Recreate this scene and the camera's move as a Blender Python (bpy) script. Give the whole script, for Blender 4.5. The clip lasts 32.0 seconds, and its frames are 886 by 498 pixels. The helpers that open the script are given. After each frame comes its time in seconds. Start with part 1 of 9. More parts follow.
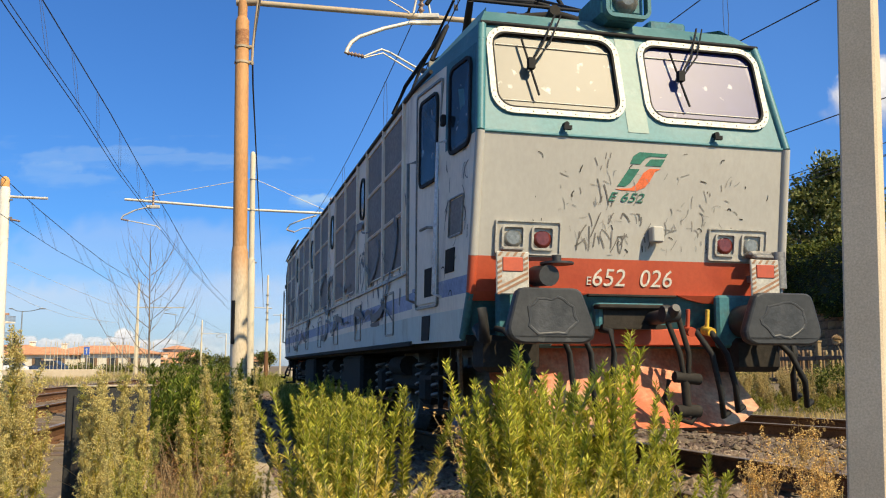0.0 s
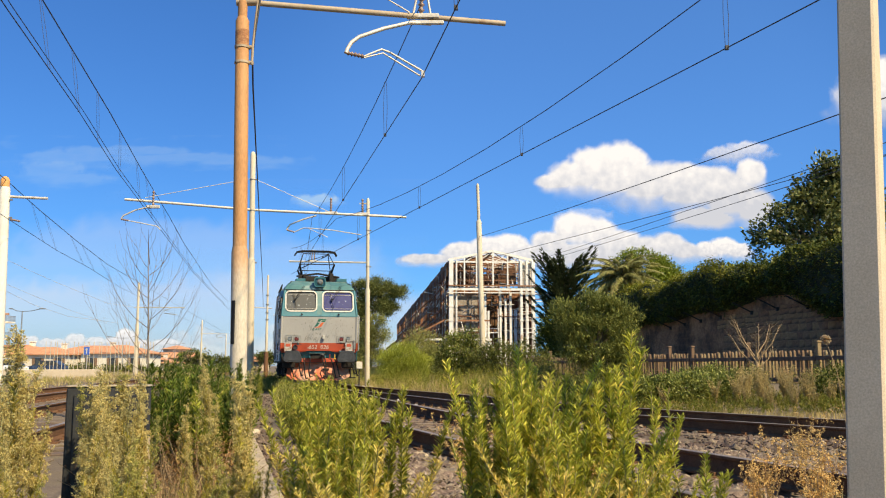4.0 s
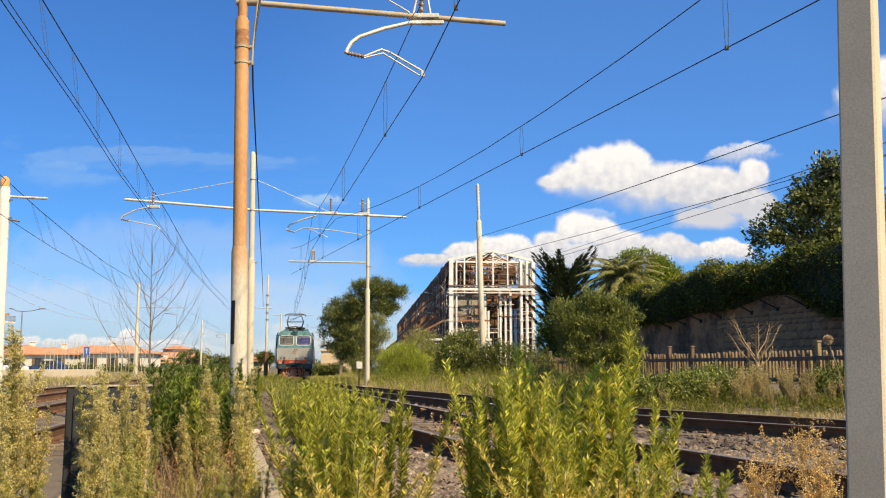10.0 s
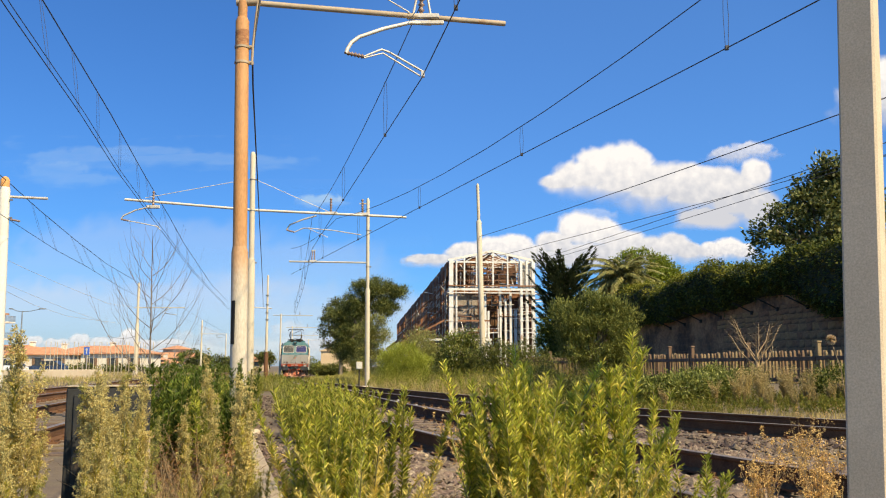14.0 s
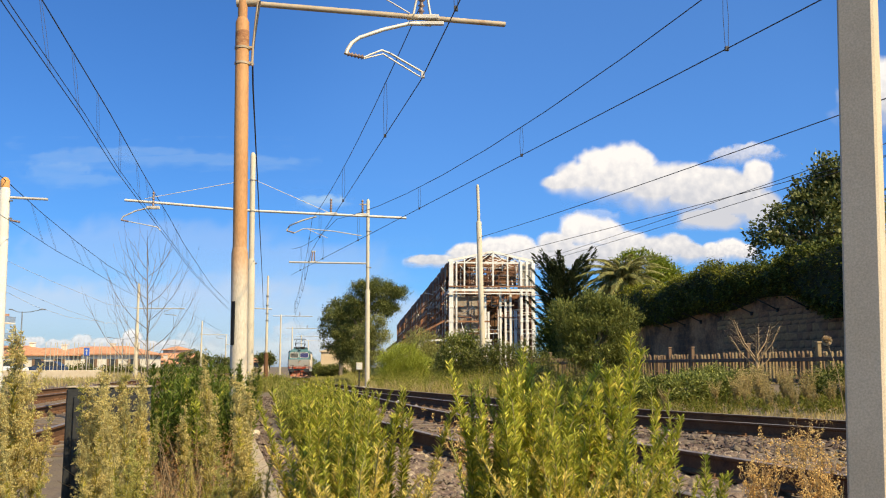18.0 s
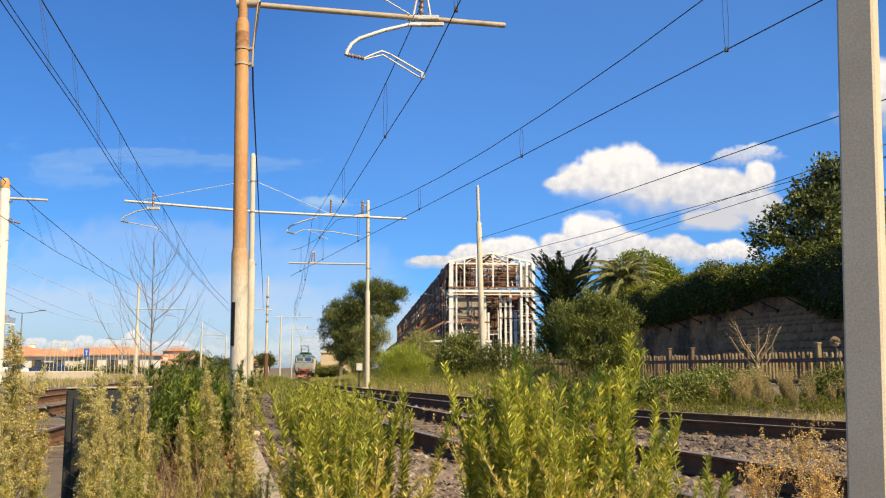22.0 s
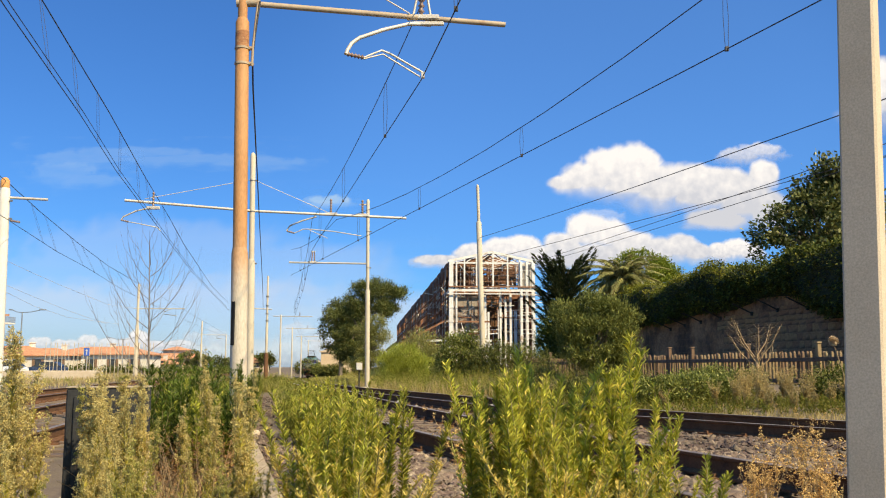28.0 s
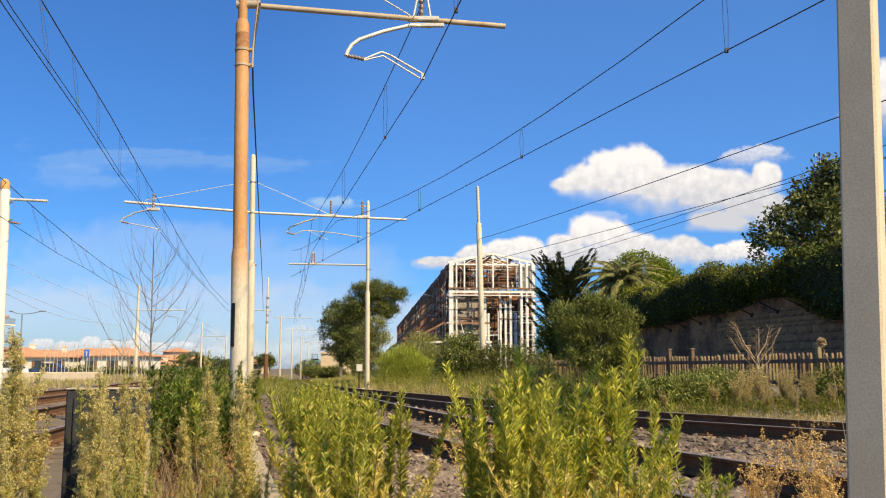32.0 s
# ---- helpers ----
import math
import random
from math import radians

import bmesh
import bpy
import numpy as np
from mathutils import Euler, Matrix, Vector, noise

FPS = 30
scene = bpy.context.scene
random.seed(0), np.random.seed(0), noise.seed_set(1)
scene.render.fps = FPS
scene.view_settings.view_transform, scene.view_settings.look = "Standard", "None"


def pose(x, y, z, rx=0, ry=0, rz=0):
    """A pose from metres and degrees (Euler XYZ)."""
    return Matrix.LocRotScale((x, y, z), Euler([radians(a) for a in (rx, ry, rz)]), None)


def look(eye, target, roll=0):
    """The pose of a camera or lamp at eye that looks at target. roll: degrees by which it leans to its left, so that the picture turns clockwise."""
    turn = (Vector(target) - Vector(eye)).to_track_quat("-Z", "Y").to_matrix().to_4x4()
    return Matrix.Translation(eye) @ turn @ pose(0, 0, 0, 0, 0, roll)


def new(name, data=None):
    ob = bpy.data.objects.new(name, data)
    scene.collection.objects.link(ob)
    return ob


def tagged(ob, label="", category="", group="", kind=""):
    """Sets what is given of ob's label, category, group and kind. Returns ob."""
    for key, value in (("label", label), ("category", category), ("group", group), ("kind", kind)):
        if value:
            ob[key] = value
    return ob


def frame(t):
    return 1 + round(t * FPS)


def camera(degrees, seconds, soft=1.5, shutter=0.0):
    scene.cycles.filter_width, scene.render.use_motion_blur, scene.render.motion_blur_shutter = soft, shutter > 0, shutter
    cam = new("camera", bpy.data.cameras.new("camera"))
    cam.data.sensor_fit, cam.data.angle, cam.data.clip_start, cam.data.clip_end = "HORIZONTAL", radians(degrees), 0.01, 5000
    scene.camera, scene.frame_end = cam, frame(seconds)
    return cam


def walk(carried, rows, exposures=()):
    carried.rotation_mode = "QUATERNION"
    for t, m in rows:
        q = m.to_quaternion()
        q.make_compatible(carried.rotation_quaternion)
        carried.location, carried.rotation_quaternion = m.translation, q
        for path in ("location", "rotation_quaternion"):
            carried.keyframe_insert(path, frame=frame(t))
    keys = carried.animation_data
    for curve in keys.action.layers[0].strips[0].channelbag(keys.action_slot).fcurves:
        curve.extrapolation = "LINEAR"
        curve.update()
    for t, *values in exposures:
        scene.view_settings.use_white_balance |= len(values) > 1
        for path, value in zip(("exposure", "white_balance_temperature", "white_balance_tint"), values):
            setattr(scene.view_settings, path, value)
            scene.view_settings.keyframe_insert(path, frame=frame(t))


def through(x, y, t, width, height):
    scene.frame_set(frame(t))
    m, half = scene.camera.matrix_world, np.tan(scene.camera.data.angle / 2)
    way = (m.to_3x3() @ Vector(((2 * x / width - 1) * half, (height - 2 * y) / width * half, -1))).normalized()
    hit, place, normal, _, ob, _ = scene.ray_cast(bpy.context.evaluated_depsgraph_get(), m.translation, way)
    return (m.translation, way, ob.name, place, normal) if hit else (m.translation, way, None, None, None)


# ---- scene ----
# ---------------- camera ----------------
cam = camera(52.21, 32.0, soft=1.1, shutter=0.0)
TILT = 97.372
walk(cam, [(t, pose(0, 0, 0.92, TILT + d * 0.0358, 0, 0)) for t, d in (
    (0, 0), (4, 0), (8.5, 0), (14.5, 0.2), (16.5, 0.5), (18, 1.5), (20, 1.6), (21.2, 3), (24, 2.9), (25.2, 2),
    (28, 1.9), (29, 3), (30.5, 3.2), (31.6, 4.5), (32, 4.5))], [(0, 0.52, 8700, 8), (0.5, 0.3, 8700, 8), (1, 0.44, 8700, 8), (1.6, 0.5, 8700, 8), (3, 0.52, 8700, 8), (32, 0.52, 8700, 8)])

# ---------------- light ----------------
SUN_EL, SUN_DIR = 44.0, Vector((0.70, -0.71))
world = bpy.data.worlds.new("world")
scene.world = world
world.use_nodes = True
wt = world.node_tree
sky = wt.nodes.new("ShaderNodeTexSky")
sky.sky_type, sky.sun_disc = "NISHITA", False
sky.sun_elevation, sky.sun_rotation = radians(SUN_EL), math.atan2(SUN_DIR.x, SUN_DIR.y)
sky.air_density, sky.dust_density, sky.ozone_density, sky.altitude = 0.6, 1.6, 10.0, 0
soft = wt.nodes.new("ShaderNodeGamma")
soft.inputs[1].default_value = 0.8
rich = wt.nodes.new("ShaderNodeHueSaturation")
rich.inputs["Hue"].default_value, rich.inputs["Saturation"].default_value = 0.5145, 1.2
tint = wt.nodes.new("ShaderNodeMix")
tint.data_type, tint.blend_type = "RGBA", "MULTIPLY"
tint.inputs[0].default_value = 1.0
tint.inputs[7].default_value = (0.485, 0.978, 1.08, 1)
wt.links.new(sky.outputs[0], soft.inputs[0])
wt.links.new(soft.outputs[0], rich.inputs["Color"])
wt.links.new(rich.outputs[0], tint.inputs[6])
wt.links.new(tint.outputs[2], wt.nodes["Background"].inputs[0])
wt.nodes["Background"].inputs[1].default_value = 0.218
sun = new("sun", bpy.data.lights.new("sun", "SUN"))
sun.data.energy, sun.data.angle, sun.data.color = 5.0, radians(0.55), (1.0, 0.91, 0.75)
_h = math.cos(radians(SUN_EL))
_n = SUN_DIR.normalized()
sun.matrix_world = look((0, 0, 40), Vector((0, 0, 40)) - Vector((_n.x * _h, _n.y * _h, math.sin(radians(SUN_EL)))))


# ---------------- materials ----------------
def surf(name, c1, c2, scale=3.0, rough=0.75, metal=0.0, bump=0.15, fine=40.0, stretch=(1, 1, 1), c3=None, scale3=1.0, cut3=(0.55, 0.7),
         vary=0.0, island=False, spec=0.5, dist=0.02, speck=1.0, rise=None):
    """Two tones mixed by a broad noise, a fine grain over them, a third tone in patches, and relief."""
    m = bpy.data.materials.new(name)
    m.use_nodes = True
    t = m.node_tree
    N, K = t.nodes, t.links
    b = N["Principled BSDF"]
    tc = N.new("ShaderNodeTexCoord")
    mp = N.new("ShaderNodeMapping")
    mp.inputs["Scale"].default_value = stretch
    K.new(tc.outputs["Object"], mp.inputs["Vector"])

    def ns(s, det=4.0, r=0.6):
        n = N.new("ShaderNodeTexNoise")
        n.inputs["Scale"].default_value, n.inputs["Detail"].default_value, n.inputs["Roughness"].default_value = s, det, r
        K.new(mp.outputs[0], n.inputs["Vector"])
        return n

    def mix(kind, fac, a, bb):
        x = N.new("ShaderNodeMix")
        x.data_type, x.blend_type = "RGBA", kind
        for sock, val in ((x.inputs[0], fac), (x.inputs[6], a), (x.inputs[7], bb)):
            if isinstance(val, (int, float)):
                sock.default_value = val
            elif isinstance(val, tuple):
                sock.default_value = (*val, 1)
            else:
                K.new(val, sock)
        return x.outputs[2]

    def ramp(src, lo, hi):
        r = N.new("ShaderNodeMapRange")
        r.inputs[1].default_value, r.inputs[2].default_value = lo, hi
        r.interpolation_type = "SMOOTHSTEP"
        K.new(src, r.inputs[0])
        return r.outputs[0]

    broad, grain = ns(scale), ns(fine, 3.0)
    col = mix("MIX", ramp(broad.outputs[0], 0.3, 0.7), c1, c2)
    if rise:
        sep = N.new("ShaderNodeSeparateXYZ")
        K.new(tc.outputs["Object"], sep.inputs[0])
        hz = N.new("ShaderNodeMath")
        hz.operation = "MULTIPLY_ADD"
        K.new(ns(1.6, 5.0, 0.65).outputs[0], hz.inputs[0])
        hz.inputs[1].default_value = 2.6
        K.new(sep.outputs["Z"], hz.inputs[2])
        col = mix("MIX", ramp(hz.outputs[0], rise[0] + 1.3, rise[1] + 1.3), col, rise[2])
    if c3:
        col = mix("MIX", ramp(ns(scale3, 6.0, 0.65).outputs[0], *cut3), col, c3)
    g = ramp(grain.outputs[0], 0.2, 0.8)
    gm = N.new("ShaderNodeMapRange")
    gm.inputs[3].default_value, gm.inputs[4].default_value = 1 - 0.28 * speck, 1 + 0.22 * speck
    K.new(g, gm.inputs[0])
    hsv = N.new("ShaderNodeHueSaturation")
    K.new(col, hsv.inputs["Color"])
    K.new(gm.outputs[0], hsv.inputs["Value"])
    out = hsv.outputs[0]
    if vary:
        src = (N.new("ShaderNodeNewGeometry").outputs["Random Per Island"] if island else N.new("ShaderNodeObjectInfo").outputs["Random"])
        vm = N.new("ShaderNodeMapRange")
        vm.inputs[3].default_value, vm.inputs[4].default_value = 1 - vary, 1 + vary
        K.new(src, vm.inputs[0])
        h2 = N.new("ShaderNodeHueSaturation")
        hm = N.new("ShaderNodeMapRange")
        hm.inputs[3].default_value, hm.inputs[4].default_value = 0.5 - vary * 0.06, 0.5 + vary * 0.06
        K.new(src, hm.inputs[0])
        K.new(hm.outputs[0], h2.inputs["Hue"])
        K.new(vm.outputs[0], h2.inputs["Value"])
        K.new(out, h2.inputs["Color"])
        out = h2.outputs[0]
    K.new(out, b.inputs["Base Color"])
    rr = N.new("ShaderNodeMapRange")
    rr.inputs[3].default_value, rr.inputs[4].default_value = max(0.02, rough - 0.12), min(1, rough + 0.12)
    K.new(broad.outputs[0], rr.inputs[0])
    K.new(rr.outputs[0], b.inputs["Roughness"])
    b.inputs["Metallic"].default_value = metal
    b.inputs["Specular IOR Level"].default_value = spec
    if bump:
        bp = N.new("ShaderNodeBump")
        bp.inputs["Strength"].default_value, bp.inputs["Distance"].default_value = bump, dist
        K.new(grain.outputs[0], bp.inputs["Height"])
        K.new(bp.outputs[0], b.inputs["Normal"])
    return m


def leafy(name, c1, c2, vary=0.35, through=0.35, c3=None):
    """Foliage: tone varies leaf by leaf, with light coming through the blade."""
    m = bpy.data.materials.new(name)
    m.use_nodes = True
    t = m.node_tree
    N, K = t.nodes, t.links
    b, o = N["Principled BSDF"], N["Material Output"]
    geo = N.new("ShaderNodeNewGeometry")
    r = N.new("ShaderNodeValToRGB")
    r.color_ramp.elements[0].color, r.color_ramp.elements[1].color = (*c1, 1), (*c2, 1)
    if c3:
        e = r.color_ramp.elements.new(0.86)
        e.color = (*c2, 1)
        r.color_ramp.elements[2].color = (*c3, 1)
    K.new(geo.outputs["Random Per Island"], r.inputs[0])
    info = N.new("ShaderNodeObjectInfo")
    mr = N.new("ShaderNodeMapRange")
    mr.inputs[3].default_value, mr.inputs[4].default_value = 1 - vary, 1 + vary
    K.new(info.outputs["Random"], mr.inputs[0])
    h = N.new("ShaderNodeHueSaturation")
    K.new(mr.outputs[0], h.inputs["Value"])
    K.new(r.outputs[0], h.inputs["Color"])
    K.new(h.outputs[0], b.inputs["Base Color"])
    b.inputs["Roughness"].default_value = 0.6
    b.inputs["Specular IOR Level"].default_value = 0.15
    tr = N.new("ShaderNodeBsdfTranslucent")
    K.new(h.outputs[0], tr.inputs[0])
    mx = N.new("ShaderNodeMixShader")
    mx.inputs[0].default_value = through
    K.new(b.outputs[0], mx.inputs[1])
    K.new(tr.outputs[0], mx.inputs[2])
    K.new(mx.outputs[0], o.inputs[0])
    return m


def pane_mat(name, tint, cover, rough=0.06, spec=0.11):
    """Dusty window glass: a glossy film over a see-through pane."""
    m = bpy.data.materials.new(name)
    m.use_nodes = True
    t = m.node_tree
    N, K = t.nodes, t.links
    b, o = N["Principled BSDF"], N["Material Output"]
    tc = N.new("ShaderNodeTexCoord")
    n = N.new("ShaderNodeTexNoise")
    n.inputs["Scale"].default_value, n.inputs["Detail"].default_value = 6, 6
    K.new(tc.outputs["Object"], n.inputs["Vector"])
    r = N.new("ShaderNodeMix")
    r.data_type = "RGBA"
    K.new(n.outputs[0], r.inputs[0])
    r.inputs[6].default_value, r.inputs[7].default_value = (*[c * 0.8 for c in tint], 1), (*[min(1, c * 1.25) for c in tint], 1)
    d = N.new("ShaderNodeTexNoise")
    d.inputs["Scale"].default_value, d.inputs["Detail"].default_value, d.inputs["Roughness"].default_value = 11, 3, 0.4
    K.new(tc.outputs["Object"], d.inputs["Vector"])
    e = N.new("ShaderNodeMapRange")
    e.inputs[1].default_value, e.inputs[2].default_value = 0.66, 0.74
    K.new(d.outputs[0], e.inputs[0])
    f = N.new("ShaderNodeMix")
    f.data_type = "RGBA"
    K.new(e.outputs[0], f.inputs[0])
    K.new(r.outputs[2], f.inputs[6])
    f.inputs[7].default_value = (*[0.35 + 0.5 * c for c in tint], 1)
    K.new(f.outputs[2], b.inputs["Base Color"])
    b.inputs["Roughness"].default_value = rough
    b.inputs["Specular IOR Level"].default_value = spec
    tp = N.new("ShaderNodeBsdfTransparent")
    mx = N.new("ShaderNodeMixShader")
    mx.inputs[0].default_value = cover
    K.new(tp.outputs[0], mx.inputs[1])
    K.new(b.outputs[0], mx.inputs[2])
    K.new(mx.outputs[0], o.inputs[0])
    return m


M = {}
M["soil"] = surf("soil", (0.095, 0.066, 0.045), (0.16, 0.118, 0.078), 0.6, 0.95, bump=0.5, fine=30, c3=(0.15, 0.115, 0.065), scale3=0.25, cut3=(0.45, 0.62))
M["stone"] = surf("ballast_stone", (0.062, 0.040, 0.029), (0.165, 0.115, 0.085), 6, 0.9, bump=0.4, fine=60, vary=0.4, island=True)
M["gravel"] = surf("warm_path_gravel", (0.105, 0.072, 0.052), (0.27, 0.195, 0.145), 6, 0.9, bump=0.4, fine=60, vary=0.4, island=True)
M["stone_pale"] = surf("pale_stone", (0.45, 0.42, 0.37), (0.6, 0.56, 0.5), 6, 0.9, bump=0.4, fine=60, vary=0.3, island=True)
M["rail_rust"] = surf("rusty_rail", (0.115, 0.056, 0.030), (0.175, 0.088, 0.046), 4, 0.88, 0.0, 0.3, 60, c3=(0.08, 0.045, 0.03), scale3=2, spec=0.15)
M["rail_top"] = surf("rail_running_face", (0.21, 0.16, 0.12), (0.30, 0.24, 0.19), 3, 0.5, 0.4, 0.05, 80, c3=(0.17, 0.10, 0.06), scale3=1.5)
M["sleeper"] = surf("weathered_sleeper", (0.10, 0.066, 0.044), (0.18, 0.13, 0.095), 2, 0.92, bump=0.5, fine=30, stretch=(1, 6, 6), vary=0.25)
M["concrete"] = surf("grey_concrete", (0.50, 0.395, 0.28), (0.58, 0.47, 0.345), 2.6, 0.9, bump=0.07, fine=150, c3=(0.33, 0.29, 0.24), scale3=5, cut3=(0.58, 0.78), dist=0.004, speck=0.7)
M["mast_tan"] = surf("tan_mast_paint", (0.44, 0.37, 0.27), (0.52, 0.45, 0.34), 1.4, 0.75, 0, 0.1, 50, (1, 1, 0.3), c3=(0.36, 0.24, 0.14), scale3=2.2, cut3=(0.55, 0.75), speck=0.5)
M["lid"] = surf("tan_concrete_lid", (0.30, 0.235, 0.16), (0.4, 0.32, 0.23), 3, 0.92, bump=0.3, fine=60, c3=(0.2, 0.15, 0.1), scale3=5)
M["concrete_pale"] = surf("pale_concrete", (0.55, 0.52, 0.46), (0.66, 0.62, 0.55), 1.2, 0.85, bump=0.2, fine=60, c3=(0.42, 0.36, 0.29), scale3=2.0, cut3=(0.6, 0.75))
M["rust_paint"] = surf("rust_coloured_paint", (0.52, 0.22, 0.065), (0.62, 0.30, 0.11), 2.2, 0.75, 0, 0.2, 50, (1, 1, 0.3), c3=(0.3, 0.1, 0.03), scale3=2.6, cut3=(0.56, 0.72), speck=0.5)
M["mast_paint"] = surf("mast_paint_rusting_upwards", (0.47, 0.40, 0.31), (0.54, 0.47, 0.37), 2.0, 0.7, 0, 0.08, 50, (1, 1, 0.3), c3=(0.36, 0.16, 0.06), scale3=2.1, cut3=(0.46, 0.72), speck=0.6, rise=(1.75, 2.7, (0.46, 0.225, 0.088)))
M["arm_tan"] = surf("tan_weathered_arm", (0.30, 0.225, 0.15), (0.42, 0.325, 0.225), 3, 0.7, 0, 0.1, 60, c3=(0.27, 0.16, 0.09), scale3=4, cut3=(0.55, 0.7), speck=0.4)
M["arm"] = surf("galvanised_arm", (0.50, 0.46, 0.40), (0.6, 0.55, 0.47), 3, 0.55, 0.2, 0.1, 60, c3=(0.36, 0.22, 0.12), scale3=2, cut3=(0.6, 0.75))
M["wire"] = surf("dark_copper_wire", (0.035, 0.035, 0.04), (0.06, 0.055, 0.055), 3, 0.6, 0.3, 0)
M["insulator"] = surf("brown_porcelain", (0.16, 0.10, 0.075), (0.26, 0.17, 0.13), 8, 0.35, 0, 0)
M["black"] = surf("black_plate", (0.009, 0.009, 0.01), (0.018, 0.018, 0.02), 4, 0.7, 0, 0.05, spec=0.2)
# locomotive
M["grey"] = surf("scuffed_grey_paint", (0.325, 0.308, 0.282), (0.372, 0.354, 0.324), 1.1, 0.6, 0, 0.02, 30, (1, 1, 0.5), c3=(0.29, 0.265, 0.225), scale3=2.6, cut3=(0.6, 0.85), speck=0.2)
M["white"] = surf("dirty_white_paint", (0.68, 0.575, 0.465), (0.77, 0.67, 0.555), 1.2, 0.6, 0, 0.06, 30, (1, 1, 0.35), c3=(0.42, 0.35, 0.29), scale3=2.6, cut3=(0.54, 0.78), speck=0.3)
M["lowgrey"] = surf("pale_green_grey_paint", (0.42, 0.48, 0.45), (0.52, 0.55, 0.5), 1.2, 0.65, 0, 0.06, 30, (1, 1, 0.4), c3=(0.26, 0.25, 0.2), scale3=2.4, cut3=(0.52, 0.75), speck=0.3)
M["red"] = surf("faded_red_paint", (0.36, 0.05, 0.022), (0.43, 0.07, 0.03), 2.5, 0.6, 0, 0.06, 30, c3=(0.30, 0.09, 0.055), scale3=3, cut3=(0.6, 0.8), speck=0.3)
M["plough"] = surf("orange_red_plough", (0.45, 0.10, 0.045), (0.54, 0.15, 0.075), 2, 0.65, 0, 0.08, 30, c3=(0.55, 0.30, 0.20), scale3=1.7, cut3=(0.46, 0.66))
M["stripe_brown"] = surf("faded_brown_stripe", (0.24, 0.12, 0.07), (0.32, 0.17, 0.1), 9, 0.7, 0, 0)
M["scuffed"] = surf("scraped_buffer_face", (0.018, 0.019, 0.021), (0.045, 0.046, 0.05), 5, 0.5, 0.1, 0.2, 22)
M["teal"] = surf("faded_teal_paint", (0.025, 0.135, 0.16), (0.045, 0.175, 0.195), 1.8, 0.55, 0, 0.03, 30, c3=(0.13, 0.23, 0.23), scale3=3.0, cut3=(0.56, 0.8), speck=0.4)
M["teal_pale"] = surf("sun_bleached_teal_paint", (0.05, 0.14, 0.135), (0.10, 0.20, 0.19), 1.6, 0.5, 0, 0.04, 30, c3=(0.26, 0.31, 0.29), scale3=1.6, cut3=(0.52, 0.72), speck=0.5)
M["roof"] = surf("weathered_roof_paint", (0.07, 0.10, 0.10), (0.12, 0.15, 0.145), 1.5, 0.75, 0, 0.1, 30, c3=(0.2, 0.17, 0.13), scale3=2, cut3=(0.5, 0.7), speck=0.6)
M["teal_dark"] = surf("deep_teal_paint", (0.01, 0.10, 0.125), (0.018, 0.13, 0.155), 2, 0.6, 0, 0.06, 30, c3=(0.05, 0.1, 0.1), scale3=3)
M["blue"] = surf("blue_stripe_paint", (0.16, 0.21, 0.34), (0.23, 0.28, 0.42), 2, 0.6, 0, 0.04, 30, c3=(0.36, 0.37, 0.42), scale3=3, cut3=(0.5, 0.7))
M["frame_white"] = surf("off_white_frame", (0.5, 0.465, 0.4), (0.58, 0.54, 0.47), 3, 0.55, 0, 0.05, 40, c3=(0.5, 0.4, 0.28), scale3=5, cut3=(0.6, 0.75))
M["rubber"] = surf("black_rubber", (0.009, 0.009, 0.0095), (0.016, 0.016, 0.0165), 8, 0.75, 0, 0.05, spec=0.25)
M["buffer"] = surf("greasy_black_steel", (0.016, 0.017, 0.019), (0.034, 0.035, 0.038), 3, 0.55, 0.1, 0.08, 25, c3=(0.06, 0.06, 0.06), scale3=5, cut3=(0.62, 0.7))
M["under"] = surf("grimy_underframe", (0.016, 0.014, 0.012), (0.032, 0.027, 0.023), 3, 0.85, 0.1, 0.15, 30, spec=0.25)
M["grille"] = surf("dusty_grey_grille", (0.15, 0.135, 0.125), (0.20, 0.18, 0.165), 2, 0.75, 0, 0.1, 30, c3=(0.12, 0.1, 0.1), scale3=1.6, cut3=(0.55, 0.7))
M["ink"] = surf("dark_spray_paint", (0.05, 0.05, 0.06), (0.09, 0.09, 0.1), 6, 0.6, 0, 0)
M["glass_l"] = pane_mat("dusty_beige_windscreen", (0.065, 0.063, 0.056), 0.8, 0.45, 0.54)
M["glass_r"] = pane_mat("violet_heated_windscreen", (0.016, 0.018, 0.13), 0.8, 0.43, 0.52)
M["glass"] = pane_mat("dark_side_glass", (0.02, 0.024, 0.03), 0.8)
M["cabwall"] = surf("cab_lining", (0.2, 0.19, 0.17), (0.26, 0.245, 0.22), 3, 0.8, 0, 0)
M["lens_clear"] = surf("clear_lens", (0.13, 0.13, 0.12), (0.2, 0.2, 0.19), 9, 0.15, 0.2, 0)
M["lens_red"] = surf("red_lens", (0.10, 0.018, 0.013), (0.14, 0.026, 0.02), 9, 0.2, 0, 0)
M["gold"] = surf("yellow_hose_tap", (0.6, 0.38, 0.05), (0.66, 0.44, 0.09), 6, 0.5, 0, 0)
M["letter"] = surf("pale_lettering", (0.50, 0.45, 0.39), (0.6, 0.54, 0.47), 9, 0.6, 0, 0)
M["green"] = surf("dark_green_marking", (0.01, 0.12, 0.085), (0.015, 0.15, 0.105), 6, 0.6, 0, 0)
M["orange"] = surf("orange_red_marking", (0.62, 0.11, 0.035), (0.68, 0.14, 0.05), 6, 0.6, 0, 0)
M["steel"] = surf("worn_steel", (0.2, 0.185, 0.17), (0.3, 0.28, 0.26), 5, 0.5, 0.6, 0.1)


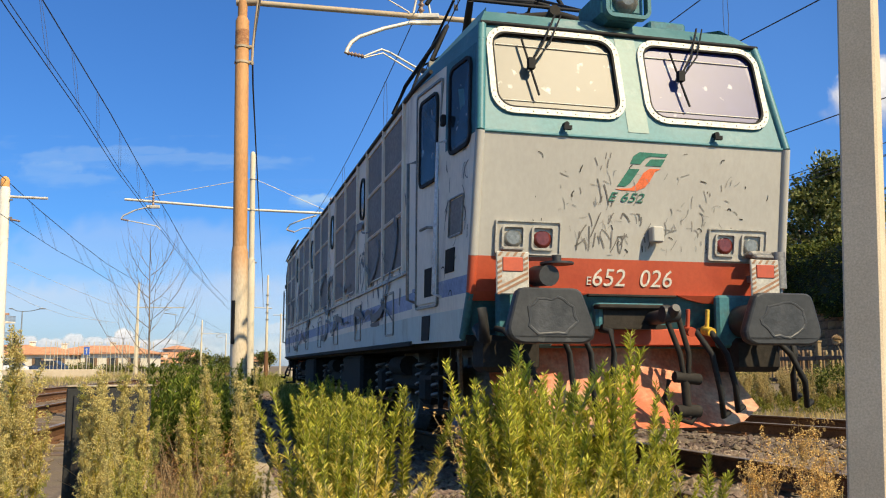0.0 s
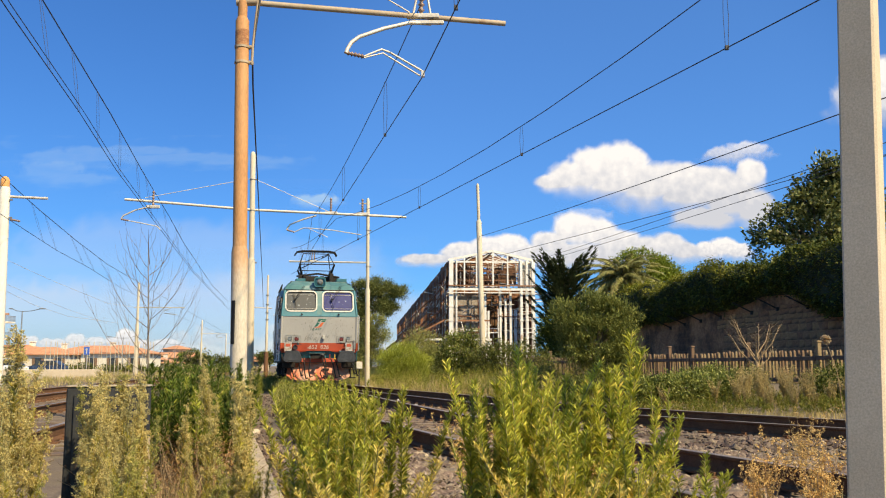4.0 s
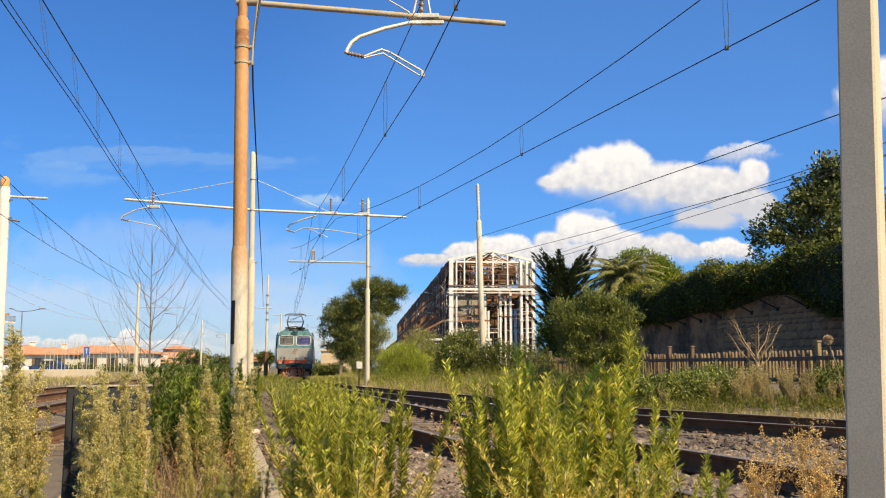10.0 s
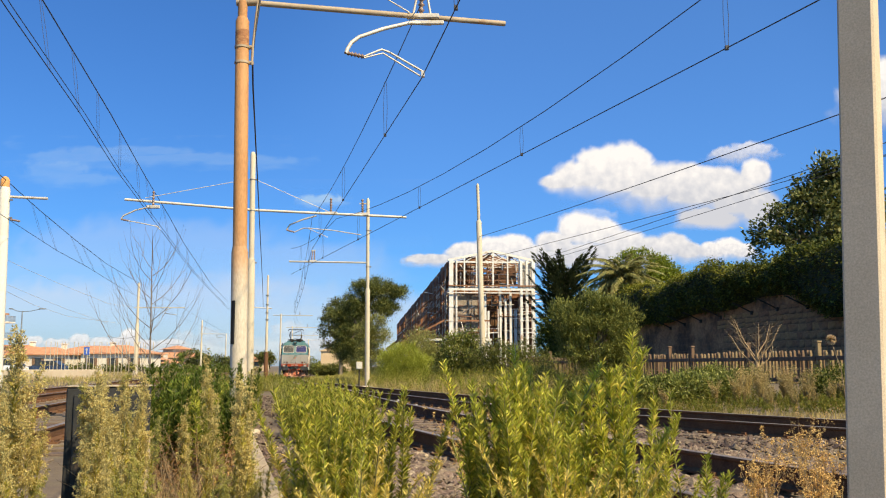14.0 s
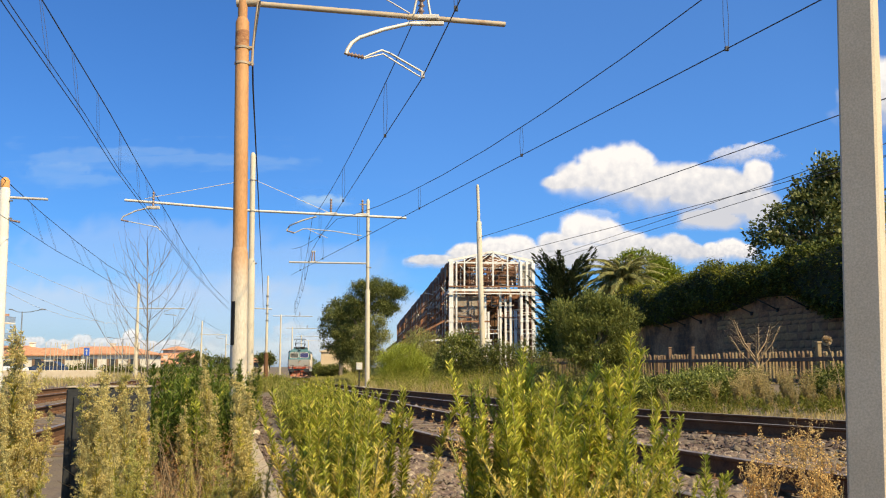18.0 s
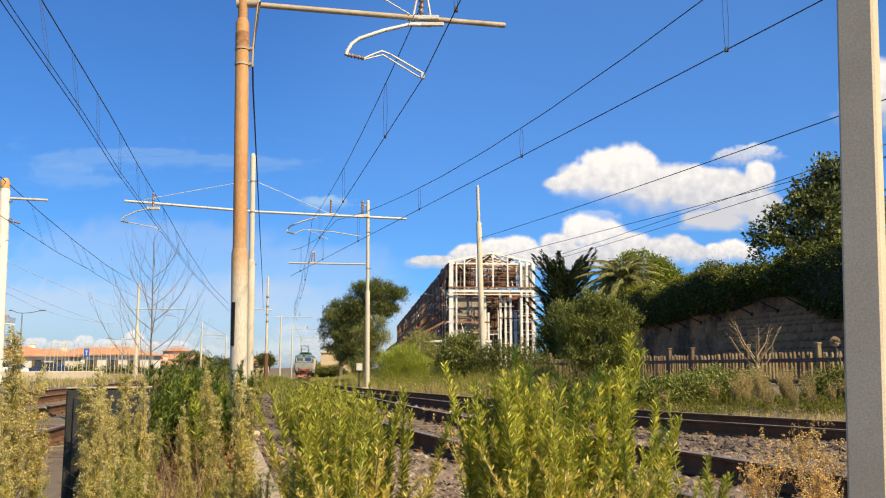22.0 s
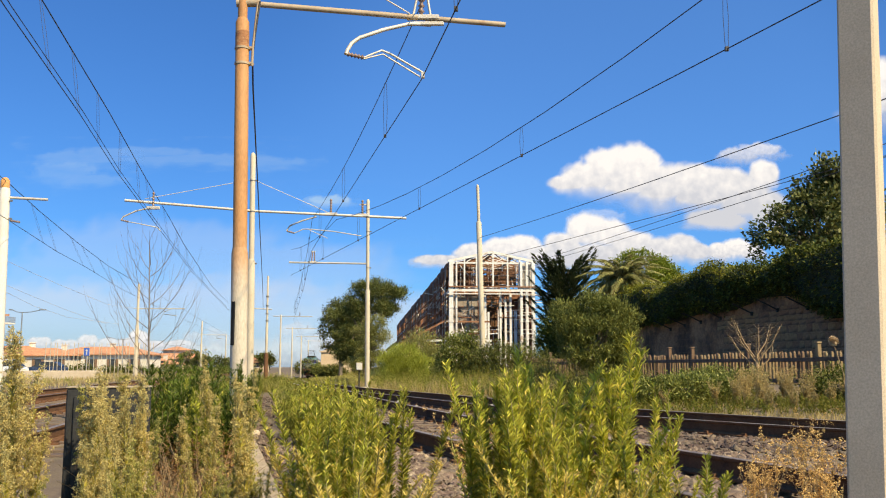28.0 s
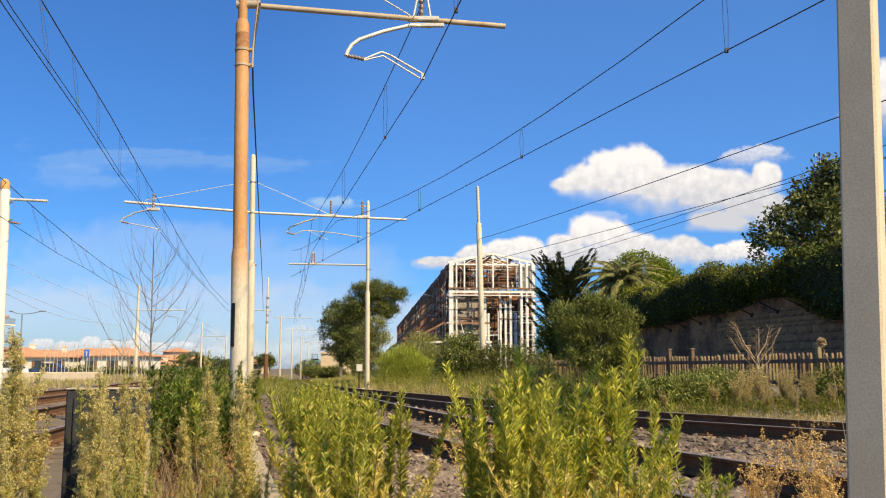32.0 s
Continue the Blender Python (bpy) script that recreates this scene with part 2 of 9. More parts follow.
# ---------------- mesh tools ----------------
class MB:
    """Collects vertices and faces of one mesh."""

    def __init__(self):
        self.v, self.f, self.smooth = [], [], []

    def add(self, verts, faces, smooth=False):
        o = len(self.v)
        self.v.extend(tuple(p) for p in verts)
        self.f.extend([o + i for i in q] for q in faces)
        self.smooth.extend([smooth] * len(faces))
        return self

    def box(self, c, s, rot=None, ch=0.0):
        """A box of centre c and size s; ch chamfers its edges."""
        hx, hy, hz = s[0] / 2, s[1] / 2, s[2] / 2
        R = rot.to_3x3() if rot else None
        ch = min(ch, hx * 0.9, hy * 0.9, hz * 0.9)
        pts, faces = [], []
        if ch <= 0:
            pts = [(x, y, z) for x in (-hx, hx) for y in (-hy, hy) for z in (-hz, hz)]
            faces = [(0, 1, 3, 2), (4, 6, 7, 5), (0, 4, 5, 1), (2, 3, 7, 6), (0, 2, 6, 4), (1, 5, 7, 3)]
        else:
            idx = {}
            for sx in (-1, 1):
                for sy in (-1, 1):
                    for sz in (-1, 1):
                        for a in range(3):
                            p = [sx * (hx - ch), sy * (hy - ch), sz * (hz - ch)]
                            p[a] = (sx * hx, sy * hy, sz * hz)[a]
                            idx[sx, sy, sz, a] = len(pts)
                            pts.append(tuple(p))
            for a in range(3):
                b, d = (a + 1) % 3, (a + 2) % 3
                for s1 in (-1, 1):
                    def k(sb, sd, ax):
                        q = [0, 0, 0]
                        q[a], q[b], q[d] = s1, sb, sd
                        return idx[q[0], q[1], q[2], ax]
                    q = [k(-1, -1, a), k(1, -1, a), k(1, 1, a), k(-1, 1, a)]
                    faces.append(q if s1 > 0 else q[::-1])
                for sb in (-1, 1):
                    for sd in (-1, 1):
                        def e(sa, ax):
                            q = [0, 0, 0]
                            q[a], q[b], q[d] = sa, sb, sd
                            return idx[q[0], q[1], q[2], ax]
                        q = [e(-1, b), e(1, b), e(1, d), e(-1, d)]
                        faces.append(q if sb * sd > 0 else q[::-1])
            for sx in (-1, 1):
                for sy in (-1, 1):
                    for sz in (-1, 1):
                        q = [idx[sx, sy, sz, i] for i in range(3)]
                        faces.append(q if sx * sy * sz > 0 else q[::-1])
        c = Vector(c)
        self.add([(R @ Vector(p) if R else Vector(p)) + c for p in pts], faces)
        return self

    def tube(self, path, r, n=8, cap=True, smooth=True):
        """A tube along path; r is one radius or one for each point."""
        path = [Vector(p) for p in path]
        rs = r if isinstance(r, (list, tuple)) else [r] * len(path)
        ring, up = [], Vector((0, 0, 1))
        for i, p in enumerate(path):
            d = (path[min(i + 1, len(path) - 1)] - path[max(i - 1, 0)]).normalized()
            ref = up if abs(d.z) < 0.95 else Vector((1, 0, 0))
            a = d.cross(ref).normalized()
            b = d.cross(a).normalized()
            ring.append([p + (a * math.cos(2 * math.pi * k / n) + b * math.sin(2 * math.pi * k / n)) * rs[i] for k in range(n)])
        vs = [q for rr in ring for q in rr]
        fs = [(i * n + k, i * n + (k + 1) % n, (i + 1) * n + (k + 1) % n, (i + 1) * n + k) for i in range(len(path) - 1) for k in range(n)]
        self.add(vs, fs, smooth)
        if cap:
            self.add(ring[0], [tuple(range(n))][::1])
            self.add(ring[-1], [tuple(range(n))[::-1]])
        return self

    def loft(self, rings, closed=True, smooth=False, cap=False):
        n = len(rings[0])
        vs = [p for r in rings for p in r]
        m = n if closed else n - 1
        self.add(vs, [(i * n + k, i * n + (k + 1) % n, (i + 1) * n + (k + 1) % n, (i + 1) * n + k) for i in range(len(rings) - 1) for k in range(m)], smooth)
        if cap:
            self.add(rings[0], [tuple(range(n))[::-1]])
            self.add(rings[-1], [tuple(range(n))])
        return self

    def prism(self, outline, depth):
        """A flat outline of (x, y, z) points, pushed through by the vector depth."""
        d = Vector(depth)
        a = [Vector(p) for p in outline]
        return self.loft([a, [p + d for p in a]], cap=True)

    def sweep(self, path, profile, up=(0, 0, 1)):
        """A profile of (side, height) points along a path on the ground."""
        path, up = [Vector(p) for p in path], Vector(up)
        rings = []
        for i, p in enumerate(path):
            d = (path[min(i + 1, len(path) - 1)] - path[max(i - 1, 0)]).normalized()
            s = d.cross(up).normalized()
            rings.append([p + s * a + up * b for a, b in profile])
        return self.loft(rings, cap=True)

    def mesh(self, name, mat):
        me = bpy.data.meshes.new(name)
        me.from_pydata(self.v, [], self.f)
        me.materials.append(mat)
        me.polygons.foreach_set("use_smooth", self.smooth)
        me.update()
        return me


def part(name, mb, mat, parent, label=""):
    """One mesh object under a thing or a part."""
    ob = new(name, mb.mesh(name, mat) if isinstance(mb, MB) else mb)
    ob.parent = parent
    if label:
        ob["label"] = label
    return ob


def thing(name, label, category, at=None, group="", kind=""):
    return tagged(place(new(name), at), label, category, group, kind)


def place(ob, at):
    if at is not None:
        ob.matrix_basis = at
    return ob


def solo(name, mb, mat, label, category, group="", kind="", at=None):
    return tagged(place(new(name, mb.mesh(name, mat)), at), label, category, group, kind)


# ---------------- lines of the plan ----------------
ANGLES = [(-40, 20.0), (2, 19.2), (9, 18.3), (13, 15.6), (20, 12.2), (30, 11.0), (50, 10.5), (75, 9.4), (100, 7.9), (125, 7.2), (150, 6.7), (220, 6.2), (700, 6.0)]


def bearing(y):
    for (a, va), (b, vb) in zip(ANGLES, ANGLES[1:]):
        if y <= b:
            return va + (vb - va) * max(0, (y - a)) / (b - a)
    return ANGLES[-1][1]


CENTRE = {}
_x, _y = 1.21, 8.19
while _y < 600:
    CENTRE[round(_y / 0.25)] = _x
    _x -= 0.25 * math.tan(radians(bearing(_y)))
    _y += 0.25
_x, _y = 1.21, 8.19
while _y > -60:
    CENTRE[round(_y / 0.25)] = _x
    _x += 0.25 * math.tan(radians(bearing(_y)))
    _y -= 0.25


def track_x(y):
    k = y / 0.25
    a = math.floor(k)
    return CENTRE[a] + (CENTRE[a + 1] - CENTRE[a]) * (k - a)


def sag(y):
    """The siding falls gently away beyond the points."""
    d = max(0.0, y - 28)
    return -min(1.15, 0.0085 * d * min(1, d / 10))


def frange(a, b, s):
    while a < b - 1e-6:
        yield a
        a += s
    yield b
# ---------------- ground ----------------
rng = np.random.default_rng(7)


def ground_z(x, y):
    """A gentle bank on the side of the fence, a shallow dip along the far siding, flat elsewhere."""
    side = x - (track_x(min(max(y, -40), 400)) + 6.0)
    bank = 0.35 * min(1, max(0, side / 4)) if y > 14 else 0.0
    dip = sag(y) * min(1, max(0, (8 - abs(x - track_x(min(max(y, -40), 500)))) / 4))
    return bank * min(1, max(0, (y - 14) / 8)) + 0.03 * math.sin(x * 1.7) * math.sin(y * 1.3) + dip


def ground_sheet():
    def grades(lo, hi, near, step, grow, most=1e9, till=0):
        out, p, s = [0.0], 0.0, step
        while p < hi:
            s = step if p < near else s * grow
            s = min(s, most) if p < till else s
            p += s
            out.append(p)
        p, s = 0.0, step
        while p > lo:
            s = step if p > -near else s * grow
            s = min(s, most) if -p < till else s
            p -= s
            out.insert(0, p)
        return out
    xs, ys = grades(-3500, 3500, 16, 0.5, 1.35, 1.5, 45), grades(-600, 4200, 40, 0.5, 1.35, 4.0, 420)
    mb = MB()
    vs = [(x, y, ground_z(x, y) if abs(x) < 60 and -40 < y < 420 else 0.0) for y in ys for x in xs]
    n = len(xs)
    mb.add(vs, [(j * n + i, j * n + i + 1, (j + 1) * n + i + 1, (j + 1) * n + i) for j in range(len(ys) - 1) for i in range(n - 1)], True)
    return solo("ground", mb, M["soil"], "dry brown earth with gravel and patches of grass", "ground", kind="structure")


ground_sheet()

# ---------------- tracks ----------------
RAIL = [(-0.07, 0.0), (-0.07, 0.018), (-0.012, 0.04), (-0.012, 0.135), (-0.036, 0.15), (-0.036, 0.17), (0.036, 0.17), (0.036, 0.15), (0.012, 0.135),
        (0.012, 0.04), (0.07, 0.018), (0.07, 0.0)]


def spline(points, step=0.5):
    P = [Vector((*p, 0)) for p in points]
    P = [P[0] * 2 - P[1]] + P + [P[-1] * 2 - P[-2]]
    out = []
    for a, b, c, d in zip(P, P[1:], P[2:], P[3:]):
        k = max(1, int((c - b).length / step))
        for i in range(k):
            t = i / k
            out.append(0.5 * (2 * b + (c - a) * t + (2 * a - 5 * b + 4 * c - d) * t * t + (3 * b - a - 3 * c + d) * t ** 3))
    out.append(P[-2])
    return out


def offset(path, s):
    out = []
    for i, p in enumerate(path):
        d = (path[min(i + 1, len(path) - 1)] - path[max(i - 1, 0)]).normalized()
        out.append(p + Vector((d.y, -d.x, 0)) * s)
    return out


TRACK_1 = [Vector((track_x(y), y, 0)) for y in list(frange(-8, 40, 0.75)) + list(frange(42, 420, 6))]
TRACK_2 = spline([(15.5, -3.5), (9.6, 5.2), (4.77, 12.07), (1.72, 17.57), (-0.44, 23.75), (-2.57, 29.5), (-4.75, 36), (-6.6, 44)], 0.75)
TRACK_3 = [Vector((-9.75 - 0.18 * (y - 16.4), y, 0)) for y in frange(-40, 400, 8)]
TRACK_4 = [Vector((-6.5 - 0.193 * (y - 16.4), y, 0)) for y in frange(-40, 380, 8)]
SLEEPER = MB().box((0, 0, 0), (2.5, 0.25, 0.16), ch=0.012).mesh("sleeper", M["sleeper"])
PLATE = MB().box((0, 0, 0), (0.34, 0.17, 0.025)).box((-0.1, 0, 0.025), (0.03, 0.06, 0.03)).box((0.1, 0, 0.025), (0.03, 0.06, 0.03)).mesh("rail_chair", M["rail_rust"])


def railway(label, path, near, shiny, sink=0.0, falls=False):
    top = thing("railway_track", label, "railway track", group="railway tracks", kind="structure")
    for s in (-0.7535, 0.7535):
        line = [p + Vector((0, 0, 0.03 - sink + (sag(p.y) if falls else 0))) for p in offset(path, s)]
        rail = part("rail", MB().sweep(line, RAIL), M["rail_rust"], top, "rust-brown steel rail")
        cap = [(-0.034, 0.171), (-0.026, 0.1745), (0.026, 0.1745), (0.034, 0.171)]
        part("railhead", MB().sweep(line, cap), M["rail_top"] if shiny else M["rail_rust"], rail)
    dist, last = 0.0, None
    for i, p in enumerate(path[:-1]):
        q = path[i + 1]
        seg = (q - p).length
        while dist <= seg:
            c = p.lerp(q, dist / seg)
            if near[0] < c.y < near[1]:
                d = (q - p).normalized()
                yaw = math.degrees(math.atan2(d.y, d.x)) - 90
                o = part("sleeper", SLEEPER, None, top)
                o.matrix_basis = pose(c.x, c.y, -0.052 - sink + (sag(c.y) if falls else 0), rz=yaw + random.uniform(-1.5, 1.5))
                for s in (-0.7535, 0.7535):
                    if c.y < 26:
                        k = part("rail_chair", PLATE, None, top)
                        k.matrix_basis = pose(c.x + s * d.y, c.y - s * d.x, 0.035 - sink, rz=yaw)
            dist += 0.62
        dist -= seg
    return top


railway("rusty siding track on weathered sleepers in ballast", TRACK_1, (-7, 60), True, falls=True)
railway("rusty diverging track on weathered sleepers in ballast", TRACK_2, (-3, 40), True, 0.004)
railway("main line track with worn steel rails", TRACK_4, (-6, 60), True)
railway("outer main line track with worn steel rails", TRACK_3, (14, 60), True)


def rocks(count, spots, size, mat, label, name="ballast_stones"):
    """Broken stones: squashed, jittered octahedra in one sheet of rubble."""
    base = np.array([(1, 0, 0), (-1, 0, 0), (0, 1, 0), (0, -1, 0), (0, 0, 1), (0, 0, -1), (.6, .6, .5), (-.6, .6, -.4), (.6, -.6, -.4), (-.6, -.6, .5)], float)
    tri = np.array([(6, 4, 0), (6, 2, 4), (6, 0, 2), (9, 4, 3), (9, 1, 4), (9, 3, 1), (7, 2, 5), (7, 1, 2), (7, 5, 1), (8, 0, 5), (8, 3, 0), (8, 5, 3), (2, 1, 4), (3, 4, 0), (0, 5, 2), (1, 5, 3)][:16])
    V, Fc = [], []
    for k in range(count):
        x, y = spots(k)
        s = size * rng.uniform(0.5, 1.5)
        p = base * (1 + rng.uniform(-0.25, 0.25, (10, 1))) * np.array([s, s * rng.uniform(0.6, 1), s * rng.uniform(0.45, 0.8)])
        a = rng.uniform(0, 6.28)
        c, n = math.cos(a), math.sin(a)
        q = np.column_stack((p[:, 0] * c - p[:, 1] * n + x, p[:, 0] * n + p[:, 1] * c + y, p[:, 2] + ground_z(x, y) + s * 0.15 + 0.004))
        Fc.extend((tri + len(V) * 10).tolist())
        V.append(q)
    mb = MB()
    mb.v, mb.f = np.vstack(V).tolist(), Fc
    mb.smooth = [False] * len(Fc)
    return solo(name, mb, mat, label, "ballast", kind="stuff")


def along(path, width, y0, y1):
    pts = [p for p in path if y0 <= p.y <= y1]

    def pick(k):
        i = rng.integers(0, len(pts) - 1)
        p = pts[i].lerp(pts[i + 1], rng.uniform())
        d = (pts[i + 1] - pts[i]).normalized()
        s = rng.uniform(-width, width)
        while abs(abs(s) - 0.7535) < 0.1:
            s = rng.uniform(-width, width)
        return p.x + d.y * s, p.y - d.x * s
    return pick


rocks(8000, along(TRACK_1, 2.3, 3.2, 12), 0.038, M["gravel"], "brown and grey ballast stones between the rails")
rocks(2600, along(TRACK_1, 1.9, 12, 28), 0.04, M["stone"], "brown and grey ballast stones along the siding")
rocks(6500, along(TRACK_2, 2.3, 5, 24), 0.042, M["stone"], "brown and grey ballast stones of the diverging track")
rocks(3000, lambda k: (rng.uniform(2.6, 8.0), rng.uniform(4.6, 13)), 0.036, M["stone"], "brown stones between the two tracks")
rocks(300, along(TRACK_2, 1.3, 9, 26), 0.045, M["stone_pale"], "pale loose stones between the tracks", "pale_stones")
rocks(3800, lambda k: (rng.uniform(-2.6, 1.2), rng.uniform(3.0, 11)), 0.026, M["gravel"], "small brown gravel of the path", "gravel")
rocks(900, lambda k: (-1.25 - 0.235 * (k % 300) / 30 + rng.normal(0, 0.22), 6.2 + (k % 300) / 30), 0.04, M["stone"], "loose stones along the cable trough", "loose_stones")


def cable_trough():
    top = thing("cable_trough", "old concrete cable trough with lids set in the ground", "cable trough", kind="structure")
    for i in range(16):
        y = 4.4 + i * 0.62
        x = -0.72 - 0.245 * (y - 4.4)
        lid = part("lid", MB().box((0, 0, 0), (0.17, 0.6, 0.07), ch=0.012), M["lid"], top)
        lid.matrix_basis = pose(x, y, 0.045, random.uniform(-1.5, 1.5), random.uniform(-1.5, 1.5), 13.8 + random.uniform(-1, 1))


cable_trough()


# ---------------- overhead line ----------------
def path_x(path, y):
    for a, b in zip(path, path[1:]):
        lo, hi = (a, b) if a.y < b.y else (b, a)
        if lo.y <= y <= hi.y:
            return lo.x + (hi.x - lo.x) * (y - lo.y) / (hi.y - lo.y)
    return path[-1].x if y > path[-1].y else path[0].x


def overhead(path, supports, label, low=5.35, high=6.62, drop=0.62, step=5.5, zig=0.2, falls=False):
    top = thing("overhead_wire", label, "overhead wire", group="overhead wires")

    def cx(y):
        for i, (a, b) in enumerate(zip(supports, supports[1:])):
            if a <= y <= b:
                sa, sb = (zig, -zig) if i % 2 else (-zig, zig)
                t = (y - a) / (b - a)
                return (path_x(path, a) + sa) * (1 - t) + (path_x(path, b) + sb) * t
        return path_x(path, y)
    con, mes = [], []
    for i, (a, b) in enumerate(zip(supports, supports[1:])):
        for k in range(9 if i < len(supports) - 2 else 10):
            t = k / 9
            y = a + (b - a) * t
            dz = sag(y) if falls else 0
            con.append((cx(y), y, low + dz))
            mes.append((cx(y), y, high + dz - drop * 4 * t * (1 - t) * min(1, (b - a) / 40)))
    part("contact_wire", MB().tube(con, 0.0085, 6), M["wire"], top)
    part("messenger_wire", MB().tube(mes, 0.0085, 6), M["wire"], top)
    for i, (a, b) in enumerate(zip(supports, supports[1:])):
        if a > 70:
            break
        n = max(2, int((b - a) / step))
        for k in range(n):
            t = (k + 0.5) / n
            y = a + (b - a) * t
            zt = high - drop * 4 * t * (1 - t) * min(1, (b - a) / 40)
            x = cx(y)
            part("dropper", MB().tube([(x - 0.02, y, low), (x - 0.035, y, (low + zt) / 2), (x - 0.02, y, zt)], 0.004, 4).tube(
                [(x + 0.02, y, low), (x + 0.04, y, (low + zt) / 2), (x + 0.02, y, zt)], 0.004, 4).box((x, y, low), (0.05, 0.05, 0.06)), M["wire"], top)
    return top


overhead(TRACK_1, [-26, 13.7, 34.5, 50, 78, 106, 134, 162, 190, 230], "dark catenary wires over the siding", low=5.38, zig=0.12, falls=True)
WIRE_2 = [Vector((12.0, -10, 0)), Vector((-7.4, 43.8, 0))]
overhead(WIRE_2, [-10, 9, 34.8, 43.8], "dark catenary wires over the diverging track", high=6.62, drop=1.1, zig=0.0)


def wire_run(label, contact, messenger, hangs, twin=0.0):
    """Two wires that run above one another, tied by droppers at the given distances."""
    top = thing("overhead_wire", label, "overhead wire", group="overhead wires")
    part("contact_wire", MB().tube(contact, 0.0095, 6), M["wire"], top)
    part("messenger_wire", MB().tube(messenger, 0.0135, 6), M["wire"], top)
    if twin:
        part("contact_wire", MB().tube([(x + twin, y, z) for x, y, z in contact], 0.008, 6), M["wire"], top)

    def at(line, y):
        for p, q in zip(line, line[1:]):
            if p[1] <= y <= q[1]:
                return Vector(p).lerp(Vector(q), (y - p[1]) / (q[1] - p[1]))
        return Vector(line[-1])
    for y in hangs:
        lo, hi = at(contact, y), at(messenger, y)
        for s in (-0.03, 0.03):
            part("dropper", MB().tube([lo + Vector((s * 0.5, 0, 0)), lo.lerp(hi, 0.5) + Vector((s, 0, 0)), hi + Vector((s * 0.5, 0, 0))], 0.004, 4), M["wire"], top)
    return top


wire_run("dark catenary wires over the main line", [(-6.06, 10.9, 6.21), (-6.47, 12.8, 6.19), (-7.48, 18.1, 6.09), (-8.64, 23.4, 6.07), (-9.41, 27.4, 6.04), (-10.58, 33.4, 6.01), (-13.39, 48, 5.94), (-19.18, 81, 5.94)],
         [(-6.66, 12.5, 7.55), (-7.27, 15.7, 7.51), (-8.33, 22, 7.2), (-10.04, 29.5, 7.41), (-10.89, 33.2, 7.56), (-11.8, 38.5, 7.3), (-12.91, 44.6, 7.0), (-17.44, 68, 6.97), (-20.39, 86, 6.95)], (15.5, 18, 20.5, 24, 28, 31, 36.5, 41, 46, 55), 0.1)
wire_run("dark catenary wires over the outer main line", [(-13.68, 25.5, 5.87), (-14.08, 29.6, 5.54), (-15.52, 36, 5.53), (-16.8, 42.5, 5.56), (-19.26, 54, 5.55), (-24.9, 86, 5.5), (-28.68, 120, 4.85)],
         [(-13.49, 25, 7.04), (-14.54, 29.6, 7.05), (-15.84, 35, 6.99), (-17.61, 43, 6.89), (-19.8, 53, 6.87), (-26.45, 79, 8.04), (-35.87, 150, 6.29)], (33.5, 36, 41.5, 44.5, 50, 58))


def insulator(p, q, mb, r=0.05, n=5):
    """A stack of porcelain sheds from p to q."""
    p, q = Vector(p), Vector(q)
    return mb.tube([p.lerp(q, k / (4 * n)) for k in range(4 * n + 1)], [(0.5, 0.55, 1.0, 0.6)[k % 4] * r for k in range(4 * n + 1)], 10)


def registration(top, foot, tip, arm_mat):
    """The bent pull-off arm under a cantilever: down from foot, through an insulator, out to the wire at tip."""
    f, t = Vector(foot), Vector(tip)
    d = Vector((t.x - f.x, t.y - f.y, 0))
    back = f - d * 0.95
    low = Vector((back.x, back.y, t.z + 0.38))
    path = [f, f.lerp(low, 0.2) + Vector((0, 0, 0.02)), f.lerp(Vector((low.x, low.y, low.z + 0.26)), 0.82), low + Vector((0.015, 0, 0.14)), low]
    part("pull_off_arm", MB().tube(path, 0.028, 8), arm_mat, top)
    ins = low + (t - low) * 0.22
    part("insulator", insulator(low, ins + Vector((0, 0, -0.02)), MB(), 0.04, 4), M["insulator"], top)
    kink = low.lerp(t, 0.5) + Vector((0, 0, 0.1))
    part("steady_arm", MB().tube([ins, low.lerp(t, 0.36) + Vector((0, 0, 0.06)), kink, t], 0.014, 6).tube(
        [kink - Vector((0, 0, 0.04)), t - Vector((0, 0, 0.07))], 0.012, 6).box(t, (0.04, 0.07, 0.09)), arm_mat, top)


def mast(label, base, height, r0, r1, mat, lean=(0, 0), bands=(), n=16, step=None):
    """A tubular mast of stepped steel tubes, its foot at base."""
    top = thing("catenary_mast", label, "catenary mast", pose(*base), group="catenary masts")
    cut = step if step else height * 0.55
    lx, ly = lean

    def at(z):
        return (lx * z / height, ly * z / height, z)
    part("lower_tube", MB().tube([at(0), at(cut), at(cut + 0.08)], [r0, r0, r1], n), mat[0], top)
    part("upper_tube", MB().tube([at(cut + 0.06), at(height - 0.12), at(height - 0.03), at(height)], [r1, r1 * 0.97, r1 * 0.6, 0.02], n), mat[1], top)
    part("footing", MB().box((0, 0, -0.2), (r0 * 4.5, r0 * 4.5, 0.5), ch=0.03), M["concrete"], top)
    for z in bands:
        part("clamp_band", MB().tube([at(z - 0.018), at(z + 0.018)], r1 * 1.1, n).box(Vector(at(z)) + Vector((r1 * 1.5, 0, 0)), (0.09, 0.06, 0.05)), M["steel"], top)
    return top


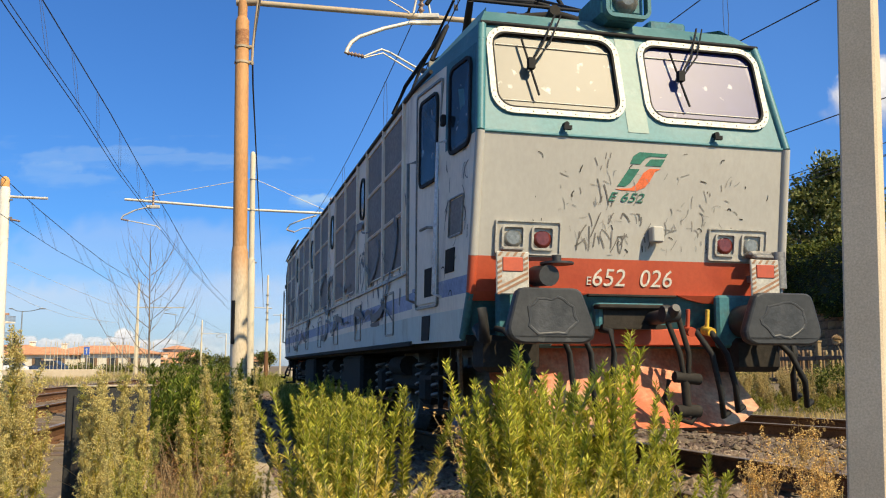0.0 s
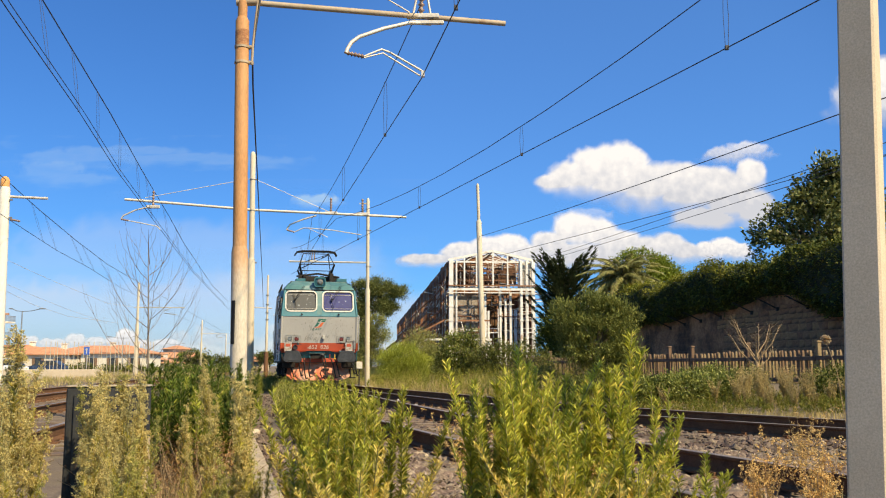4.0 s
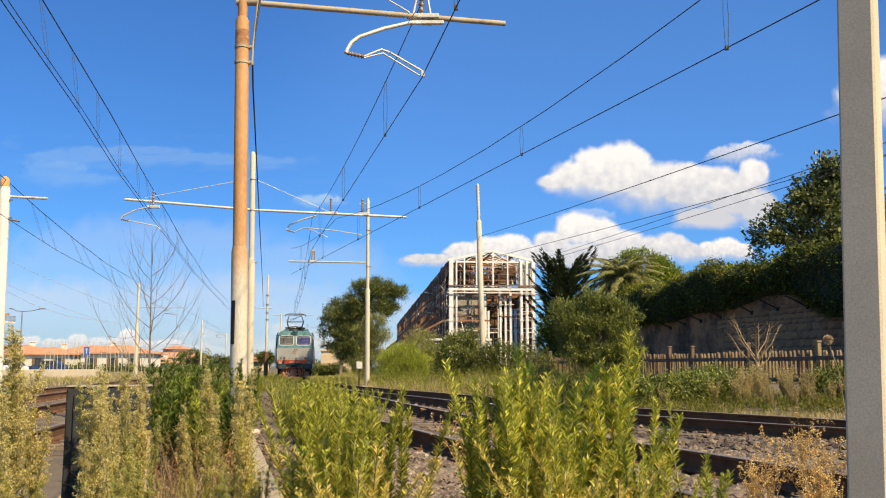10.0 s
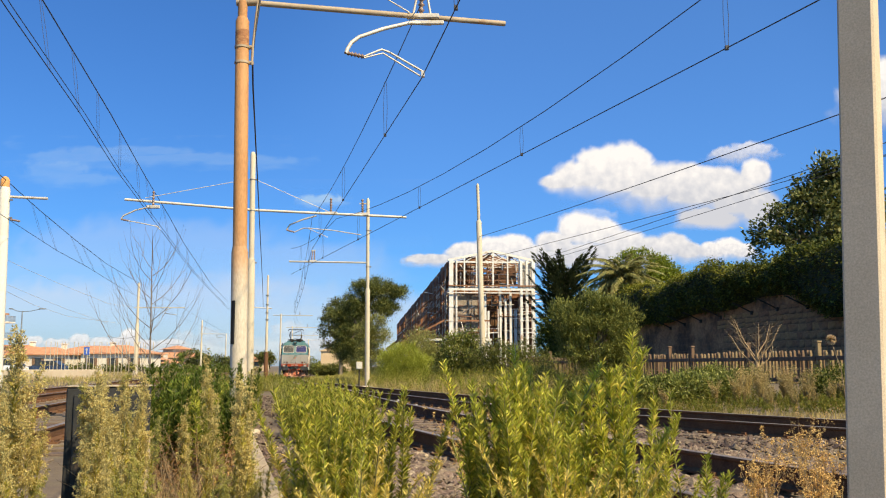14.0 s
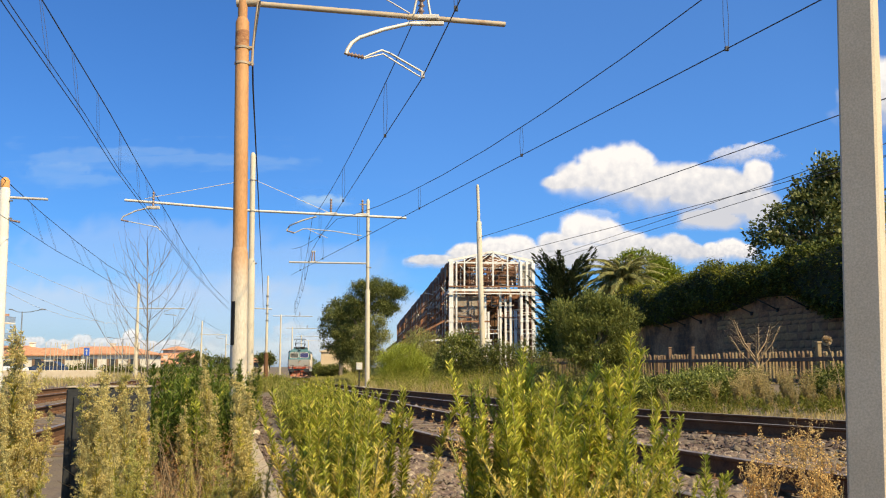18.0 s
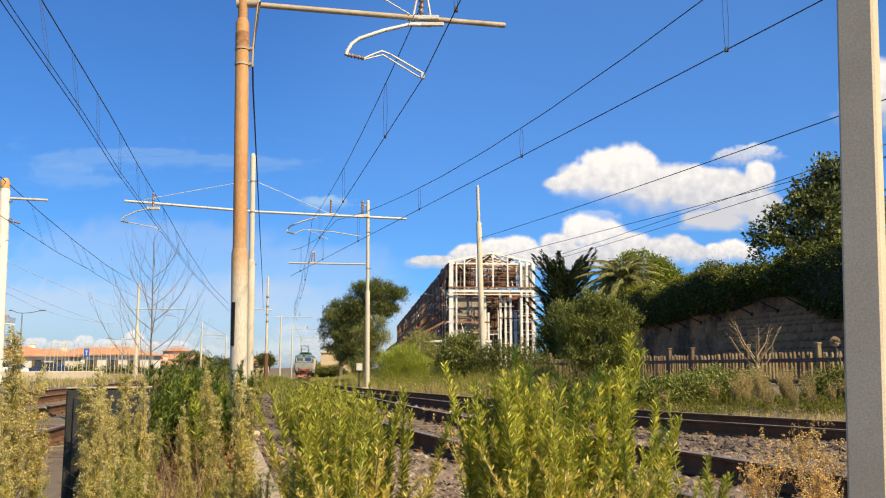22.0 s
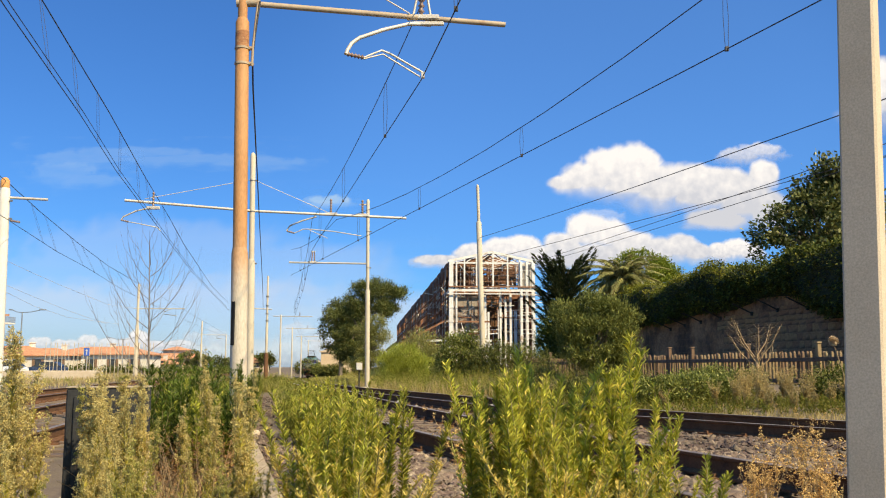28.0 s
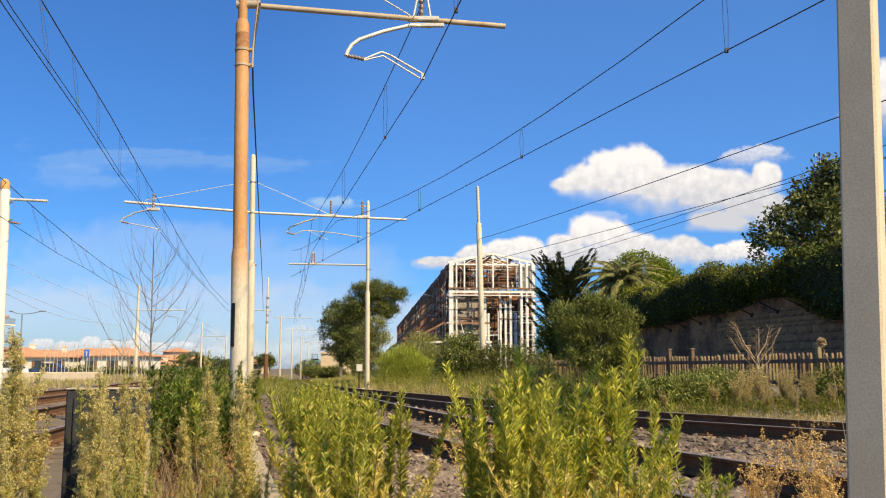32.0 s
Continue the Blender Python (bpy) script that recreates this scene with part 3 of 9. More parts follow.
# the near rust-streaked mast with its cantilever over the siding
m1 = mast("rust-streaked steel catenary mast with a cantilever arm", (-2.81, 12.6, 0), 6.0, 0.117, 0.101, (M["mast_paint"], M["mast_paint"]), (-0.105, 0), (), step=2.5)
part("neck", MB().tube([(-0.103, 0, 5.9), (-0.11, 0, 6.6)], 0.07, 12), M["mast_paint"], m1)
part("rust_sleeve", MB().tube([(-0.097, 0, 5.5), (-0.1, 0, 5.74)], 0.1005, 16), surf("brown_rust_scale", (0.26, 0.105, 0.045), (0.42, 0.20, 0.09), 5, 0.85, 0, 0.25, 40, (1, 1, 3), c3=(0.5, 0.3, 0.15), scale3=6, cut3=(0.5, 0.65)), m1, "brown rusted collar")
for z in (5.26, 5.49):
    x = -0.105 * z / 6
    part("clamp_band", MB().tube([(x, 0, z - 0.016), (x, 0, z + 0.016)], 0.109, 16).box((x + 0.135, -0.01, z), (0.07, 0.05, 0.05), ch=0.01).tube([(x + 0.15, -0.05, z), (x + 0.15, 0.04, z)], 0.016, 6), M["arm_tan"], m1, "rust-stained clamp")
part("number_board", MB().box((-0.088, -0.098, 1.52), (0.06, 0.03, 0.6), Matrix.Rotation(radians(-30), 3, "Z"), ch=0.006), M["black"], m1, "black enamel number board")
A1 = [Vector((-0.1, 0, 6.18)), Vector((3.8, 1.3, 6.36))]
part("cantilever_tube", MB().tube([A1[0], A1[1]], 0.042, 10).tube([(-0.2, 0, 6.18), (0.14, 0.04, 6.2)], 0.06, 10), M["arm_tan"], m1, "tan weathered cantilever tube")
part("stay_wire", MB().tube([(-0.05, 0, 7.5), (2.3, 0.75, 6.32)], 0.01, 6), M["arm"], m1)
hx = Vector((2.5, 0.85, 6.3))
part("hanger", MB().tube([hx + Vector((-0.16, 0, 0.0)), hx + Vector((-0.05, 0, 0.55))], 0.02, 6).tube([hx + Vector((0.12, 0, 0)), hx + Vector((0.03, 0, 0.55))], 0.02, 6).box(
    hx, (0.5, 0.1, 0.07), ch=0.01).box(hx + Vector((0.05, 0, -0.1)), (0.55, 0.06, 0.06), ch=0.01), M["arm"], m1)
part("insulator", insulator(hx + Vector((-0.03, 0, 0.05)), hx + Vector((-0.02, 0, 0.5)), MB(), 0.055, 5), M["insulator"], m1)
part("pull_off_arm", MB().tube([(2.62, 0.9, 6.2), (2.3, 0.8, 6.18), (1.9, 0.64, 6.02), (1.55, 0.5, 5.84), (1.44, 0.46, 5.74), (1.38, 0.42, 5.62), (1.36, 0.4, 5.55)], 0.03, 9), M["arm"], m1)
part("insulator", insulator((1.37, 0.42, 5.56), (1.62, 0.5, 5.53), MB(), 0.042, 5), M["insulator"], m1)
part("steady_arm", MB().tube([(1.62, 0.5, 5.53), (1.74, 0.54, 5.6), (1.88, 0.6, 5.68), (2.0, 0.68, 5.66), (2.52, 0.9, 5.42)], 0.016, 7).tube([(1.62, 0.5, 5.51), (1.9, 0.6, 5.62), (2.46, 0.9, 5.36)], 0.012, 6).box((2.5, 0.9, 5.39), (0.05, 0.07, 0.09)), M["arm"], m1)
part("bracket_rod", MB().tube([(0.06, -0.03, 5.22), (0.065, -0.03, 5.5), (0.12, 0.0, 6.25)], 0.019, 7), M["arm_tan"], m1, "rust-brown bracket rod")
solo("service_cable", MB().tube([(-2.66, 12.58, 6.2), (-2.71, 12.57, 5.75), (-2.745, 12.57, 5.3), (-2.93, 13.5, 5.2), (-9.1, 45.3, 5.4), (-15.5, 78, 5.9)], 0.013, 6), M["wire"], "dark cable hung from the near mast to a far one", "cable", group="service cables")

# masts further along the line
m2 = mast("pale steel catenary mast with cantilevers to both sides", (-7.2, 34, 0), 9.1, 0.14, 0.105, (M["mast_tan"], M["mast_tan"]), (-0.1, 0), (4.8, 6.8, 8.0), step=4.9)
part("cantilever_tube", MB().tube([(-4.6, -1.0, 7.05), (0, 0, 6.82), (5.75, 1.2, 6.74)], 0.05, 8), M["arm"], m2)
part("stay_wire", MB().tube([(-0.08, 0, 8.05), (-3.9, -0.9, 7.12)], 0.012, 5).tube([(-0.08, 0, 8.05), (2.9, 0.6, 6.8)], 0.012, 5), M["arm"], m2)
for x, y in ((-3.6, -0.8), (2.85, 0.6), (4.05, 0.85)):
    part("insulator", insulator((x, y, 6.85), (x, y, 7.4), MB(), 0.06, 5), M["insulator"], m2)
    part("hanger", MB().box((x, y, 6.8), (0.5, 0.1, 0.12), ch=0.02), M["arm"], m2)
for arm, ins, rod in (([(-3.67, -0.9, 6.79), (-4.21, -0.9, 6.66), (-4.66, -0.9, 6.45), (-4.74, -0.9, 6.32)], [(-4.74, -0.9, 6.32), (-4.45, -0.9, 6.26)], [(-4.45, -0.9, 6.26), (-3.98, -0.9, 6.17), (-3.39, -0.9, 6.05), (-3.26, -0.9, 5.92)]), ([(2.28, 0.7, 6.72), (1.73, 0.7, 6.56), (1.25, 0.7, 6.36), (1.13, 0.7, 6.16)], [(1.13, 0.7, 6.16), (1.43, 0.7, 6.07)], [(1.43, 0.7, 6.07), (1.78, 0.7, 6.23), (1.98, 0.7, 6.23), (2.95, 0.7, 6.14), (4.04, 0.7, 5.96)])):
    part("pull_off_arm", MB().tube(arm, 0.03, 8), M["arm"], m2)
    part("insulator", insulator(ins[0], ins[1], MB(), 0.045, 4), M["insulator"], m2)
    part("steady_arm", MB().tube(rod, 0.02, 6), M["arm"], m2)
part("steady_strut", MB().tube([(1.98, 0.7, 6.21), (2.73, 0.7, 5.87)], 0.012, 6), M["arm"], m2)

m3 = mast("pale steel catenary mast beside the siding", (-3.36, 40.5, 0), 8.5, 0.105, 0.077, (M["mast_tan"], M["mast_tan"]), (-0.05, 0), (3.4, 5.35, 7.0), step=4.3)
part("cantilever_tube", MB().tube([(0, 0, 5.54), (-3.6, 0.16, 5.62)], 0.04, 8), M["arm"], m3)
for x in (-2.58, -2.44):
    part("insulator", insulator((x, 0.08, 5.62), (x + (0.04 if x < -2.5 else -0.02), 0.08, 6.08), MB(), 0.045, 5), M["insulator"], m3)
part("hanger", MB().box((-2.51, 0.08, 5.61), (0.34, 0.08, 0.09), ch=0.015), M["arm"], m3)
part("wire_clamp", MB().box((-2.51, 0.08, 6.1), (0.2, 0.06, 0.05), ch=0.01), M["arm"], m3)
part("insulator", insulator((-0.28, 0, 7.78), (-0.28, 0, 8.27), MB(), 0.05, 5), M["insulator"], m3)
part("wire_clamp", MB().box((-0.25, 0, 8.24), (0.36, 0.07, 0.05)), M["arm"], m3)

m4 = mast("pale concrete line pole with stepped top", (2.06, 46, 0), 10.3, 0.135, 0.08, (M["mast_tan"], M["mast_tan"]), (-0.27, 0), (7.6, 8.2), step=8.3)
m5 = mast("white and rusty steel mast of the outer line", (-14.45, 29.6, 0), 7.2, 0.17, 0.15, (M["concrete_pale"], M["rust_paint"]), (-0.15, 0), (5.8, 6.4), step=6.75)
part("cantilever_tube", MB().tube([(-0.25, 0, 6.52), (1.22, 0.2, 6.48)], 0.045, 8), M["arm"], m5)
part("insulator", insulator((0.1, 0, 5.74), (0.42, 0.02, 5.68), MB(), 0.05, 5), M["insulator"], m5)
for i, y in enumerate((78, 106, 134, 162, 190)):
    mm = mast("slender pale catenary mast far along the line", (track_x(y) - 3.3 + 0.0115 * y, y, sag(y)), 7.7 if i else 9.2, 0.11, 0.085, (M["mast_tan"], M["mast_tan"]))
    if not i:
        part("rusted_sleeve", MB().tube([(0, 0, 0.2), (0, 0, 2.4), (-0.01, 0, 2.6)], [0.19, 0.18, 0.1], 12), M["rail_rust"], mm, "dark rusted sleeve round the mast foot")
        part("cantilever_tube", MB().tube([(0.4, 0, 6.28), (-2.3, 0, 6.42)], 0.05, 6), M["arm"], mm)
        for z in (5.3, 5.9, 6.6, 7.4):
            part("clamp_band", MB().tube([(0, 0, z - 0.05), (0, 0, z + 0.05)], 0.14, 10), M["steel"], mm)
    if i:
        part("cantilever_tube", MB().tube([(-0.9, 0, 7.5), (3.7, 0, 7.45)], 0.05, 6), M["arm"], mm)
        part("insulator", insulator((2.2, 0, 7.5), (2.2, 0, 7.95), MB(), 0.06, 3), M["insulator"], mm)
for y in (79, 144, 209):
    mm = mast("pale concrete catenary mast of the main line", (-26.65 - 0.179 * (y - 79), y, 0), 8.2, 0.15, 0.11, (M["mast_tan"], M["mast_tan"]))
    part("cantilever_tube", MB().tube([(-0.3, 0, 6.0), (4.1, 0, 5.98)], 0.05, 6), M["arm"], mm)
    part("pull_off_arm", MB().tube([(2.9, 0, 5.95), (2.3, 0, 5.7), (2.3, 0, 5.5), (3.4, 0, 5.35)], 0.03, 5), M["arm"], mm)

for line in ([(-25.65, 50, 7.42), (-25.37, 55, 6.75), (-25.74, 60, 6.44), (-26.0, 70, 5.74), (-26.26, 79, 5.91)], [(-25.23, 50, 5.84), (-26.29, 58, 5.39), (-27.38, 66, 5.01), (-29.26, 79, 4.63)], [(-25.21, 50, 5.52), (-26.25, 58, 4.8), (-27.36, 66, 4.52), (-28.28, 79, 4.63)]):
    solo("service_cable", MB().tube(line, 0.011, 5), M["arm"], "thin pale cable hung across the lines", "cable", group="service cables")
for a, b in (((1.86, 46, 7.51), (8.30, 14, 5.61)), ((2.35, 47.5, 6.55), (23, 3.5, 7.5)), ((7.2, 64, 8.55), (13.4, 3.5, 5.85)), ((8.1, 64, 8.6), (12.9, 3.5, 5.3))):
    a, b = Vector(a), Vector(b)
    solo("service_cable", MB().tube([a.lerp(b, k / 12) - Vector((0, 0, 0.35 * (k / 12) * (1 - k / 12))) for k in range(13)], 0.012, 5), M["wire"],
         "thin dark cable hung from a pole", "cable", group="service cables")


# the near concrete post
def near_post():
    top = thing("concrete_post", "square grey concrete post with a rough weathered face", "post", pose(1.458, 3.2, 0, 0, 1.9, 0))
    c = 0.008
    h, g = 0.0645, 0.04
    ring = [(-h + c, -g), (h - c, -g), (h, -g + c), (h, g - c), (h - c, g), (-h + c, g), (-h, g - c), (-h, -g + c)]
    R = Matrix.Rotation(radians(-41), 3, "Z")
    mb = MB()
    mb.loft([[R @ Vector((x * s, y * s, z)) for x, y in ring] for z, s in ((-0.3, 1.03), (0.5, 1.02), (1.5, 1.0), (2.4, 0.97), (3.0, 0.95))], cap=True)
    part("shaft", mb, M["concrete"], top)


near_post()


# ---------------- the locomotive ----------------
loco = thing("locomotive", "grey electric locomotive with red band, teal trim and scuffed paint", "locomotive")
M["ink_thin"] = surf("worn_marker_ink", (0.17, 0.162, 0.152), (0.26, 0.25, 0.235), 8, 0.6, 0, 0)
M["ink_worn"] = surf("worn_dark_strokes", (0.10, 0.09, 0.08), (0.2, 0.18, 0.165), 14, 0.65, 0, 0)
M["rail_white"] = surf("pale_blue_handrail", (0.55, 0.57, 0.62), (0.64, 0.66, 0.7), 6, 0.5, 0, 0)
M["letter_dim"] = surf("dull_lamp_bezel", (0.33, 0.31, 0.28), (0.4, 0.38, 0.34), 6, 0.6, 0, 0)
FY = 8.3  # the front stands at -FY
# height, setback of the front, half width at the front corner, half width of the side
ROWS = [(0.90, 0.32, 1.27, 1.38), (1.24, 0.11, 1.27, 1.38), (1.50, 0.05, 1.27, 1.38), (2.38, -0.10, 1.255, 1.38), (3.12, 0.09, 1.185, 1.38),
        (3.28, 0.14, 1.165, 1.31), (3.52, 0.42, 1.03, 1.1), (3.62, 0.85, 0.90, 0.95)]
BEND = 1.5


def row_at(z):
    for a, b in zip(ROWS, ROWS[1:]):
        if z <= b[0]:
            t = (z - a[0]) / (b[0] - a[0])
            return [a[i] + (b[i] - a[i]) * t for i in range(4)]
    return list(ROWS[-1])


def fp(x, z, out=0.0, end=1):
    """A point on the front face (end 1) or the rear face (end -1)."""
    return Vector((x * end, (-FY + row_at(z)[1] - out) * end, z))


def tp(u, z, out=0.0, s=-1, end=1):
    """A point on the tapered cab side: u runs from the front corner to the bend; s: -1 or 1 names the side."""
    _, yf, xf, xs = row_at(z)
    x, y = xf + (xs - xf) * u, yf + (BEND - yf) * u
    n = Vector((BEND - yf, -(xs - xf), 0)).normalized()
    return Vector(((x + n.x * out) * s, (-FY + y + n.y * out) * end, z))


def sp(y, z, out=0.0, s=-1):
    """A point on the long flat side, y metres behind the front."""
    return Vector(((row_at(z)[3] + out) * s, -FY + y, z))


def sheet(fn, us, zs, mat, name, parent=loco, label=""):
    """A panel over a grid of two surface coordinates."""
    mb = MB()
    n = len(us)
    mb.add([fn(u, z) for z in zs for u in us], [(j * n + i, j * n + i + 1, (j + 1) * n + i + 1, (j + 1) * n + i) for j in range(len(zs) - 1) for i in range(n - 1)])
    return part(name, mb, mat, parent, label)


def slab(fn, u0, u1, z0, z1, d0, d1, mb, r=0.0, k=4):
    """A raised plate on a surface; r rounds its corners (in z units, scaled in u)."""
    pts = []
    a = fn(u0, z0, 0)
    su = (fn(u1, z0, 0) - a).length / abs(u1 - u0)
    ru = r / su
    for cu, cz, a0 in ((u1 - ru, z1 - r, 0), (u0 + ru, z1 - r, 90), (u0 + ru, z0 + r, 180), (u1 - ru, z0 + r, 270)):
        for i in range(k + 1 if r else 1):
            an = radians(a0 + 90 * i / k)
            pts.append((cu + ru * math.cos(an), cz + r * math.sin(an)))
    return mb.loft([[fn(u, z, d0) for u, z in pts], [fn(u, z, d1) for u, z in pts]], cap=True)


def ring(fn, u0, u1, z0, z1, w, d0, d1, mb, r=0.1, k=5):
    """A raised frame with rounded corners, w wide."""
    su = (fn(u1, z0, 0) - fn(u0, z0, 0)).length / abs(u1 - u0)

    def line(g):
        pts, rr = [], max(0.01, r - g)
        for cu, cz, a0 in ((u1 - r / su, z1 - r, 0), (u0 + r / su, z1 - r, 90), (u0 + r / su, z0 + r, 180), (u1 - r / su, z0 + r, 270)):
            for i in range(k + 1):
                an = radians(a0 + 90 * i / k)
                pts.append((cu + rr / su * math.cos(an), cz + rr * math.sin(an)))
        return pts
    o, n = line(0), line(w)
    return mb.loft([[fn(u, z, d0) for u, z in o], [fn(u, z, d1) for u, z in o], [fn(u, z, d1) for u, z in n], [fn(u, z, d0) for u, z in n]])


def holed(fn, outer, holes, name, mat, parent=loco):
    """A panel with openings cut through it."""
    bm = bmesh.new()
    edges = []
    for loop in [outer] + holes:
        vs = [bm.verts.new(fn(u, z)) for u, z in loop]
        edges += [bm.edges.new((vs[i], vs[(i + 1) % len(vs)])) for i in range(len(vs))]
    bmesh.ops.triangle_fill(bm, use_beauty=True, use_dissolve=False, edges=edges)
    me = bpy.data.meshes.new(name)
    bm.to_mesh(me)
    bm.free()
    me.materials.append(mat)
    return part(name, me, None, parent)


def rounded(u0, u1, z0, z1, r, k=5, su=1.0):
    pts = []
    for cu, cz, a0 in ((u1 - r / su, z1 - r, 0), (u0 + r / su, z1 - r, 90), (u0 + r / su, z0 + r, 180), (u1 - r / su, z0 + r, 270)):
        for i in range(k + 1):
            an = radians(a0 + 90 * i / k)
            pts.append((cu + r / su * math.cos(an), cz + r * math.sin(an)))
    return pts


def scrawl(fn, u0, u1, z0, z1, count, name, mat, wid=0.006, seed=1, size=0.12, su=1.0, slants=(1.5, 1.7, 1.2, -1.3, 0.2, 2.6), bends=(0.05, -0.1, 0.3, -0.5)):
    """Illegible paint strokes: short curved ribbons on a surface."""
    rr = random.Random(seed)
    mb = MB()
    for _ in range(count):
        u, z, a = rr.uniform(u0, u1), rr.uniform(z0, z1), rr.choice(slants) + rr.uniform(-0.3, 0.3)
        bend, w = rr.choice(bends) + rr.uniform(-0.1, 0.1), wid * rr.uniform(0.5, 1.5)
        n, step = rr.randint(3, 7), size * rr.uniform(0.15, 0.4)
        L, R = [], []
        for _ in range(n):
            dx, dz = math.cos(a), math.sin(a)
            uu, zz = min(max(u, u0), u1), min(max(z, z0), z1)
            L.append(fn(uu - dz * w / su, zz + dx * w, 0.004))
            R.append(fn(uu + dz * w / su, zz - dx * w, 0.004))
            u, z, a = u + dx * step / su, z + dz * step, a + bend
        mb.add(L + R, [(i, i + 1, n + i + 1, n + i) for i in range(n - 1)])
    ob = part(name, mb, mat, loco)
    ob["kind"] = "stuff"
    return ob


def tag_line(fn, a, b, zc, am, seed, wid=0.045):
    """A sprayed looping line that runs along a surface, illegible."""
    rr = random.Random(seed)
    n = int((b - a) / 0.045)
    f, p, L, R = rr.uniform(5, 7.5), rr.uniform(0, 6), [], []
    pts = [(a + (b - a) * i / n + 0.16 * math.sin(f * 2 * i * 0.045 + p), zc + am * math.sin(f * i * 0.045 + p) * (0.6 + 0.4 * math.sin(i * 0.11 + seed)) + 0.08 * math.sin(i * 0.31)) for i in range(n + 1)]
    for i in range(n):
        (u0, z0), (u1, z1) = pts[i], pts[i + 1]
        l = math.hypot(u1 - u0, z1 - z0) + 1e-6
        w = wid * (0.6 + 0.4 * math.sin(i * 0.2 + p))
        du, dz = -(z1 - z0) / l * w, (u1 - u0) / l * w
        L.append(fn(u0 + du, z0 + dz, 0.024))
        R.append(fn(u0 - du, z0 - dz, 0.024))
    return part("graffiti", MB().add(L + R, [(i, i + 1, n + i + 1, n + i) for i in range(n - 1)]), M["ink"], loco, "dark sprayed looping line")


def lettering(body, size, mat, at, parent, label="", shear=0.0, extrude=0.002):
    cu = bpy.data.curves.new("lettering", "FONT")
    cu.body, cu.size, cu.shear, cu.extrude, cu.align_x, cu.resolution_u = body, size, shear, extrude, "CENTER", 3
    tmp = bpy.data.objects.new("tmp", cu)
    me = bpy.data.meshes.new_from_object(tmp)
    bpy.data.objects.remove(tmp)
    me.materials.clear()
    me.materials.append(mat)
    ob = part("lettering", me, None, parent, label)
    ob.matrix_basis = at
    return ob


LEAN_LOW = math.degrees(math.atan2(0.15, 0.88))   # the grey face leans out towards the crease
LEAN_TOP = math.degrees(math.atan2(0.24, 0.90))   # the windscreen leans back

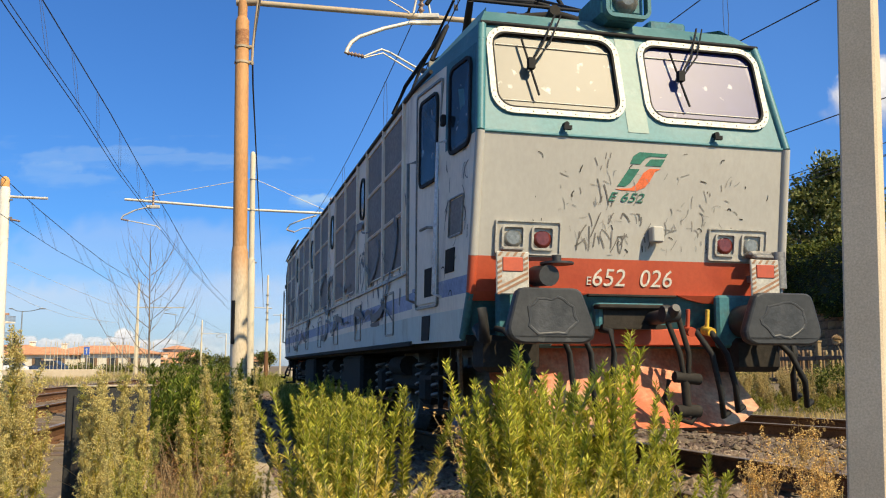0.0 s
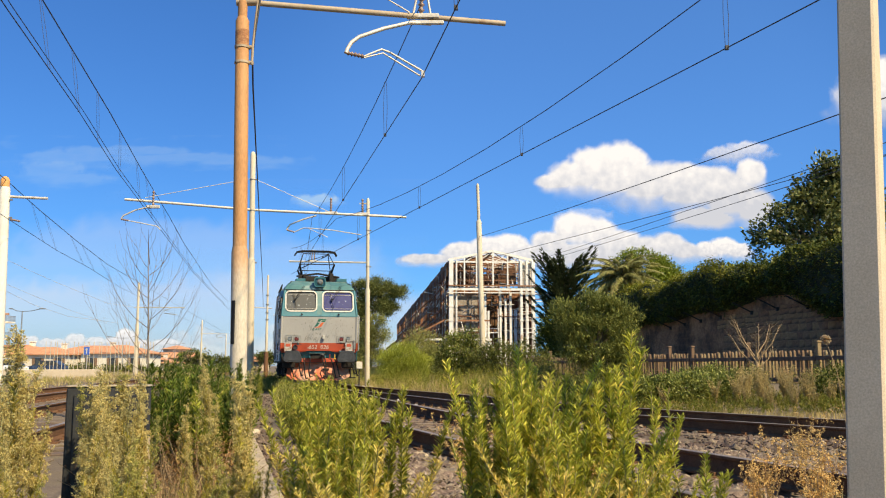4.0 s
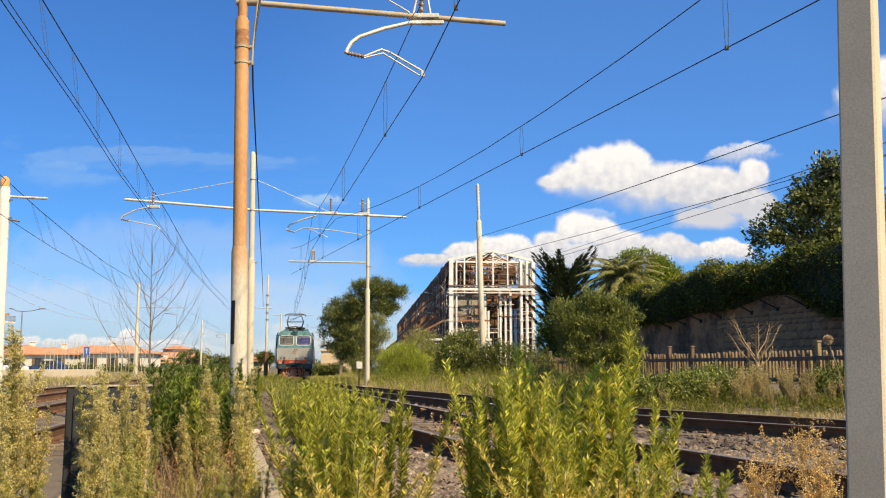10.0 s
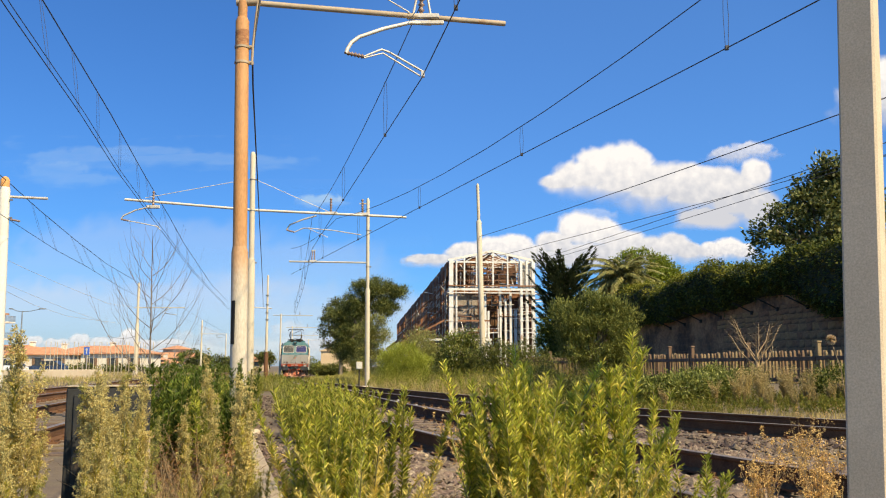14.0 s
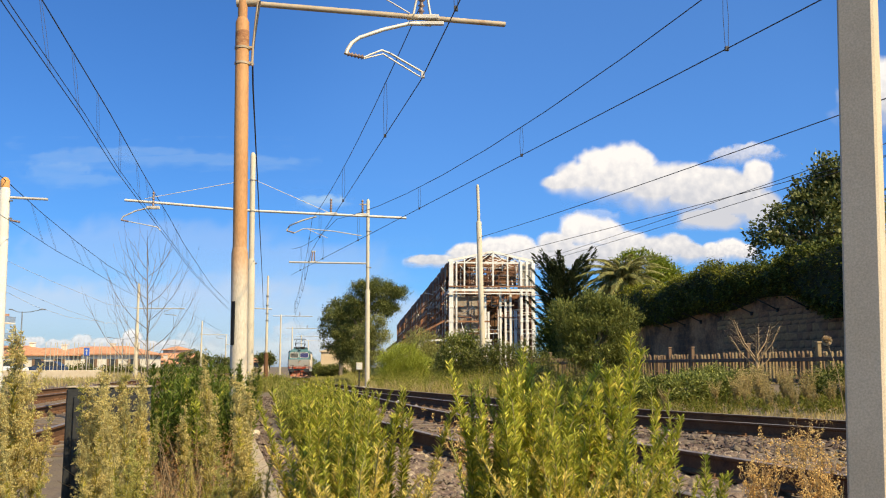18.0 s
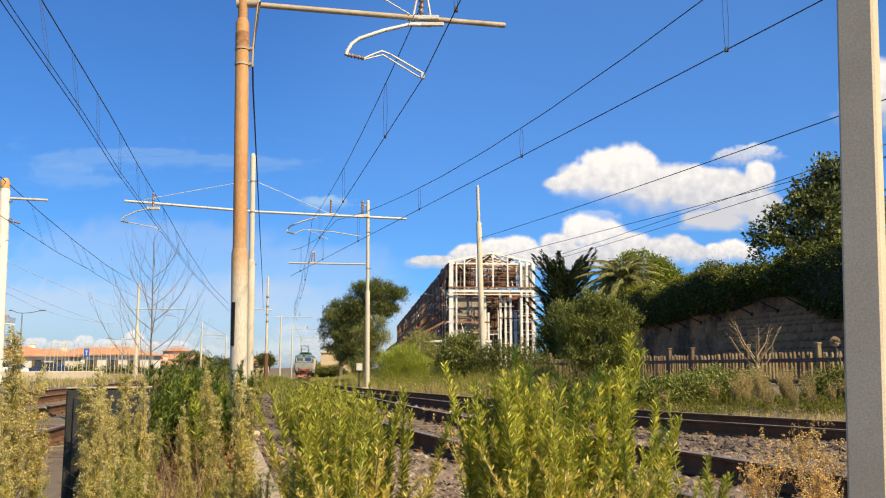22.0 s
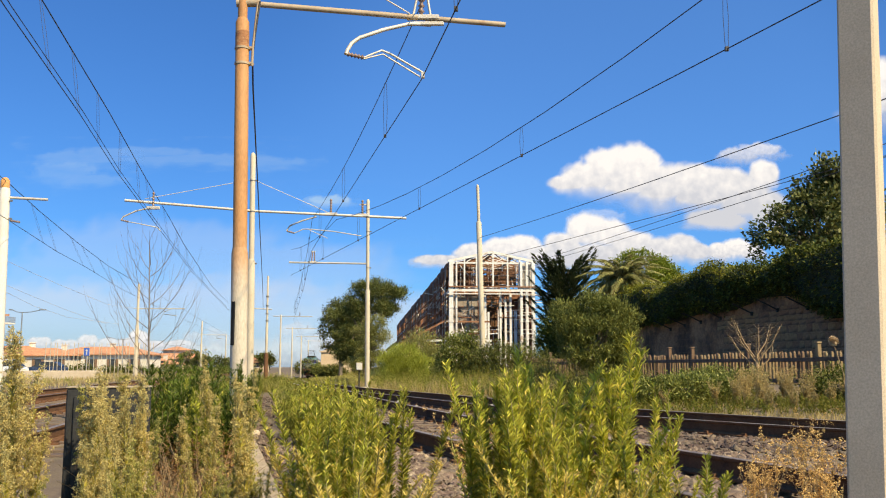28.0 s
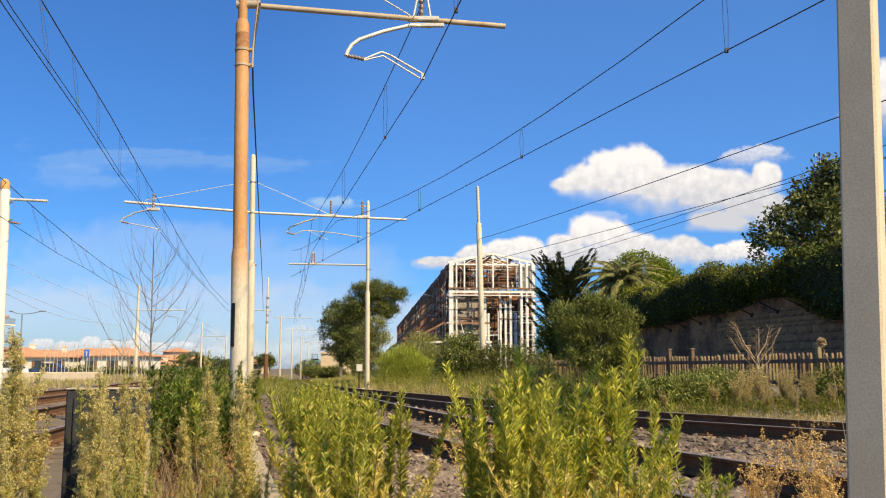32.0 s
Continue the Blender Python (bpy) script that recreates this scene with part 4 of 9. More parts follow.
for end in (1, -1):
    F = lambda x, z, o=0.0, e=end: fp(x, z, o, e)
    xs = [-1, -0.5, 0, 0.5, 1]

    def across(z0, z1, n=2, e=end):
        zs = [z0 + (z1 - z0) * i / n for i in range(n + 1)]
        return (lambda u, z: fp(u * row_at(z)[2], z, 0, e)), xs, zs
    sheet(*across(0.90, 1.24), M["teal_dark"], "front_skirt", label="deep teal front skirt")
    sheet(*across(1.24, 1.50), M["red"], "red_band", label="faded red front band")
    sheet(*across(1.50, 2.38), M["grey"], "nose_panel", label="scuffed grey nose panel")
    sheet(*across(3.28, 3.62), M["teal_pale"], "roof_front", label="sun-bleached teal roof front")
    for q in (-1, 1):
        lip = [(1.268 * q, 1.245), (0.36 * q, 1.245), (0.46 * q, 1.215), (0.6 * q, 1.19), (1.268 * q, 1.18)]
        part("band_lip", MB().loft([[F(x, z, 0.0) for x, z in lip], [F(x, z, 0.035) for x, z in lip]], cap=True), M["red"], loco)
    # Dark strip that stands in for the shadow under the band's arch.
    part("skirt_lip", MB().box(F(0, 1.235, 0.012), (0.72, 0.04, 0.02), ch=0.005), M["under"], loco)
    # windscreen surround with two openings
    wins = [(-1.10, -0.12), (0.12, 1.10)]
    holes = [rounded(a, b, 2.57, 3.21, 0.13) for a, b in wins]
    holed(F, [(-1.255, 2.38), (1.255, 2.38), (1.185, 3.12), (1.165, 3.28), (-1.165, 3.28), (-1.185, 3.12)], holes, "windscreen_surround", M["teal"])
    sheet(lambda u, z: F(u, z, 0.004), [-0.085, 0.085], [2.44, 2.8, 3.12, 3.27], M["teal_pale"], "centre_pillar", label="bleached teal pillar between the windscreens")
    part("visor_strip", MB().tube([F(-1.17, 3.27, 0.02), F(1.17, 3.27, 0.02)], 0.016, 6), M["black"], loco)
    for i, (a, b) in enumerate(wins):
        w = part("windscreen", slab(F, a + 0.006, b - 0.006, 2.576, 3.204, -0.02, -0.012, MB(), 0.12), M["glass_l"] if (i == 0) == (end == 1) else M["glass_r"], loco,
                 "dusty beige windscreen pane" if i == 0 else "violet heated windscreen pane")
        part("frame", ring(F, a - 0.04, b + 0.04, 2.53, 3.25, 0.044, -0.005, 0.024, MB(), 0.165), M["frame_white"], w, "off-white bolted window frame")
        part("gasket", ring(F, a + 0.002, b - 0.002, 2.572, 3.208, 0.016, -0.012, 0.02, MB(), 0.13), M["rubber"], w)
        bolts = MB()
        for k in range(22):
            pts = rounded(a - 0.018, b + 0.018, 2.552, 3.228, 0.145)
            t = k / 22 * len(pts)
            p, q = pts[int(t)], pts[(int(t) + 1) % len(pts)]
            c = (p[0] + (q[0] - p[0]) * (t % 1), p[1] + (q[1] - p[1]) * (t % 1))
            bolts.tube([F(c[0], c[1], 0.026), F(c[0], c[1], 0.029)], 0.0042, 6)
        for k in range(9):
            x = a + (b - a) * (k + 0.5) / 9
            for z in (2.55, 3.23):
                bolts.tube([F(x, z, 0.026), F(x, z, 0.029)], 0.0042, 6)
        part("bolts", bolts, M["under"], w)
        for zb in (3.10, 2.64):
            part("blind_bar", MB().tube([F(a + 0.04, zb, -0.008), F(b - 0.04, zb, -0.008)], 0.005, 5), M["frame_white"], w)
        c = a + 0.26
        wiper = part("wiper", MB().tube([F(c + 0.30, 3.42, 0.1), F(c + 0.12, 3.1, 0.09), F(c + 0.02, 2.93, 0.06)], 0.009, 5).tube(
            [F(c + 0.35, 3.42, 0.1), F(c + 0.17, 3.1, 0.09), F(c + 0.04, 2.93, 0.06)], 0.007, 5), M["black"], loco)
        part("blade", MB().tube([F(c - 0.03, 3.14, 0.045), F(c + 0.06, 2.68, 0.045)], 0.009, 5).box(F(c + 0.02, 2.93, 0.06), (0.05, 0.05, 0.08)), M["rubber"], wiper)
        part("washer_jet", MB().tube([F((a + b) / 2 + 0.02, 2.46, 0.0), F((a + b) / 2 + 0.02, 2.46, 0.05)], 0.02, 8).box(F((a + b) / 2 + 0.02, 2.43, 0.05), (0.06, 0.03, 0.03)), M["black"], loco)
    # cab inside
    part("cab_bulkhead", MB().box((0, (-FY + 1.45) * end, 2.3), (2.5, 0.05, 2.2)), M["cabwall"], loco)
    part("cab_desk", MB().box((0, (-FY + 0.42) * end, 2.2), (2.2, 0.5, 0.5), ch=0.05), M["cabwall"], loco)
    for x in (-0.6, 0.6):
        part("cab_seat", MB().box((x * end, (-FY + 1.1) * end, 2.3), (0.5, 0.14, 0.9), ch=0.05), M["black"], loco)
    # lamp clusters
    for s in (-1, 1):
        a, b = sorted((0.60 * s, 1.10 * s))
        lamp = part("lamp_panel", slab(F, a, b, 1.51, 1.755, 0.0, 0.012, MB()), M["grey"], loco, "grey panel with a clear and a red lamp")
        part("rim", ring(F, a, b, 1.51, 1.755, 0.014, 0.01, 0.026, MB(), 0.02, 2), M["letter_dim"], lamp)
        for x, mat, nm in ((0.965 * s, M["lens_clear"], "headlight"), (0.74 * s, M["lens_red"], "tail_light")):
            part("bezel", ring(F, x - 0.088, x + 0.088, 1.545, 1.72, 0.016, 0.01, 0.032, MB(), 0.03, 3), M["letter_dim"], lamp)
            c0, c1 = F(x, 1.633, 0.008), F(x, 1.633, 0.024)
            part(nm, MB().tube([c0, c0.lerp(c1, 0.5), c1], [0.074, 0.07, 0.05], 18), mat, lamp)
    part("socket_box", MB().box(F(0.145, 1.685, 0.05), (0.09, 0.08, 0.12), ch=0.01), M["grey"], loco)
    # the marking: plain curved bands, green over orange
    for pts, mat in (([(-0.073, 2.205), (-0.047, 2.262), (-0.001, 2.294), (0.233, 2.291), (0.217, 2.267), (0.098, 2.267), (0.051, 2.251), (0.010, 2.205)], "green"), ([(0.051, 2.197), (0.093, 2.245), (0.212, 2.251), (0.181, 2.197)], "green"),
                     ([(-0.167, 2.037), (-0.079, 2.168), (0.007, 2.168), (-0.063, 2.064), (-0.104, 2.037)], "green"),
                     ([(-0.180, 2.016), (-0.058, 2.026), (-0.011, 2.059), (0.041, 2.144), (0.087, 2.176), (0.181, 2.179), (0.134, 2.155), (0.093, 2.080), (0.056, 2.037), (-0.011, 2.008), (-0.136, 2.008)], "orange")):
        part("marking", MB().loft([[F(x, z, 0.001) for x, z in pts], [F(x, z, 0.004) for x, z in pts]], cap=True), M[mat], loco, "plain curved band of the painted marking")
    T = pose(0, 0, 0, 90 + LEAN_LOW, 0, 0)
    turn = pose(0, 0, 0) if end == 1 else pose(0, 0, 0, 0, 0, 180)
    lettering("E 652", 0.098, M["green"], turn @ Matrix.Translation(fp(-0.10, 1.925, 0.005)) @ T @ Matrix.Diagonal((1.3, 1, 1, 1)), loco, "small dark green class lettering", 0.35)
    T2 = pose(0, 0, 0, 90 + 10.9, 0, 0)
    lettering("652", 0.185, M["letter"], turn @ Matrix.Translation(fp(-0.20, 1.305, 0.006)) @ T2, loco, "pale painted running number", 0.12)
    lettering("026", 0.185, M["letter"], turn @ Matrix.Translation(fp(0.185, 1.305, 0.006)) @ T2, loco, "pale painted running number", 0.12)
    lettering("E", 0.09, M["letter"], turn @ Matrix.Translation(fp(-0.355, 1.31, 0.006)) @ T2, loco, "pale painted running number")
    scrawl(F, -0.62, 0.85, 1.52, 2.15, 70, "scrawl", M["ink_thin"], 0.0022, 5 + end, 0.05, bends=(0.05, -0.1, 0.2))
    scrawl(F, -0.5, 0.12, 1.53, 1.84, 30, "scrawl", M["ink_worn"], 0.004, 9 + end, 0.09, slants=(1.45, 1.6, 1.3, 1.75, 0.4), bends=(0.04, -0.05, 0.15))
    scrawl(F, 0.2, 0.62, 1.53, 1.9, 26, "scrawl", M["ink_thin"], 0.003, 59 + end, 0.06, slants=(1.5, 1.2, 2.4, 0.4), bends=(0.3, -0.2))
    scrawl(F, -0.36, -0.2, 1.85, 2.32, 9, "scrawl", M["ink_worn"], 0.004, 77 + end, 0.09, slants=(1.5, 1.6), bends=(0.02, -0.03))
    scrawl(F, -1.0, 1.1, 1.55, 2.3, 26, "scrawl", M["under"], 0.0028, 19 + end, 0.045)
    part("crease_trim", MB().tube([F(-1.258, 2.38, 0.0), F(1.258, 2.38, 0.0)], 0.012, 6), M["teal"], loco)
    # roof lamp
    rl = part("roof_lamp", MB().box((0, (-FY + 0.36) * end, 3.54), (0.36, 0.55, 0.3), ch=0.06), M["teal_dark"], loco, "dark teal housing of the roof lamp")
    part("hood", ring(lambda x, z, o=0.0, e=end: Vector((x, (-FY + 0.09 - o) * e, z)), -0.19, 0.19, 3.38, 3.70, 0.03, 0, 0.07, MB(), 0.07), M["teal_dark"], rl)
    part("lens", MB().tube([(0, (-FY + 0.09) * end, 3.54), (0, (-FY + 0.06) * end, 3.54), (0, (-FY + 0.035) * end, 3.54)], [0.11, 0.1, 0.05], 18), M["lens_clear"], rl)
    # buffer beam, buffers and coupling
    part("buffer_beam", MB().box((0, (-FY + 0.36) * end, 1.0), (2.3, 0.12, 0.3), ch=0.02).box((-0.05 * end, (-FY + 0.06) * end, 1.08), (0.56, 0.1, 0.19), ch=0.02), M["teal_dark"], loco)
    part("coupling_slot", MB().box((-0.05 * end, (-FY + 0.0) * end, 1.145), (0.58, 0.1, 0.035), ch=0.01).box((-0.05 * end, (-FY + 0.005) * end, 1.0), (0.5, 0.07, 0.03)).box(
        (-0.05 * end, (-FY + 0.03) * end, 1.07), (0.46, 0.06, 0.12)), M["under"], loco)
    for s in (-1, 1):
        bx = 0.875 * s * end
        bf = part("buffer", MB().tube([(bx, (-FY + 0.1) * end, 1.05), (bx, (-FY - 0.2) * end, 1.05)], 0.125, 16).tube([(bx, (-FY - 0.2) * end, 1.05), (bx, (-FY - 0.44) * end, 1.05)], 0.085, 14), M["buffer"], loco)
        o = [(-0.235, 0.18), (0.215, 0.18), (0.325, -0.12), (0.27, -0.19), (-0.25, -0.19), (-0.315, -0.12)]
        if s > 0:
            o = [(-x, z) for x, z in o][::-1]
        rim = []
        for k in range(6):
            a, b, c = Vector(o[k - 1]), Vector(o[k]), Vector(o[(k + 1) % 6])
            u, v = b + (a - b).normalized() * 0.055, b + (c - b).normalized() * 0.055
            rim += [tuple(u.lerp(b, t).lerp(b.lerp(v, t), t)) for t in (0, 0.33, 0.67, 1)]
        part("head", MB().loft([[(bx + x * f, (-FY - y) * end, 1.05 + z * f) for x, z in rim] for y, f in ((0.40, 0.9), (0.42, 0.98), (0.44, 1.0), (0.478, 1.0), (0.494, 0.975), (0.502, 0.93))], cap=True), M["buffer"], bf, "wide greasy black buffer head")
        rr = random.Random(40 + s)
        worn = [(0.2 * math.cos(k * 0.2618) * rr.uniform(0.82, 1.06), 0.135 * math.sin(k * 0.2618) * rr.uniform(0.85, 1.1)) for k in range(24)]
        part("worn_patch", MB().loft([[(bx + x * f, (-FY - y) * end, 1.04 + z * f) for x, z in worn] for y, f in ((0.500, 1.0), (0.5065, 0.97), (0.5065, 0.9), (0.504, 0.86))], cap=True), M["scuffed"], bf, "scraped grey wear patch")
        part("base_plate", MB().box((bx, (-FY + 0.06) * end, 1.05), (0.42, 0.07, 0.4), ch=0.02), M["teal_dark"], bf)
        # striped lamp iron above the buffer
        fx = (-1.02 if s < 0 else 0.98) * end
        fl = part("marker_plate", MB().box((fx, (-FY - 0.13) * end, 1.36), (0.24, 0.02, 0.30), ch=0.006), M["letter_dim"], loco, "white plate with red slanting stripes")
        part("red_field", MB().box((fx, (-FY - 0.142) * end, 1.42), (0.15, 0.012, 0.10), ch=0.004), M["red"], fl)
        yp = (-FY - 0.1405) * end
        for k in range(7):
            zc = 1.205 + k * 0.036
            for xa, xb in (((-0.112, 0.112),) if k < 2 else ((-0.112, -0.08), (0.08, 0.112))):
                za, zb = zc + (xa + 0.112) * 0.5, zc + (xb + 0.112) * 0.5
                if zb + 0.018 < 1.505:
                    part("stripe", MB().prism([(fx + xa, yp, za), (fx + xb, yp, zb), (fx + xb, yp, zb + 0.018), (fx + xa, yp, za + 0.018)], (0, -0.003 * end, 0)), M["stripe_brown"], fl)
        for k in range(4):
            part("stripe", MB().prism([(fx - 0.11 + k * 0.055, yp, 1.478), (fx - 0.09 + k * 0.055, yp, 1.478), (fx - 0.072 + k * 0.055, yp, 1.505), (fx - 0.092 + k * 0.055, yp, 1.505)], (0, -0.003 * end, 0)), M["stripe_brown"], fl)
        part("bracket", MB().box((fx, (-FY - 0.03) * end, 1.38), (0.05, 0.2, 0.05)), M["steel"], fl)
        part("top_clip", MB().box((fx, (-FY - 0.12) * end, 1.53), (0.16, 0.06, 0.03), ch=0.01), M["steel"], fl)
    part("cable_socket", MB().tube([(-0.78 * end, (-FY + 0.05) * end, 1.36), (-0.78 * end, (-FY - 0.22) * end, 1.34)], 0.075, 14).tube(
        [(-0.70 * end, (-FY - 0.16) * end, 1.425), (-0.70 * end, (-FY - 0.16) * end, 1.44)], 0.12, 16).tube([(-0.7 * end, (-FY - 0.16) * end, 1.44), (-0.7 * end, (-FY - 0.16) * end, 1.49)], 0.035, 8), M["buffer"], loco, "black jumper cable socket")
    part("pipe_tap", MB().tube([(1.16 * end, (-FY - 0.05) * end, 1.3), (1.16 * end, (-FY - 0.05) * end, 1.58)], 0.055, 10).tube([(1.16 * end, (-FY - 0.05) * end, 1.2), (1.16 * end, (-FY - 0.05) * end, 1.3)], 0.025, 8).box(
        (1.0 * end, (-FY - 0.03) * end, 1.56), (0.2, 0.1, 0.05), ch=0.02), M["steel"], loco)
    cx, cy = 0.10 * end, (-FY - 0.28) * end
    part("coupling_hook", MB().tube([(cx, (-FY + 0.05) * end, 1.06), (cx, cy, 1.07), (cx, cy - 0.1 * end, 1.12)], [0.05, 0.055, 0.03], 10).tube([(cx - 0.06, cy, 1.08), (cx + 0.06, cy, 1.08)], 0.06, 10), M["buffer"], loco)
    part("screw_coupling", MB().tube([(cx - 0.03, cy, 1.06), (cx + 0.06, cy - 0.02 * end, 0.8), (cx + 0.1, cy, 0.62)], 0.02, 7).tube([(cx + 0.06, cy, 1.08), (cx + 0.13, cy - 0.02 * end, 0.8), (cx + 0.13, cy, 0.62)], 0.02, 7).tube(
        [(cx + 0.02, cy, 0.64), (cx + 0.22, cy, 0.62)], 0.04, 8).tube([(cx + 0.1, cy, 0.64), (cx + 0.12, cy, 0.36)], 0.032, 8).tube(
        [(cx - 0.02, cy, 0.62), (cx - 0.06, cy, 0.5), (cx + 0.0, cy, 0.36), (cx + 0.14, cy, 0.32), (cx + 0.22, cy, 0.42)], 0.02, 7).tube([(cx + 0.03, cy, 0.4), (cx + 0.21, cy, 0.4)], 0.045, 8), M["under"], loco)
    hoses = ((-0.66, -0.62, 0.45, "rubber"), (-0.50, -0.46, 0.35, "rubber"), (-0.28, -0.33, 0.4, "rubber"), (0.40, 0.52, 0.38, "rubber"), (0.52, 0.64, 0.42, "rubber"), (1.18, 1.12, 0.5, "rubber"), (-1.08, -0.86, 0.42, "rubber"), (1.0, 1.22, 0.45, "rubber"))
    for k, (x0, x1, zl, mt) in enumerate(hoses):
        yb = (-FY - 0.12) * end
        part("brake_hose", MB().tube([(x0 * end, (-FY + 0.06) * end, 0.98), (x0 * end, yb, 0.96), ((x0 * 0.5 + x1 * 0.5) * end, yb - 0.1 * end, 0.8), (x1 * end, yb - 0.1 * end, zl + 0.15), ((x1 + 0.05) * end, yb - 0.04 * end, zl - 0.03),
                                      ((x1 + 0.12) * end, yb, zl)], 0.022, 8), M[mt], loco)
    for x, mt in ((0.36, "red"), (0.52, "gold")):
        part("hose_tap", MB().tube([(x * end, (-FY - 0.06) * end, 0.98), (x * end, (-FY - 0.08) * end, 1.13)], 0.016, 7).tube([(x * end, (-FY - 0.02) * end, 0.98), (x * end, (-FY - 0.13) * end, 0.96)], 0.035, 8), M[mt], loco)
    for s in (-1, 1):
        # Dark box added to stand for the black void below each buffer.
        part("sand_box", MB().box((0.98 * s * end, (-FY + 0.16) * end, 0.80), (0.42, 0.34, 0.26), ch=0.04), M["under"], loco)
        part("end_pipe", MB().tube([(1.2 * s * end, (-FY + 0.1) * end, 0.98), (1.2 * s * end, (-FY - 0.03) * end, 0.9), (1.21 * s * end, (-FY - 0.02) * end, 1.12)], [0.05, 0.05, 0.035], 9), M["buffer"], loco)
    part("beam_plate", MB().box((0, (-FY + 0.2) * end, 0.93), (1.5, 0.06, 0.13), ch=0.01), M["red"], loco, "orange-red plate above the plough")
    # plough
    rows = []
    for z, y, w in ((0.93, 0.46, 0.98), (0.78, 0.43, 0.99), (0.62, 0.36, 1.01), (0.45, 0.22, 1.03), (0.32, 0.07, 1.05), (0.27, 0.0, 1.05)):
        rows.append([((k / 12 * 2 - 1) * w * end, (-FY + y + 0.22 * abs(k / 12 * 2 - 1) ** 1.6 - 0.10) * end, z + (0.13 if k in (0, 12) else 0.03 if k in (1, 11) else 0)) for k in range(13)])
    rows2 = [[(x, y + 0.025 * end, z) for x, y, z in r] for r in rows]
    part("snow_plough", MB().loft(rows, closed=False, smooth=True).loft([r for r in rows2], closed=False, smooth=True).loft([rows[-1], rows2[-1]], closed=False), M["plough"], loco, "scraped orange-red snow plough")
    for x in (-0.55, 0.55):
        part("plough_strut", MB().box((x, (-FY + 0.62) * end, 0.75), (0.08, 0.3, 0.4)), M["under"], loco)
    # cab sides
    for s in (-1, 1):
        C = lambda u, z, o=0.0, s=s, e=end: tp(u, z, o, s, e)
        us = [0, 0.25, 0.5, 0.75, 1]
        sheet(C, us, [0.90, 1.13], M["lowgrey"], "cab_sill")
        sheet(C, us, [1.13, 1.24], M["white"], "cab_side_lower")
        sheet(C, us, [1.24, 1.37], M["blue"], "blue_stripe", label="faded blue stripe along the side")
        sheet(C, us, [1.37, 1.50, 2.38], M["white"], "cab_side", label="dirty white cab side")
        sheet(C, [0, 0.45], [2.38, 3.12], M["teal_dark"], "cab_side_upper", label="dark teal upper cab side")
        sheet(C, [0.45, 1], [2.38, 3.12], M["white"], "cab_side_upper")
        sheet(C, us, [3.12, 3.28, 3.52, 3.62], M["teal"], "cab_roof_side")
        win = part("cab_window", slab(C, 0.10, 0.36, 2.34, 3.02, 0.0, 0.012, MB(), 0.08), M["glass"], loco, "dark side window of the cab")
        part("gasket", ring(C, 0.08, 0.38, 2.31, 3.05, 0.03, 0.0, 0.022, MB(), 0.1), M["rubber"], win)
        door = part("cab_door", slab(C, 0.50, 0.88, 1.22, 3.0, 0.0, 0.012, MB()), M["white"], loco, "dirty white cab door")
        part("door_frame", ring(C, 0.48, 0.90, 1.18, 3.04, 0.03, 0.0, 0.02, MB(), 0.03, 2), M["steel"], door)
        part("door_window", slab(C, 0.56, 0.82, 2.22, 2.92, 0.010, 0.02, MB(), 0.06), M["glass"], door)
        part("window_gasket", ring(C, 0.54, 0.84, 2.19, 2.95, 0.025, 0.008, 0.028, MB(), 0.08), M["rubber"], door)
        part("handle", MB().tube([C(0.6, 1.82, 0.012), C(0.6, 1.82, 0.06), C(0.72, 1.82, 0.06)], 0.012, 6), M["steel"], door)
        # Dark raised plates stand in for the shade inside these openings.
        part("kick_opening", slab(C, 0.56, 0.72, 1.27, 1.5, 0.008, 0.018, MB()), M["under"], door)
        part("step_recess", slab(C, 0.24, 0.38, 1.42, 1.6, 0.0, 0.008, MB()), M["under"], loco)
        part("foot_recess", slab(C, 0.62, 0.78, 0.92, 1.12, 0.0, 0.006, MB()), M["black"], loco)
        for u in (0.44, 0.94):
            part("handrail", MB().tube([C(u, 1.25, 0.0), C(u, 1.27, 0.07), C(u, 2.45, 0.07), C(u, 2.47, 0.0)], 0.014, 7), M["rail_white"] if u < 0.5 else M["steel"], loco)
        part("vent", ring(C, 0.14, 0.34, 1.68, 1.98, 0.02, 0, 0.015, MB(), 0.02, 2), M["steel"], loco)
        part("vent_panel", slab(C, 0.155, 0.325, 1.70, 1.96, 0.0, 0.006, MB()), M["grille"], loco)
        part("steps", MB().box(C(0.7, 0.62, -0.12), (0.2, 0.4, 0.03)).box(C(0.7, 0.34, -0.12), (0.2, 0.4, 0.03)).box(C(0.7, 0.62, -0.2) + Vector((0, -0.2, 0)), (0.04, 0.03, 0.6)).box(C(0.7, 0.62, -0.2) + Vector((0, 0.2, 0)), (0.04, 0.03, 0.6)), M["under"], loco)
        part("mirror", MB().box(C(0.40, 2.62, 0.05), (0.04, 0.06, 0.09), ch=0.01), M["black"], loco)
        scrawl(C, 0.1, 0.42, 1.7, 2.3, 12, "scrawl", M["ink"], 0.006, 31 + s + end, 0.12, 1.5)
        scrawl(C, 0.05, 0.95, 1.15, 2.2, 12, "scrawl", M["under"], 0.004, 41 + s + end, 0.12, 1.5)
        for za, zb, mt in ((0.92, 1.24, "teal_dark"), (1.24, 1.5, "red"), (1.5, 2.38, "grey"), (2.38, 3.12, "teal"), (3.12, 3.27, "teal")):
            part("corner_trim", MB().tube([C(0, za, -0.016), C(0, zb, -0.016)], 0.034, 10), M[mt], loco)

